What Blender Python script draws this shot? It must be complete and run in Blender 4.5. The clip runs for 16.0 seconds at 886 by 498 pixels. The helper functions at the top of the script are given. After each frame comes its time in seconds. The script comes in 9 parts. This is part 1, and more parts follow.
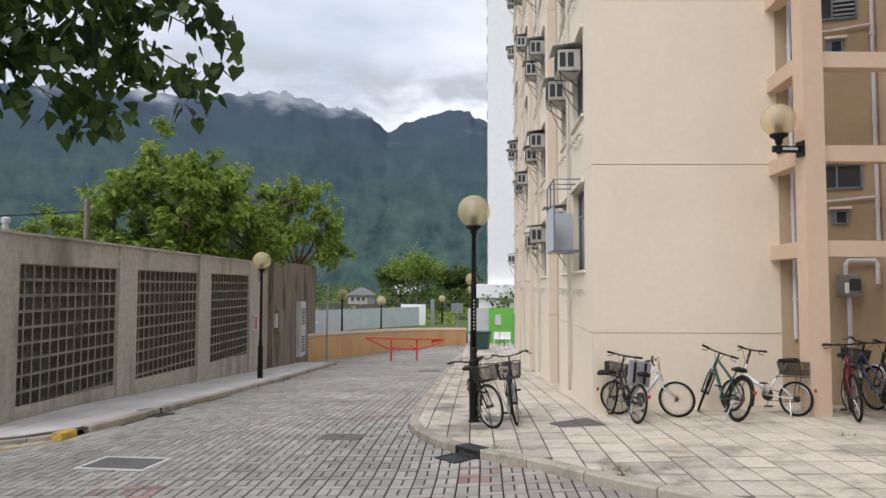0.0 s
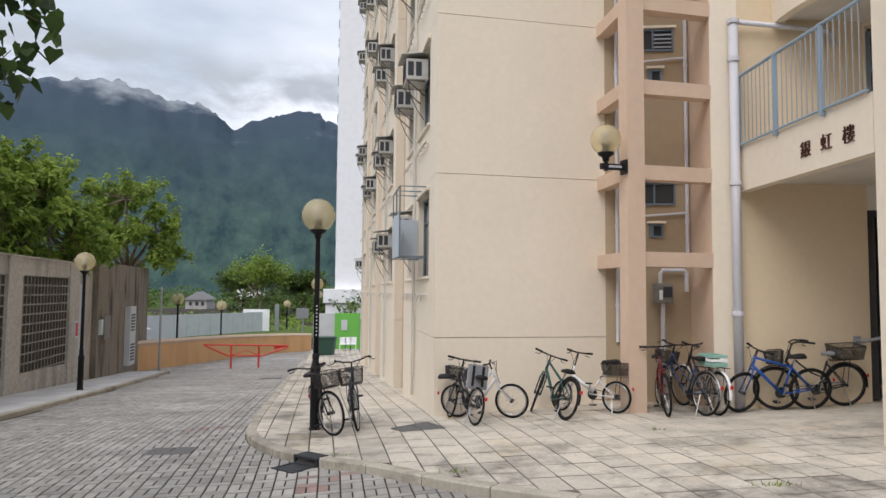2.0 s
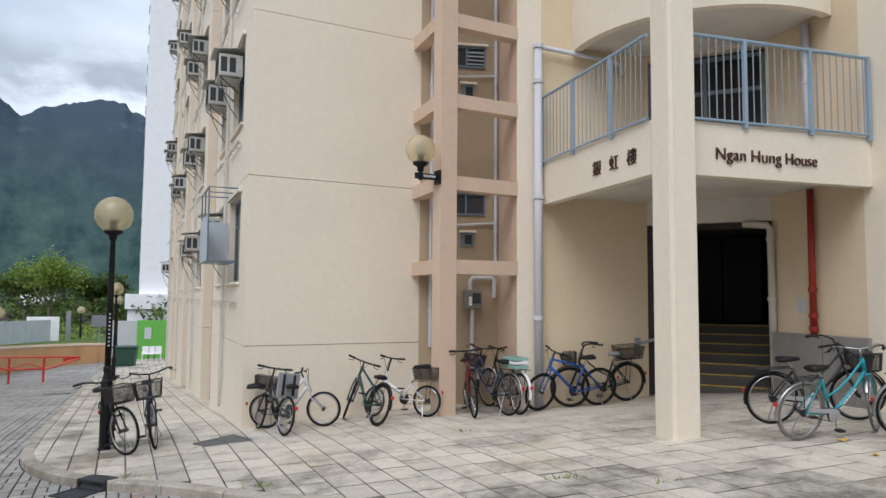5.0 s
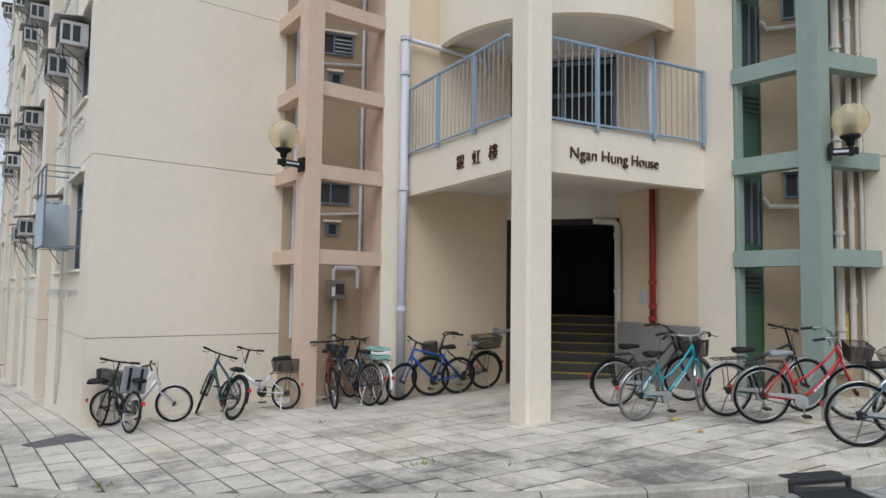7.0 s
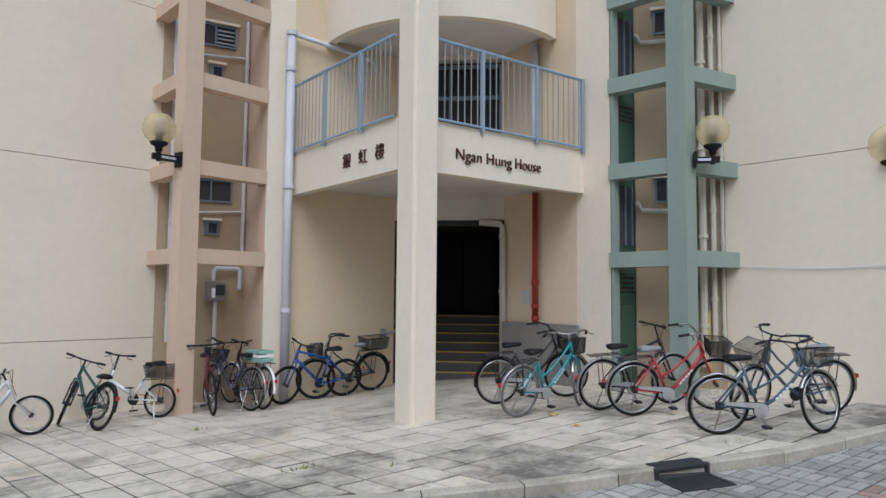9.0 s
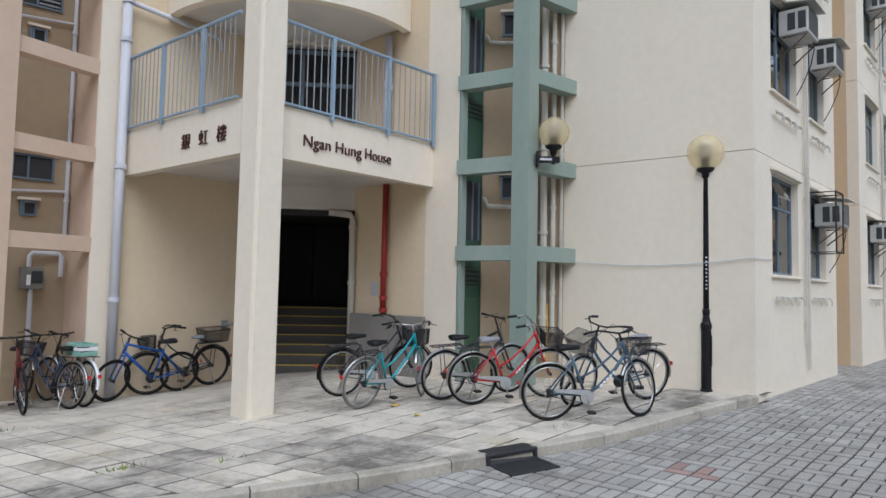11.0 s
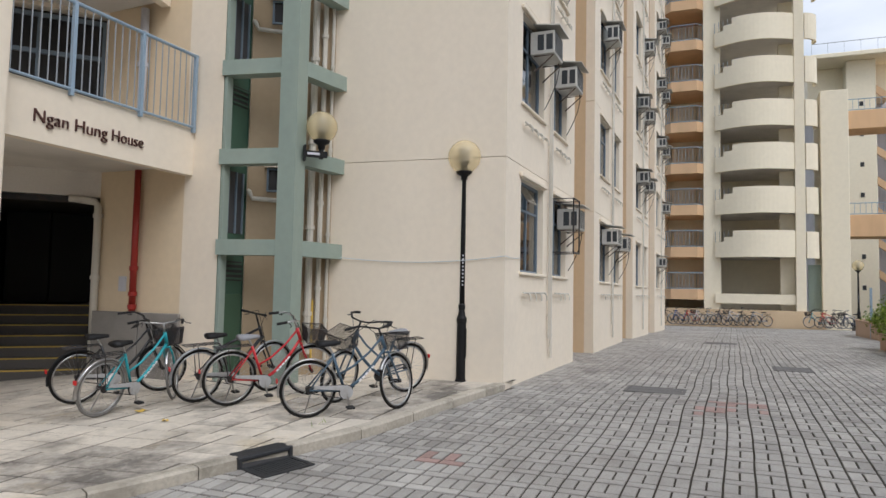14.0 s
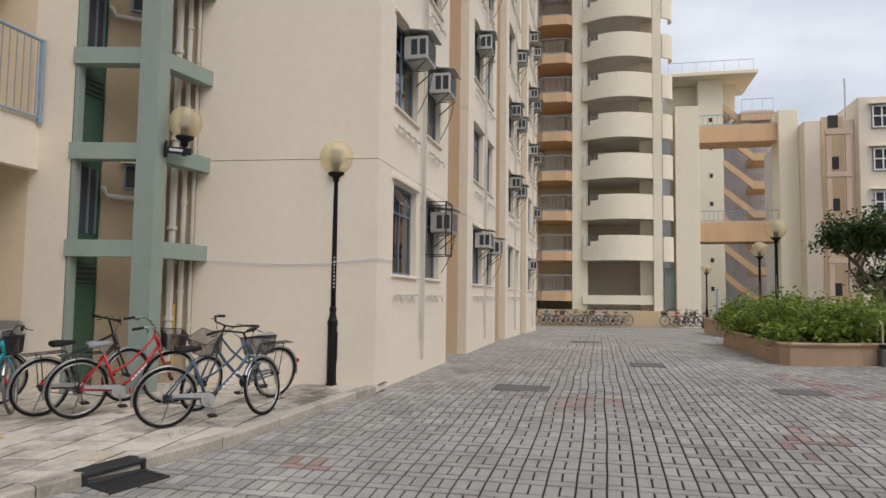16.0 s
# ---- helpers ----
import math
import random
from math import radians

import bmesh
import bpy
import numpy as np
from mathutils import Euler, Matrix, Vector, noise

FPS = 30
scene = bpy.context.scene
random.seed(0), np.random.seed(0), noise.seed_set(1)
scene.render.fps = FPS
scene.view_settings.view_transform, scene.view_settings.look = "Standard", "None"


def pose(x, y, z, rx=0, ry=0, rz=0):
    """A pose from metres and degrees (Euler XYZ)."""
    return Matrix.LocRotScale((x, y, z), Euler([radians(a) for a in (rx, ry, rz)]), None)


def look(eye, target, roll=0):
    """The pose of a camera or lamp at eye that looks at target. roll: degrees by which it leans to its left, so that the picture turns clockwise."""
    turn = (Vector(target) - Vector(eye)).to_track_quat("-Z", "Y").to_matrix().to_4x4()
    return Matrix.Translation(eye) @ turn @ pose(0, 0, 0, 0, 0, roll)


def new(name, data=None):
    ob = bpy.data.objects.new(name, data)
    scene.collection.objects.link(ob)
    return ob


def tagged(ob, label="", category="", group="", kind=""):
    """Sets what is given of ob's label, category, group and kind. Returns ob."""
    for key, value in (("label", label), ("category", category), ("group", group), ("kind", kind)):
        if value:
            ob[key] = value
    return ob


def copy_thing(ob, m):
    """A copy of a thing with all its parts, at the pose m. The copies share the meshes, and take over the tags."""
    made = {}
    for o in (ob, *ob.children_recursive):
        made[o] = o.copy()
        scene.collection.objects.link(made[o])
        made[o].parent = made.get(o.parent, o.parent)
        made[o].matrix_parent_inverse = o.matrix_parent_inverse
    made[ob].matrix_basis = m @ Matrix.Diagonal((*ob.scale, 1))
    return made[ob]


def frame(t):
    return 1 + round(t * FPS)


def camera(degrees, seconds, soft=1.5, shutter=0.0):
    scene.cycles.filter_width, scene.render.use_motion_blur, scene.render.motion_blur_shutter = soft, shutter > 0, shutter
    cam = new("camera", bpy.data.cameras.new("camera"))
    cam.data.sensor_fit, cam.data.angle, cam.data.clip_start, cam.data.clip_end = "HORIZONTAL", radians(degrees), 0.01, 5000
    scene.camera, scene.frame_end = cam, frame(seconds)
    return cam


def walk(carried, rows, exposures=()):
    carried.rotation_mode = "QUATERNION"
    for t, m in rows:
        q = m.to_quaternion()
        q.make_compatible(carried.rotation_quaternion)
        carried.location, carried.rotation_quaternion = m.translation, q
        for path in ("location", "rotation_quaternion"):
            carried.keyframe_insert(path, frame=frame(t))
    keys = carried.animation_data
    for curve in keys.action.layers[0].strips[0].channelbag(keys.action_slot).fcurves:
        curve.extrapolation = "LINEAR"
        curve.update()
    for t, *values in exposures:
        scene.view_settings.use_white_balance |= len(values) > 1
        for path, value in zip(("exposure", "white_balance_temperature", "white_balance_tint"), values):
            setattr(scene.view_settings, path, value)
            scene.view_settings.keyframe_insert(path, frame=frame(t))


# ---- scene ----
cam = camera(65.67, 16.0)
PATH = [
    (0, (1.777, -0.764, 1.573), (1.409, 1.199, 1.681), 0.12),
    (0.5, (1.790, -0.780, 1.575), (1.552, 1.203, 1.688), 0.27),
    (1, (1.804, -0.782, 1.573), (1.673, 1.210, 1.697), 0.35),
    (1.5, (1.808, -0.742, 1.572), (1.773, 1.253, 1.696), 0.52),
    (2, (1.835, -0.744, 1.579), (1.904, 1.251, 1.704), 0.49),
    (2.5, (1.860, -0.753, 1.588), (2.029, 1.236, 1.711), 0.46),
    (3, (1.873, -0.741, 1.597), (2.116, 1.240, 1.717), 0.61),
    (3.5, (1.881, -0.732, 1.608), (2.190, 1.239, 1.740), 1.20),
    (4, (1.913, -0.733, 1.609), (2.316, 1.222, 1.747), 1.05),
    (6.5, (1.957, -0.740, 1.568), (2.797, 1.071, 1.704), 0.51),
    (7, (1.988, -0.749, 1.560), (2.922, 1.014, 1.688), 0.79),
    (7.5, (2.020, -0.756, 1.558), (3.019, 0.972, 1.689), 0.74),
    (8, (2.044, -0.758, 1.552), (3.116, 0.925, 1.686), 0.69),
    (10.5, (2.215, -0.799, 1.513), (3.620, 0.618, 1.646), 0.74),
    (11, (2.266, -0.824, 1.504), (3.763, 0.496, 1.629), 1.15),
    (11.5, (2.291, -0.832, 1.506), (3.864, 0.398, 1.612), 1.40),
    (12, (2.291, -0.869, 1.508), (3.929, 0.273, 1.621), 1.50),
    (12.5, (2.306, -0.897, 1.516), (4.003, 0.155, 1.626), 1.35),
    (13, (2.347, -0.912, 1.525), (4.092, 0.057, 1.645), 1.22),
    (13.5, (2.372, -0.927, 1.519), (4.167, -0.055, 1.645), 1.14),
    (14, (2.390, -0.938, 1.518), (4.229, -0.161, 1.642), 1.16),
    (14.5, (2.414, -0.952, 1.515), (4.285, -0.259, 1.645), 1.19),
    (15, (2.425, -0.973, 1.509), (4.321, -0.353, 1.645), 1.07),
    (15.5, (2.430, -1.015, 1.511), (4.353, -0.485, 1.651), 0.79),
    (16, (2.429, -1.049, 1.505), (4.374, -0.604, 1.644), 0.75),
]
walk(cam, [(t, look(eye, target, roll)) for t, eye, target, roll in PATH],
     [(0, 0.32, 6350, 14), (3.5, 0.22, 6200, 13), (7, 0.19, 5700, 10), (8, 0.12, 5650, 10), (11, 0.20, 5600, 11), (13, 0.22, 5900, 13), (14.5, 0.12, 6250, 13), (16, 0.03, 6400, 14)])

# world and sun: bright overcast
world = bpy.data.worlds.new("World")
scene.world = world
world.use_nodes = True
SUN_EL, SUN_AZ = 50.0, 216.0


def build_world():
    nt = world.node_tree
    nt.nodes.clear()
    out = nt.nodes.new("ShaderNodeOutputWorld")
    sky = nt.nodes.new("ShaderNodeTexSky")
    sky.sky_type, sky.sun_disc = "NISHITA", False
    sky.sun_elevation, sky.sun_rotation = radians(SUN_EL), radians(SUN_AZ)
    sky.air_density, sky.dust_density = 1.0, 3.0
    clear = nt.nodes.new("ShaderNodeBackground")
    clear.inputs["Strength"].default_value = 0.10
    nt.links.new(sky.outputs[0], clear.inputs["Color"])
    # cloud deck: soft grey-white billows over the whole dome
    co = nt.nodes.new("ShaderNodeTexCoord")
    mp = nt.nodes.new("ShaderNodeMapping")
    mp.inputs["Scale"].default_value = (1.0, 1.0, 2.6)
    nz = nt.nodes.new("ShaderNodeTexNoise")
    nz.inputs["Scale"].default_value, nz.inputs["Detail"].default_value, nz.inputs["Roughness"].default_value = 2.2, 6.0, 0.5
    nt.links.new(co.outputs["Generated"], mp.inputs[0])
    nt.links.new(mp.outputs[0], nz.inputs["Vector"])
    ramp = nt.nodes.new("ShaderNodeValToRGB")
    e = ramp.color_ramp.elements
    e[0].position, e[0].color = 0.36, (0.50, 0.57, 0.64, 1)
    e[1].position, e[1].color = 0.66, (0.90, 0.93, 0.96, 1)
    nt.links.new(nz.outputs[0], ramp.inputs[0])
    deck = nt.nodes.new("ShaderNodeBackground")
    deck.inputs["Strength"].default_value = 1.05
    nt.links.new(ramp.outputs[0], deck.inputs["Color"])
    mix = nt.nodes.new("ShaderNodeMixShader")
    mix.inputs[0].default_value = 0.88
    nt.links.new(clear.outputs[0], mix.inputs[1])
    nt.links.new(deck.outputs[0], mix.inputs[2])
    nt.links.new(mix.outputs[0], out.inputs[0])


build_world()
sun_data = bpy.data.lights.new("sun", "SUN")
sun_data.energy, sun_data.angle, sun_data.color = 1.5, radians(40), (1.0, 0.955, 0.90)
sun = new("sun", sun_data)
sun.rotation_euler = Vector((math.sin(radians(SUN_AZ)) * math.cos(radians(SUN_EL)), math.cos(radians(SUN_AZ)) * math.cos(radians(SUN_EL)), math.sin(radians(SUN_EL)))).to_track_quat("Z", "Y").to_euler()


# ---- materials ----
def material(name, color, rough=0.7, metal=0.0, grain=0.0, grain_scale=40.0, stain=0.0, stain_scale=1.2, stain_color=None, bump=0.0, bump_scale=120.0, island=0.0, obj_random=0.0, streak=False, spec=0.5, patches=()):
    """A surface: base colour, fine grain, large stains, fine relief, and variation from piece to piece."""
    m = bpy.data.materials.new(name)
    m.use_nodes = True
    nt = m.node_tree
    L, N = nt.links.new, nt.nodes.new
    b = nt.nodes["Principled BSDF"]
    b.inputs["Roughness"].default_value, b.inputs["Metallic"].default_value = rough, metal
    b.inputs["Specular IOR Level"].default_value = spec
    co = N("ShaderNodeTexCoord")
    rgb = N("ShaderNodeRGB")
    rgb.outputs[0].default_value = (*color, 1)
    cur = rgb.outputs[0]
    geo = N("ShaderNodeNewGeometry")

    def noise_at(scale, detail=4.0, stretch=None):
        n = N("ShaderNodeTexNoise")
        n.inputs["Scale"].default_value, n.inputs["Detail"].default_value = scale, detail
        if stretch:
            mp = N("ShaderNodeMapping")
            mp.inputs["Scale"].default_value = stretch
            L(geo.outputs["Position"], mp.inputs[0])
            L(mp.outputs[0], n.inputs["Vector"])
        else:
            L(geo.outputs["Position"], n.inputs["Vector"])
        return n.outputs[0]

    def value_mul(fac, lo, hi):
        nonlocal cur
        mr = N("ShaderNodeMapRange")
        mr.inputs["To Min"].default_value, mr.inputs["To Max"].default_value = lo, hi
        mr.inputs["From Min"].default_value, mr.inputs["From Max"].default_value = 0.25, 0.75
        L(fac, mr.inputs["Value"])
        mx = N("ShaderNodeVectorMath")
        mx.operation = "SCALE"
        L(cur, mx.inputs[0])
        L(mr.outputs[0], mx.inputs["Scale"])
        cur = mx.outputs[0]

    if grain:
        value_mul(noise_at(grain_scale), 1 - grain, 1 + grain)
    if stain:
        mr = N("ShaderNodeMapRange")
        mr.inputs["From Min"].default_value, mr.inputs["From Max"].default_value = 0.48, 0.72
        mr.inputs["To Max"].default_value = stain
        L(noise_at(stain_scale, 6.0, (1, 1, 0.22) if streak else None), mr.inputs["Value"])
        mx = N("ShaderNodeMix")
        mx.data_type = "RGBA"
        sc = stain_color or tuple(c * 0.45 for c in color)
        mx.inputs["B"].default_value = (*sc, 1)
        L(cur, mx.inputs["A"])
        L(mr.outputs[0], mx.inputs["Factor"])
        cur = mx.outputs["Result"]
    # ragged blotches of dirt, growth or bleaching, each with its own scale and shape
    for n_patch, (tint, scale, lo, hi, strength) in enumerate(patches):
        mp = N("ShaderNodeMapping")
        mp.inputs["Location"].default_value = (7.3 * n_patch + 3.1, 4.7 * n_patch, 1.9)
        L(geo.outputs["Position"], mp.inputs[0])
        n = N("ShaderNodeTexNoise")
        n.inputs["Scale"].default_value, n.inputs["Detail"].default_value, n.inputs["Roughness"].default_value = scale, 9.0, 0.68
        L(mp.outputs[0], n.inputs["Vector"])
        mr = N("ShaderNodeMapRange")
        mr.inputs["From Min"].default_value, mr.inputs["From Max"].default_value = lo, hi
        mr.inputs["To Max"].default_value = strength
        L(n.outputs[0], mr.inputs["Value"])
        mx = N("ShaderNodeMix")
        mx.data_type = "RGBA"
        mx.inputs["B"].default_value = (*tint, 1)
        L(cur, mx.inputs["A"])
        L(mr.outputs[0], mx.inputs["Factor"])
        cur = mx.outputs["Result"]
    if island:
        mr = N("ShaderNodeMapRange")
        mr.inputs["To Min"].default_value, mr.inputs["To Max"].default_value = 1 - island, 1 + island
        L(geo.outputs["Random Per Island"], mr.inputs["Value"])
        mx = N("ShaderNodeVectorMath")
        mx.operation = "SCALE"
        L(cur, mx.inputs[0])
        L(mr.outputs[0], mx.inputs["Scale"])
        cur = mx.outputs[0]
    if obj_random:
        oi = N("ShaderNodeObjectInfo")
        mr = N("ShaderNodeMapRange")
        mr.inputs["To Min"].default_value, mr.inputs["To Max"].default_value = 1 - obj_random, 1 + obj_random
        L(oi.outputs["Random"], mr.inputs["Value"])
        mx = N("ShaderNodeVectorMath")
        mx.operation = "SCALE"
        L(cur, mx.inputs[0])
        L(mr.outputs[0], mx.inputs["Scale"])
        cur = mx.outputs[0]
    L(cur, b.inputs["Base Color"])
    if bump:
        bp = N("ShaderNodeBump")
        bp.inputs["Strength"].default_value, bp.inputs["Distance"].default_value = bump, 0.01
        L(noise_at(bump_scale), bp.inputs["Height"])
        L(bp.outputs[0], b.inputs["Normal"])
    return m


M = {}
M["cream"] = material("cream_render", (0.83, 0.74, 0.605), 0.85, grain=0.03, grain_scale=9, stain=0.22, stain_scale=0.55, stain_color=(0.68, 0.59, 0.46), bump=0.25, bump_scale=160, streak=True, spec=0.25, patches=(((0.70, 0.64, 0.54), 0.5, 0.50, 0.75, 0.45),))
# yellowish paint; the extra brightness of open sky and haze is put in too
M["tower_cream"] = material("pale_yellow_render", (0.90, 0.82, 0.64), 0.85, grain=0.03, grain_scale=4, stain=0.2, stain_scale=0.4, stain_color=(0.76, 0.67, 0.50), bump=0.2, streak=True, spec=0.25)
# deeper cream paint with the porch's shade and bounced light mixed in
M["entrance"] = material("shaded_entrance_render", (0.72, 0.59, 0.41), 0.85, grain=0.03, grain_scale=9, stain=0.25, stain_scale=0.6, stain_color=(0.60, 0.48, 0.32), bump=0.25, bump_scale=160, streak=True, spec=0.25)
# buff paint, darkened further: the recesses' shade is put into this colour
M["buff"] = material("shaded_buff_render", (0.42, 0.325, 0.215), 0.85, grain=0.04, grain_scale=9, stain=0.3, stain_scale=0.8, stain_color=(0.40, 0.31, 0.20), bump=0.25, bump_scale=160, streak=True, spec=0.25)
M["green_wall"] = material("deep_green_paint", (0.045, 0.105, 0.07), 0.6, grain=0.06, stain=0.25, stain_scale=1.4, streak=True)
M["tan"] = material("tan_render", (0.67, 0.51, 0.33), 0.85, grain=0.03, grain_scale=9, stain=0.2, stain_scale=0.6, bump=0.2, streak=True, spec=0.25)
M["pink"] = material("peach_paint", (0.65, 0.49, 0.37), 0.7, grain=0.04, grain_scale=8, stain=0.2, stain_scale=1.5, stain_color=(0.5, 0.34, 0.24), bump=0.15, streak=True, spec=0.3)
M["sage"] = material("sage_green_paint", (0.28, 0.345, 0.30), 0.65, grain=0.04, grain_scale=8, stain=0.3, stain_scale=1.5, stain_color=(0.38, 0.42, 0.35), bump=0.15, streak=True, spec=0.3)
M["green_door"] = material("dark_green_paint", (0.045, 0.10, 0.06), 0.5, grain=0.08, stain=0.2)
M["white_render"] = material("white_render", (0.87, 0.87, 0.88), 0.8, grain=0.03, stain=0.1)
M["soffit"] = material("soffit_paint", (0.70, 0.66, 0.60), 0.85, grain=0.04, stain=0.3, stain_scale=0.9)
M["orange"] = material("orange_render", (0.68, 0.40, 0.19), 0.85, grain=0.05, stain=0.3, streak=True, bump=0.2)
M["apricot"] = material("apricot_render", (0.72, 0.48, 0.28), 0.85, grain=0.04, stain=0.2, streak=True, bump=0.2)
M["planter"] = material("brown_render", (0.48, 0.325, 0.215), 0.85, grain=0.06, stain=0.35, stain_scale=1.4, bump=0.3, streak=True)
M["concrete"] = material("weathered_concrete", (0.47, 0.44, 0.395), 0.92, grain=0.18, grain_scale=9, stain=0.75, stain_scale=1.3, stain_color=(0.17, 0.155, 0.135), bump=0.5, bump_scale=60, streak=True, spec=0.2)
M["breeze"] = material("breeze_block", (0.34, 0.31, 0.27), 0.95, grain=0.2, grain_scale=30, stain=0.7, stain_scale=1.5, stain_color=(0.07, 0.065, 0.055), bump=0.5, bump_scale=90, spec=0.2)
# darker tone for the block hollows: their shade and grime painted in
M["breeze_shade_grime"] = material("block_hollow_shade_grime", (0.085, 0.078, 0.066), 0.95, grain=0.3, grain_scale=30, stain=0.5, stain_scale=1.5, stain_color=(0.18, 0.165, 0.14), bump=0.5, bump_scale=90, spec=0.15)
M["dark_concrete"] = material("stained_dark_concrete", (0.25, 0.21, 0.17), 0.95, grain=0.16, grain_scale=12, stain=0.95, stain_scale=2.2, stain_color=(0.06, 0.05, 0.042), bump=0.5, bump_scale=60, streak=True, spec=0.2)
M["paver"] = material("concrete_paver", (0.335, 0.320, 0.295), 0.62, grain=0.16, grain_scale=60, stain=0.5, stain_scale=1.5, stain_color=(0.19, 0.175, 0.155), bump=0.4, bump_scale=200, island=0.20, spec=0.5, patches=(((0.49, 0.475, 0.44), 0.33, 0.49, 0.68, 0.70), ((0.12, 0.108, 0.095), 0.75, 0.54, 0.72, 0.50)))
M["paver_red"] = material("faded_red_paver", (0.32, 0.215, 0.19), 0.65, grain=0.14, grain_scale=60, stain=0.5, stain_scale=1.5, stain_color=(0.22, 0.175, 0.155), bump=0.4, bump_scale=200, island=0.22, spec=0.45, patches=(((0.13, 0.11, 0.10), 0.75, 0.53, 0.70, 0.6),))
M["tile"] = material("pavement_tile", (0.60, 0.545, 0.46), 0.85, grain=0.10, grain_scale=25, stain=0.45, stain_scale=2.6, stain_color=(0.36, 0.33, 0.285), bump=0.4, bump_scale=150, obj_random=0.08, island=0.08, spec=0.3, patches=(((0.13, 0.12, 0.105), 0.62, 0.50, 0.66, 0.80), ((0.52, 0.40, 0.20), 0.8, 0.56, 0.74, 0.55), ((0.10, 0.095, 0.085), 3.2, 0.56, 0.72, 0.55)))
M["tile_dark"] = material("stained_pavement_tile", (0.56, 0.51, 0.435), 0.88, grain=0.14, grain_scale=22, stain=0.5, stain_scale=2.6, stain_color=(0.34, 0.31, 0.27), bump=0.4, bump_scale=150, obj_random=0.10, island=0.10, spec=0.3, patches=(((0.11, 0.10, 0.088), 0.9, 0.44, 0.60, 0.85), ((0.52, 0.40, 0.20), 0.8, 0.56, 0.74, 0.45), ((0.50, 0.465, 0.41), 4.0, 0.52, 0.66, 0.5)))
M["tile_white"] = material("pale_pavement_slab", (0.58, 0.57, 0.56), 0.85, grain=0.06, stain=0.3, stain_scale=1.2, bump=0.3, obj_random=0.08)
M["joint"] = material("sandy_joint", (0.06, 0.052, 0.044), 0.98, grain=0.3, grain_scale=60, stain=0.4, stain_scale=2.0, stain_color=(0.05, 0.055, 0.03), spec=0.1)
M["tile_joint"] = material("silted_tile_joint", (0.20, 0.18, 0.15), 0.98, grain=0.3, grain_scale=40, stain=0.5, stain_scale=3.0, stain_color=(0.06, 0.06, 0.04), spec=0.1, patches=(((0.035, 0.032, 0.026), 1.3, 0.44, 0.58, 0.9),))
M["kerb"] = material("kerb_concrete", (0.46, 0.42, 0.35), 0.9, grain=0.14, grain_scale=30, stain=0.6, stain_scale=1.8, stain_color=(0.22, 0.20, 0.16), bump=0.5, bump_scale=90, obj_random=0.10, spec=0.2, patches=(((0.10, 0.095, 0.07), 1.1, 0.52, 0.68, 0.75),))
M["yellow"] = material("worn_yellow_paint", (0.62, 0.40, 0.07), 0.8, grain=0.25, stain=0.9, stain_scale=5.0, stain_color=(0.30, 0.24, 0.14))
M["grass"] = material("rough_grass", (0.09, 0.14, 0.035), 0.95, grain=0.4, grain_scale=3, stain=0.5, stain_scale=0.15, stain_color=(0.14, 0.15, 0.05), bump=0.5, bump_scale=8, spec=0.1)
M["asphalt"] = material("asphalt", (0.14, 0.135, 0.13), 0.95, grain=0.15, stain=0.4)
M["iron"] = material("cast_iron_black", (0.012, 0.012, 0.013), 0.5, 0.0, grain=0.2, grain_scale=30, stain=0.2, stain_color=(0.03, 0.027, 0.024), bump=0.15, spec=0.22)
M["drain_iron"] = material("drain_cast_iron", (0.035, 0.037, 0.04), 0.6, 0.3, grain=0.2, bump=0.4)
M["cover"] = material("cover_plate", (0.14, 0.135, 0.13), 0.75, 0.2, grain=0.2, grain_scale=30, stain=0.4, bump=0.5, bump_scale=60)
M["blue_steel"] = material("pale_blue_paint", (0.30, 0.40, 0.50), 0.45, 0.1, grain=0.05, stain=0.15)
M["pale_sheet"] = material("pale_plastic_sheet", (0.55, 0.60, 0.64), 0.5, grain=0.05, stain=0.25, stain_scale=3.0, streak=True)
M["pipe"] = material("pale_grey_pipe", (0.62, 0.62, 0.66), 0.5, grain=0.04, stain=0.3, stain_scale=2.5, streak=True)
M["pipe_cream"] = material("grimy_white_pipe", (0.60, 0.57, 0.50), 0.55, grain=0.06, stain=0.5, stain_scale=3, streak=True)
M["red_pipe"] = material("fire_main_red", (0.30, 0.022, 0.014), 0.45, grain=0.08, stain=0.2)
M["red"] = material("barrier_red", (0.62, 0.05, 0.03), 0.45, grain=0.06, stain=0.15)
M["letter"] = material("bronze_letter", (0.085, 0.03, 0.022), 0.5, 0.2, grain=0.1)
M["alu"] = material("grey_aluminium", (0.38, 0.40, 0.42), 0.4, 0.7, grain=0.05)
M["window_frame"] = material("blue_grey_frame", (0.16, 0.21, 0.26), 0.45, 0.2, grain=0.05)
M["ac_body"] = material("aged_enamel", (0.55, 0.54, 0.50), 0.5, 0.1, grain=0.05, stain=0.45, stain_scale=5, stain_color=(0.32, 0.28, 0.22), obj_random=0.14)
M["ac_dark"] = material("dark_grille", (0.045, 0.05, 0.055), 0.6, 0.3, grain=0.1)
M["rust"] = material("rusty_steel", (0.13, 0.10, 0.08), 0.8, 0.3, grain=0.2, stain=0.5, stain_scale=6, stain_color=(0.16, 0.07, 0.03))
M["rubber"] = material("tyre_rubber", (0.014, 0.0135, 0.013), 0.85, grain=0.2, stain=0.35, stain_scale=8, stain_color=(0.05, 0.042, 0.034), spec=0.2)
M["pale_tyre"] = material("pale_grey_tyre", (0.19, 0.185, 0.175), 0.85, grain=0.15, stain=0.5, stain_scale=8, stain_color=(0.16, 0.14, 0.12), spec=0.2)
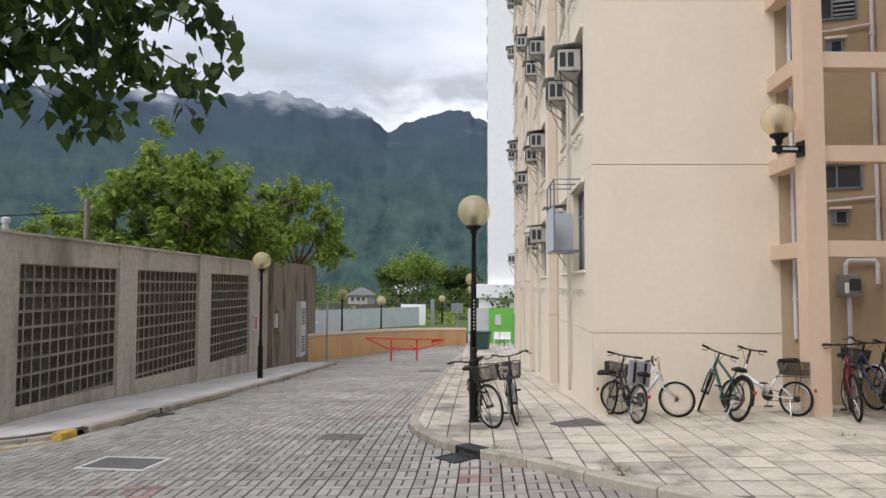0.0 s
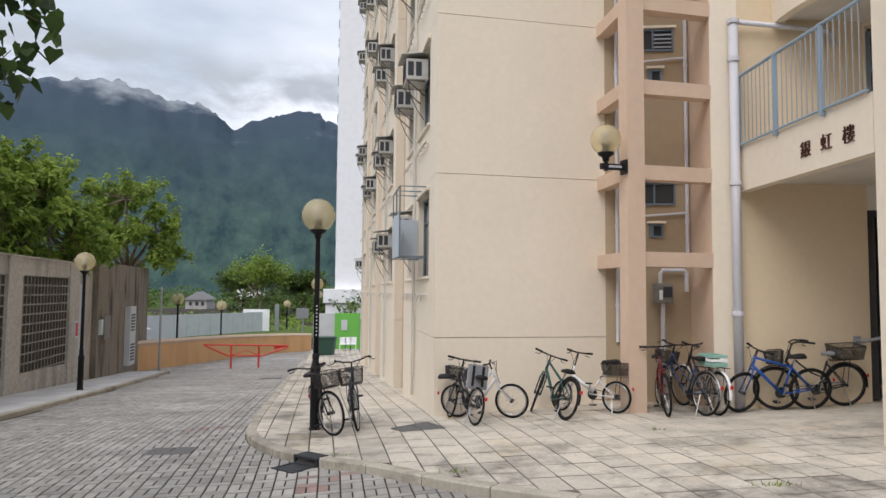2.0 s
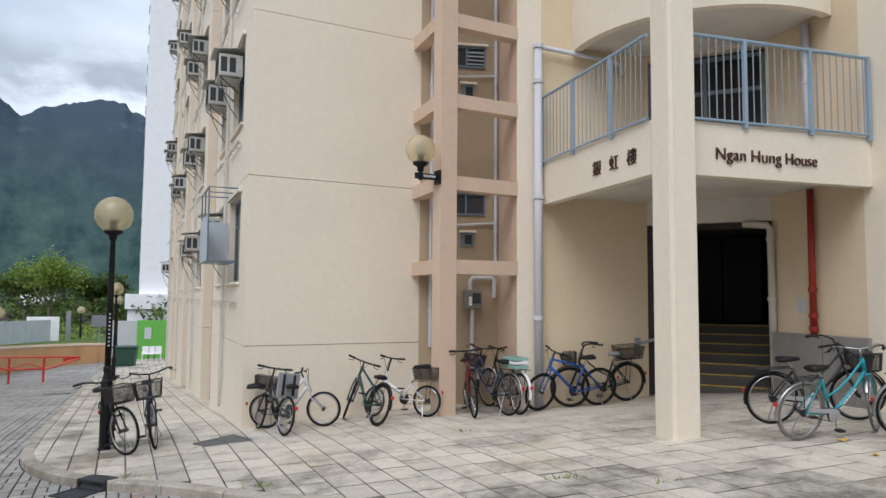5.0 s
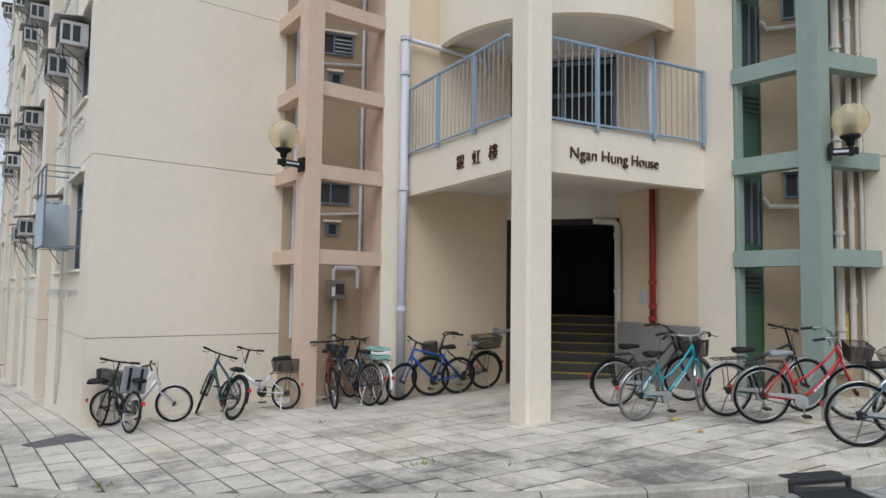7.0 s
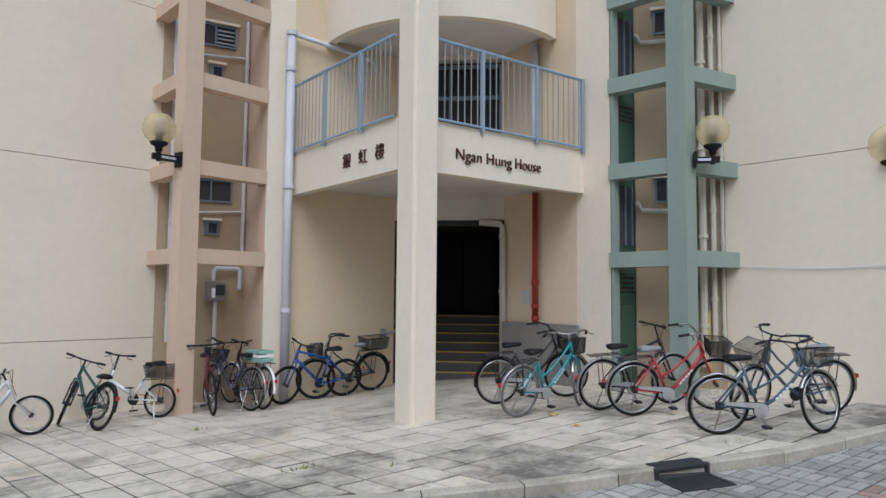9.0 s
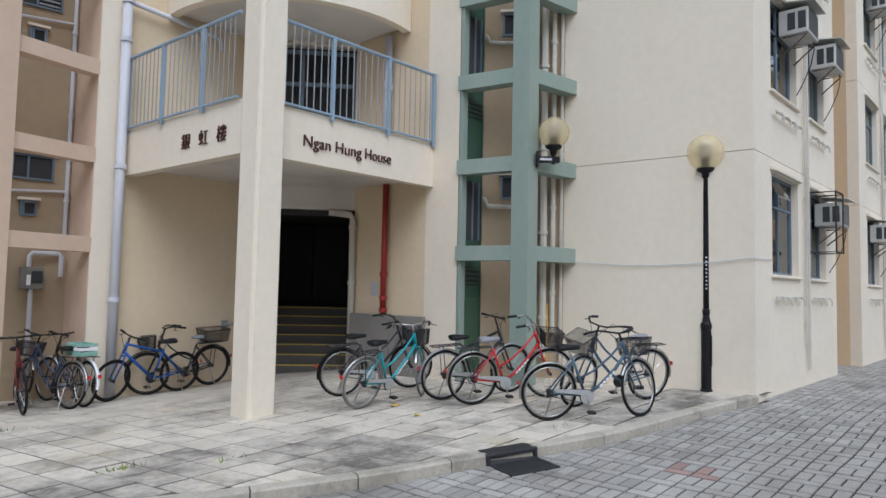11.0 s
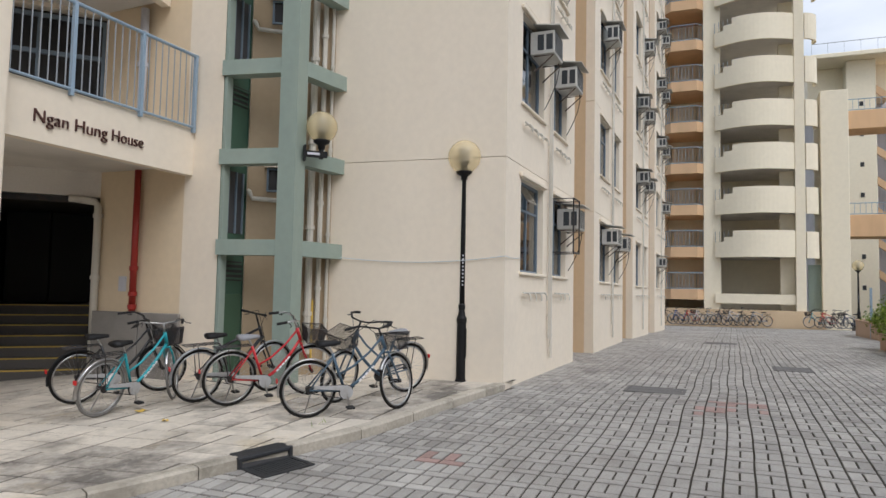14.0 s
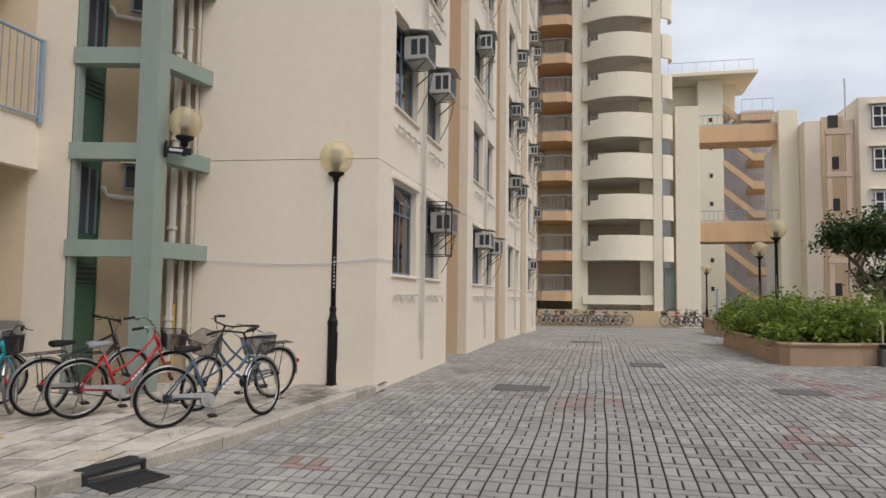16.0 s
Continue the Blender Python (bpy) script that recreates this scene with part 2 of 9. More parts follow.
M["guard_silver"] = material("guard_silver", (0.52, 0.53, 0.54), 0.4, 0.35, grain=0.05, stain=0.3, stain_scale=9, stain_color=(0.30, 0.25, 0.20))
M["mint_plastic"] = material("mint_plastic", (0.30, 0.52, 0.44), 0.5, grain=0.06, stain=0.25, stain_scale=8)
M["chrome"] = material("worn_chrome", (0.50, 0.50, 0.50), 0.34, 1.0, grain=0.05, stain=0.35, stain_scale=9, stain_color=(0.25, 0.17, 0.11))
M["black"] = material("black_plastic", (0.014, 0.014, 0.015), 0.5, grain=0.1, spec=0.25)
M["grey_seat"] = material("grey_vinyl", (0.26, 0.265, 0.28), 0.6, grain=0.06)
M["steel_dark"] = material("dark_steel", (0.04, 0.04, 0.042), 0.5, 0.5, grain=0.1, stain=0.4, stain_scale=10, stain_color=(0.11, 0.055, 0.03))
M["red_plastic"] = material("reflector_red", (0.6, 0.02, 0.02), 0.3)
# step and interior colours are darkened to stand for the doorway's shade
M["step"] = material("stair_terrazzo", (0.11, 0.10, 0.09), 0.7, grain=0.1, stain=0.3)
M["yellow_edge"] = material("yellow_nosing", (0.62, 0.42, 0.09), 0.6, grain=0.1, stain=0.3, stain_scale=6)
M["interior"] = material("shade_toned_interior", (0.07, 0.062, 0.052), 0.8, grain=0.05)
M["grey_panel"] = material("grey_cement_panel", (0.24, 0.225, 0.205), 0.85, grain=0.08, stain=0.4, stain_scale=2.0)
M["bark"] = material("bark", (0.20, 0.16, 0.115), 0.95, grain=0.25, grain_scale=25, stain=0.4, bump=0.8, bump_scale=40)
M["wood_pole"] = material("grey_wood_pole", (0.24, 0.21, 0.18), 0.9, grain=0.2)
M["hoard_white"] = material("white_hoarding", (0.60, 0.62, 0.64), 0.6, grain=0.04, stain=0.2)
M["hoard_green"] = material("green_hoarding", (0.16, 0.50, 0.08), 0.55, grain=0.04, stain=0.1)
M["bin_green"] = material("dark_green_bin", (0.025, 0.075, 0.055), 0.5, grain=0.08)
M["curtain"] = material("pale_curtain", (0.52, 0.56, 0.61), 0.9, grain=0.15, grain_scale=6)
# near-black stands in for unlit depth in rooms, vents, windows and drains
M["room"] = material("unlit_depth", (0.05, 0.05, 0.052), 0.9)
M["house"] = material("grey_house_render", (0.45, 0.44, 0.41), 0.9, grain=0.1, stain=0.4)
M["roof_grey"] = material("grey_roof", (0.2, 0.2, 0.2), 0.9, grain=0.1)
M["soil"] = material("planter_soil", (0.06, 0.045, 0.03), 0.98, grain=0.4)


def leaf_material(name, lo, hi, trans=0.35):
    m = bpy.data.materials.new(name)
    m.use_nodes = True
    nt = m.node_tree
    L, N = nt.links.new, nt.nodes.new
    b = nt.nodes["Principled BSDF"]
    b.inputs["Roughness"].default_value = 0.55
    b.inputs["Specular IOR Level"].default_value = 0.35
    geo = N("ShaderNodeNewGeometry")
    ramp = N("ShaderNodeValToRGB")
    ramp.color_ramp.elements[0].color, ramp.color_ramp.elements[1].color = (*lo, 1), (*hi, 1)
    L(geo.outputs["Random Per Island"], ramp.inputs[0])
    nz = N("ShaderNodeTexNoise")
    nz.inputs["Scale"].default_value = 0.8
    L(geo.outputs["Position"], nz.inputs["Vector"])
    mr = N("ShaderNodeMapRange")
    mr.inputs["To Min"].default_value, mr.inputs["To Max"].default_value = 0.6, 1.4
    L(nz.outputs[0], mr.inputs["Value"])
    sc = N("ShaderNodeVectorMath")
    sc.operation = "SCALE"
    L(ramp.outputs[0], sc.inputs[0])
    L(mr.outputs[0], sc.inputs["Scale"])
    L(sc.outputs[0], b.inputs["Base Color"])
    tr = N("ShaderNodeBsdfTranslucent")
    L(sc.outputs[0], tr.inputs["Color"])
    mx = N("ShaderNodeMixShader")
    mx.inputs[0].default_value = trans
    L(b.outputs[0], mx.inputs[1])
    L(tr.outputs[0], mx.inputs[2])
    L(mx.outputs[0], nt.nodes["Material Output"].inputs["Surface"])
    return m


M["leaf_bright"] = leaf_material("bright_leaf", (0.12, 0.20, 0.03), (0.38, 0.49, 0.105), 0.5)
M["leaf_dark"] = leaf_material("dark_leaf", (0.02, 0.045, 0.014), (0.08, 0.14, 0.03), 0.4)
M["leaf_mid"] = leaf_material("mid_leaf", (0.05, 0.09, 0.02), (0.15, 0.22, 0.045), 0.38)
# near-black leaf: shade behind the block screens is put into the colour
M["leaf_under"] = leaf_material("shaded_undergrowth_leaf", (0.008, 0.016, 0.006), (0.028, 0.05, 0.015), 0.15)
M["leaf_shrub"] = leaf_material("shrub_leaf", (0.09, 0.16, 0.025), (0.33, 0.41, 0.075), 0.4)


def glass_material(name, color, rough=0.02, alpha=0.25):
    m = bpy.data.materials.new(name)
    m.use_nodes = True
    nt = m.node_tree
    g = nt.nodes.new("ShaderNodeBsdfGlossy")
    g.inputs["Roughness"].default_value = rough
    t = nt.nodes.new("ShaderNodeBsdfTransparent")
    t.inputs["Color"].default_value = (*color, 1)
    mx = nt.nodes.new("ShaderNodeMixShader")
    fr = nt.nodes.new("ShaderNodeFresnel")
    fr.inputs["IOR"].default_value = 1.5
    ma = nt.nodes.new("ShaderNodeMath")
    ma.operation, ma.use_clamp = "ADD", True
    ma.inputs[1].default_value = alpha
    nt.links.new(fr.outputs[0], ma.inputs[0])
    nt.links.new(ma.outputs[0], mx.inputs[0])
    nt.links.new(t.outputs[0], mx.inputs[1])
    nt.links.new(g.outputs[0], mx.inputs[2])
    nt.links.new(mx.outputs[0], nt.nodes["Material Output"].inputs["Surface"])
    return m


M["glass"] = glass_material("window_glass", (0.80, 0.87, 0.90), 0.03, 0.16)


def globe_material():
    m = bpy.data.materials.new("amber_globe")
    m.use_nodes = True
    nt = m.node_tree
    b = nt.nodes["Principled BSDF"]
    b.inputs["Base Color"].default_value = (0.81, 0.71, 0.47, 1)
    b.inputs["Roughness"].default_value = 0.12
    t = nt.nodes.new("ShaderNodeBsdfTransparent")
    t.inputs["Color"].default_value = (0.965, 0.91, 0.77, 1)
    mx = nt.nodes.new("ShaderNodeMixShader")
    mx.inputs[0].default_value = 0.36
    nt.links.new(t.outputs[0], mx.inputs[1])
    nt.links.new(b.outputs[0], mx.inputs[2])
    nt.links.new(mx.outputs[0], nt.nodes["Material Output"].inputs["Surface"])
    return m


M["globe"] = globe_material()


# ---- building helpers ----
def part(name, bm, mat, parent=None, label="", smooth=False):
    """Link a bmesh as one mesh object under a thing or part."""
    me = bpy.data.meshes.new(name)
    bmesh.ops.recalc_face_normals(bm, faces=bm.faces)
    if smooth:
        for fc in bm.faces:
            fc.smooth = True
    bm.to_mesh(me)
    bm.free()
    me.materials.append(mat)
    ob = new(name, me)
    ob.parent = parent
    if label:
        ob["label"] = label
    return ob


def empty(name, m=None, label="", category="", group="", kind=""):
    ob = new(name)
    if m is not None:
        ob.matrix_basis = m
    return tagged(ob, label, category, group, kind)


def hexa(bm, pts):
    """A six-faced solid from eight corners: four below, four above."""
    v = [bm.verts.new(p) for p in pts]
    for idx in ((0, 1, 2, 3), (4, 5, 6, 7), (0, 1, 5, 4), (1, 2, 6, 5), (2, 3, 7, 6), (3, 0, 4, 7)):
        bm.faces.new([v[k] for k in idx])


def box(bm, x0, x1, y0, y1, z0, z1):
    hexa(bm, [(x0, y0, z0), (x1, y0, z0), (x1, y1, z0), (x0, y1, z0), (x0, y0, z1), (x1, y0, z1), (x1, y1, z1), (x0, y1, z1)])


def soft_box(x0, x1, y0, y1, z0, z1, r=0.01, seg=2):
    bm = bmesh.new()
    box(bm, x0, x1, y0, y1, z0, z1)
    bmesh.ops.recalc_face_normals(bm, faces=bm.faces)
    bmesh.ops.bevel(bm, geom=bm.edges[:], offset=r, segments=seg, affect="EDGES", profile=0.5)
    return bm


def tube(bm, pts, r, sides=8, closed=False, r_end=None):
    """A round tube along points."""
    pts = [Vector(p) for p in pts]
    n = len(pts)
    rings = []
    up = None
    for i, p in enumerate(pts):
        if closed:
            d = (pts[(i + 1) % n] - pts[i - 1]).normalized()
        else:
            d = (pts[min(i + 1, n - 1)] - pts[max(i - 1, 0)]).normalized()
        if up is None:
            up = Vector((0, 0, 1)) if abs(d.z) < 0.9 else Vector((1, 0, 0))
        a = d.cross(up)
        if a.length < 1e-4:
            a = d.orthogonal()
        a.normalize()
        b = a.cross(d).normalized()
        up = b
        rr = r if r_end is None else r + (r_end - r) * i / max(1, n - 1)
        rings.append([bm.verts.new(p + a * (rr * math.cos(2 * math.pi * k / sides)) + b * (rr * math.sin(2 * math.pi * k / sides))) for k in range(sides)])
    m = n if closed else n - 1
    for i in range(m):
        q, w = rings[i], rings[(i + 1) % n]
        for k in range(sides):
            bm.faces.new((q[k], q[(k + 1) % sides], w[(k + 1) % sides], w[k]))
    if not closed:
        bm.faces.new(rings[0])
        bm.faces.new(list(reversed(rings[-1])))


def lathe(bm, profile, sides=24, cx=0.0, cy=0.0):
    """A turned solid from (radius, height) pairs."""
    rings = []
    for r, z in profile:
        rings.append([bm.verts.new((cx + r * math.cos(2 * math.pi * k / sides), cy + r * math.sin(2 * math.pi * k / sides), z)) for k in range(sides)])
    for q, w in zip(rings, rings[1:]):
        for k in range(sides):
            bm.faces.new((q[k], q[(k + 1) % sides], w[(k + 1) % sides], w[k]))
    bm.faces.new(list(reversed(rings[0])))
    bm.faces.new(rings[-1])


def mesh_object(name, verts, faces, mat, parent=None):
    me = bpy.data.meshes.new(name)
    me.from_pydata(verts, [], faces)
    me.update()
    me.materials.append(mat)
    ob = new(name, me)
    ob.parent = parent
    return ob


def smooth_step(a, b, x):
    u = min(1.0, max(0.0, (x - a) / (b - a)))
    return u * u * (3 - 2 * u)


def ground_z(x, y):
    """Height of the pavement: the place falls away along the lane and rises gently to the court."""
    if x < 0:
        b = -0.48 + 0.02 * max(x, -14)
    elif x < 9.5:
        b = -0.48 + 0.058 * x
    else:
        u = min(x - 9.5, 4.0)
        b = 0.071 + 0.058 * (u - u * u / 8)
        b -= 0.018 * min(max(0.0, x - 24), 40)
    fy = 0.0
    yy = y - 10
    if yy > -2:
        u = min(yy + 2, 4.0)
        fy = -0.066 * u * u / 8
        if yy > 2:
            fy -= 0.066 * (min(yy, 22) - 2)
        if yy > 22:
            fy -= 0.033 * min(yy - 22, 6)
    w = 1 - smooth_step(4, 7, x)
    dip = -0.12 * smooth_step(8, 10, y) * smooth_step(5, 6.5, x)
    return b + fy * w + dip - 0.0074 * (min(max(y, -6), 10) - 6)


ROAD_DROP = 0.10

# ---- the two wings ----
H = 2.72
SLAB = 3.55
N_FLOORS = 9
TOP = SLAB + H * N_FLOORS + 0.9
CA, AA = Vector((2.10, 10.53, 0)), Vector((-0.1297, 0.9916, 0))
CB, AB = Vector((12.06, 2.155, 0)), Vector((1, 0, 0))
NA, NB = Vector((-0.9916, -0.1297, 0)), Vector((0, -1, 0))
BAY, GAP = 4.75, 2.28
PERIOD = BAY + GAP
N_BAYS = 4
LINTEL = SLAB - 0.205
SILL = SLAB - 1.695
WINDOWS = ((0.79, 2.18), (2.88, 3.98))


def wing(name, c, a, n, group_label, bays, base_z):
    """A wing of flats: projecting bays with window openings, tan recesses between."""
    def P(s, d, z):
        q = c + a * s + n * d
        return (q.x, q.y, z)

    def slab8(bm, s0, s1, d0, d1, z0, z1):
        hexa(bm, [P(s0, d0, z0), P(s1, d0, z0), P(s1, d1, z0), P(s0, d1, z0), P(s0, d0, z1), P(s1, d0, z1), P(s1, d1, z1), P(s0, d1, z1)])

    fronts, backs, rooms = [], [], []
    zs = [base_z] + [SLAB + H * k for k in range(-1 if base_z < -1.0 else 0, N_FLOORS + 1)] + [TOP]
    J = 0.005
    for k in range(bays):
        o = k * PERIOD
        first = 0.30 if k == 0 else 0.0
        back = bmesh.new()
        backs.append(back)
        for z0, z1 in zip(zs, zs[1:]):
            has_win = SLAB - H + 0.1 < z1 <= SLAB + H * N_FLOORS + 0.1 and z1 > SLAB - 0.1
            za, zb = z0 + J, z1 - J
            bm = bmesh.new()
            if has_win:
                lo, hi = z1 - (SLAB - SILL), z1 - (SLAB - LINTEL)
                cur = first
                for w0, w1 in WINDOWS:
                    slab8(bm, o + cur, o + w0, -0.22, 0, za, zb)
                    slab8(bm, o + w0, o + w1, -0.22, 0, za, lo)
                    slab8(bm, o + w0, o + w1, -0.22, 0, hi, zb)
                    cur = w1
                slab8(bm, o + cur, o + BAY, -0.22, 0, za, zb)
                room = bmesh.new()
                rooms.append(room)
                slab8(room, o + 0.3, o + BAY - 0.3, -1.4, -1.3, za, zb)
            else:
                slab8(bm, o + first, o + BAY, -0.22, 0, za, zb)
            fronts.append(bm)
        if k < bays - 1:
            slab8(back, o + BAY - 0.22, o + BAY, -2.4, -0.222, base_z, TOP)
            slab8(back, o + BAY, o + PERIOD, -2.4, -2.0, base_z, TOP)
            slab8(back, o + PERIOD, o + PERIOD + 0.22, -2.0, -0.222, base_z, TOP)
    end = bays * PERIOD - GAP
    slab8(back, end - 0.22, end, -2.4, -0.222, base_z, TOP)
    root = empty("wall_" + name, None, group_label, "facade", kind="structure")
    for bm in fronts:
        part("bay_front", bm, M["cream"], root)
    for back in backs:
        part("recess_wall", back, M["tan"], root, "tan painted recess wall between the bays")
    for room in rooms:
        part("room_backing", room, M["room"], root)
    return P


PA = wing("lane_wing", CA, AA, NA, "cream rendered block of flats with projecting window bays", N_BAYS, -3.2)
PB = wing("court_wing", CB, AB, NB, "cream rendered block of flats beside the paved court", N_BAYS, -0.6)

# ends of the wings, the entrance recess and its doorway
EA, EB = Vector((0.984, 0.179, 0)), Vector((-0.0844, 0.9964, 0))
LW_Y, RW_X = 10.0, 10.52
LW0, LW1 = 6.50, 9.03
RW0, RW1 = 6.16, 8.62


def upright(bm, pts, z0, z1):
    """A prism over a closed plan outline."""
    lo = [bm.verts.new((x, y, z0)) for x, y in pts]
    hi = [bm.verts.new((x, y, z1)) for x, y in pts]
    n = len(pts)
    for k in range(n):
        bm.faces.new((lo[k], lo[(k + 1) % n], hi[(k + 1) % n], hi[k]))
    bm.faces.new(list(reversed(lo)))
    bm.faces.new(hi)


def end_wall(name, c, e, length, thick_dir, along, levels, label):
    """A plain end wall that turns the corner into the wing's front."""
    root = empty("wall_" + name, None, label, "wall", kind="structure")
    q = c + e * length
    t = thick_dir * 0.3
    for z0, z1 in zip(levels, levels[1:]):
        bm = bmesh.new()
        upright(bm, [(c.x, c.y), (q.x, q.y), (q.x + t.x, q.y + t.y), (c.x + t.x, c.y + t.y), (c.x + along.x * 0.30, c.y + along.y * 0.30)], z0 + 0.005, z1 - 0.005)
        part("render_coat", bm, M["cream"], root)
    return root


LV_A = [-3.2, SLAB - H] + [SLAB + H * k for k in range(0, N_FLOORS + 1)] + [TOP]
LV_B = [-0.6] + [SLAB + H * k for k in range(0, N_FLOORS + 1)] + [TOP]
end_wall("lane_wing_end", CA, EA, 3.02, Vector((-0.179, 0.984, 0)) + EA * 0.9, AA, LV_A, "plain cream end wall of the lane wing")
end_wall("court_wing_end", CB, EB, 2.87, Vector((0.9964, 0.0844, 0)) + EB * 0.9, AB, LV_B, "plain cream end wall of the court wing")


def entrance_walls():
    root = empty("wall_entrance", None, "cream walls round the entrance recess", "wall", kind="structure")
    bm = bmesh.new()
    upright(bm, [(LW0, LW_Y), (6.95, LW_Y), (6.95, LW_Y + 0.25), (LW0 + 0.25, LW_Y + 0.25), (LW0 + 0.25, 11.6), (LW0, 11.6)], -0.6, TOP)
    part("side_wall", bm, M["cream"], root)
    bm = bmesh.new()
    upright(bm, [(6.95, LW_Y), (LW1, LW_Y), (LW1, LW_Y + 0.25), (6.95, LW_Y + 0.25)], -0.6, TOP)
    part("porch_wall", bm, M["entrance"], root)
    bm = bmesh.new()
    upright(bm, [(RW_X, RW0), (11.9, RW0), (11.9, RW0 + 0.25), (RW_X + 0.25, RW0 + 0.25), (RW_X + 0.25, 6.85), (RW_X, 6.85)], -0.6, TOP)
    part("side_wall", bm, M["cream"], root)
    bm = bmesh.new()
    upright(bm, [(RW_X, 6.85), (RW_X + 0.25, 6.85), (RW_X + 0.25, RW1), (RW_X, RW1)], -0.6, TOP)
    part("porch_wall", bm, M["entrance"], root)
    # diagonal lintel wall above the doorway
    d = Vector((RW_X - LW1, RW1 - LW_Y, 0)).normalized()
    nn = Vector((-d.y, d.x, 0))
    if nn.dot(Vector((1, 1, 0))) < 0:
        nn = -nn
    p, q = Vector((LW1, LW_Y, 0)), Vector((RW_X, RW1, 0))
    t = nn * 0.25
    bm = bmesh.new()
    upright(bm, [(p.x, p.y), (q.x, q.y), (q.x + t.x, q.y + t.y), (p.x + t.x, p.y + t.y)], 2.95, 3.60)
    part("lintel", bm, M["soffit"], root, "pale painted lintel over the doorway")
    return d, nn


DOOR_D, DOOR_N = entrance_walls()


def recess_back(name, p, q, thick, label):
    root = empty("wall_" + name, None, label, "wall", kind="structure")
    bm = bmesh.new()
    upright(bm, [p, q, (q[0] + thick[0], q[1] + thick[1]), (p[0] + thick[0], p[1] + thick[1])], -0.6, TOP)
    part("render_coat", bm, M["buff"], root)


RA0, RA1 = (5.07, 11.07), (6.55, 10.88)
RB0, RB1 = (11.86, 4.95), (11.10, 6.12)
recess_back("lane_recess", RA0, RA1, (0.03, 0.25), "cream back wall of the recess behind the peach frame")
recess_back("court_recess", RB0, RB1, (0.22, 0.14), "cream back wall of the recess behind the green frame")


def sky_blocker(name, x0, x1, y0, y1, top, label):
    """Unseen block added behind the walk to cut sky light, with proud storey bands."""
    root = empty("wall_" + name, None, label, "wall", kind="structure")
    bm = bmesh.new()
    box(bm, x0, x1, y0, y1, -3.0, top)
    part("render_coat", bm, M["cream"], root)
    for k in range(int(top / H)):
        z = 0.6 + H * k
        bm = bmesh.new()
        box(bm, x0 - 0.04, x1 + 0.04, y0 - 0.04, y1 + 0.04, z, z + 0.3)
        part("storey_band", bm, M["tan"], root)


sky_blocker("south", -30, 11, -24, -15, 11.5, "unseen plain block added to cut low sky light from the south")
sky_blocker("west", -32, -22, -15, 6, 10.0, "unseen plain block added to cut low sky light from the west")


# ---- ground, road, pavement, kerbs ----
KERB = [(-5.2, 45), (-3.9, 32), (-1.6, 15.5), (-0.95, 11.0), (-0.75, 9.9), (-0.4, 9.05), (0.1, 8.35), (0.7, 7.75), (1.3, 7.3), (2.0, 6.6), (2.7, 6.0), (3.3, 5.6), (4.2, 4.95), (5.1, 4.35), (5.8, 3.95), (6.6, 3.55), (7.5, 3.2), (8.3, 2.88), (9.1, 2.60), (10.2, 2.41), (11.2, 2.26), (12.06, 2.12)]


def smooth_line(pts, step=0.25):
    """Points at even steps along a curve through pts."""
    out = []
    n = len(pts)
    for i in range(n - 1):
        p0, p1, p2, p3 = pts[max(i - 1, 0)], pts[i], pts[i + 1], pts[min(i + 2, n - 1)]
        L = math.dist(p1, p2)
        m = max(1, int(L / step))
        for k in range(m):
            u = k / m
            out.append(tuple(0.5 * ((2 * p1[j]) + (p2[j] - p0[j]) * u + (2 * p0[j] - 5 * p1[j] + 4 * p2[j] - p3[j]) * u * u + (3 * p1[j] - p0[j] - 3 * p2[j] + p3[j]) * u ** 3) for j in (0, 1)))
    out.append(pts[-1])
    return out


KERB_LINE = smooth_line(KERB)
WALL_X0, WALL_DIR = Vector((-7.33, 9.19, 0)), Vector((-0.135, 0.991, 0))
LKERB = [(-5.62, 6.6), (-5.62, 8.5), (-5.72, 10.7), (-6.3, 14.6), (-7.2, 19.9), (-8.3, 25.5), (-9.5, 31.4)]
LKERB_LINE = smooth_line(LKERB, 0.4)


def kerb_x(y, line):
    for (x0, y0), (x1, y1) in zip(line, line[1:]):
        lo, hi = min(y0, y1), max(y0, y1)
        if lo <= y <= hi and hi > lo:
            return x0 + (x1 - x0) * (y - y0) / (y1 - y0)
    return None


def on_pavement(x, y):
    """True where the raised pavement of the building lies."""
    if x > 12.06 or y < 2.1:
        return False
    inside = False
    poly = PAVE_POLY
    j = len(poly) - 1
    for i in range(len(poly)):
        xi, yi = poly[i]
        xj, yj = poly[j]
        if (yi > y) != (yj > y) and x < (xj - xi) * (y - yi) / (yj - yi) + xi:
            inside = not inside
        j = i
    return inside


PAVE_POLY = KERB_LINE + [(12.3, 3.0), (11.9, 6.2), (11.2, 10.5), (9.5, 12.0), (6.5, 11.7), (2.2, 10.7), (-2.0, 45.0)]


def grid_sheet(name, xs, ys, zf, mat, label, kind="structure", category="ground"):
    verts = [(x, y, zf(x, y)) for y in ys for x in xs]
    nx = len(xs)
    faces = [(j * nx + i, j * nx + i + 1, (j + 1) * nx + i + 1, (j + 1) * nx + i) for j in range(len(ys) - 1) for i in range(nx - 1)]
    ob = mesh_object(name, verts, faces, mat)
    return tagged(ob, label, category, kind=kind)


def spread(near, far, n):
    return [near * (far / near) ** (k / n) for k in range(n + 1)]


gx = sorted(set([-v for v in spread(16, 2500, 14)] + [-15 + 0.3 * k for k in range(0, 226)] + spread(54, 2500, 14)))
gy = sorted(set([-v for v in spread(14, 2500, 14)] + [-13 + 0.3 * k for k in range(0, 200)] + spread(48, 2500, 14)))
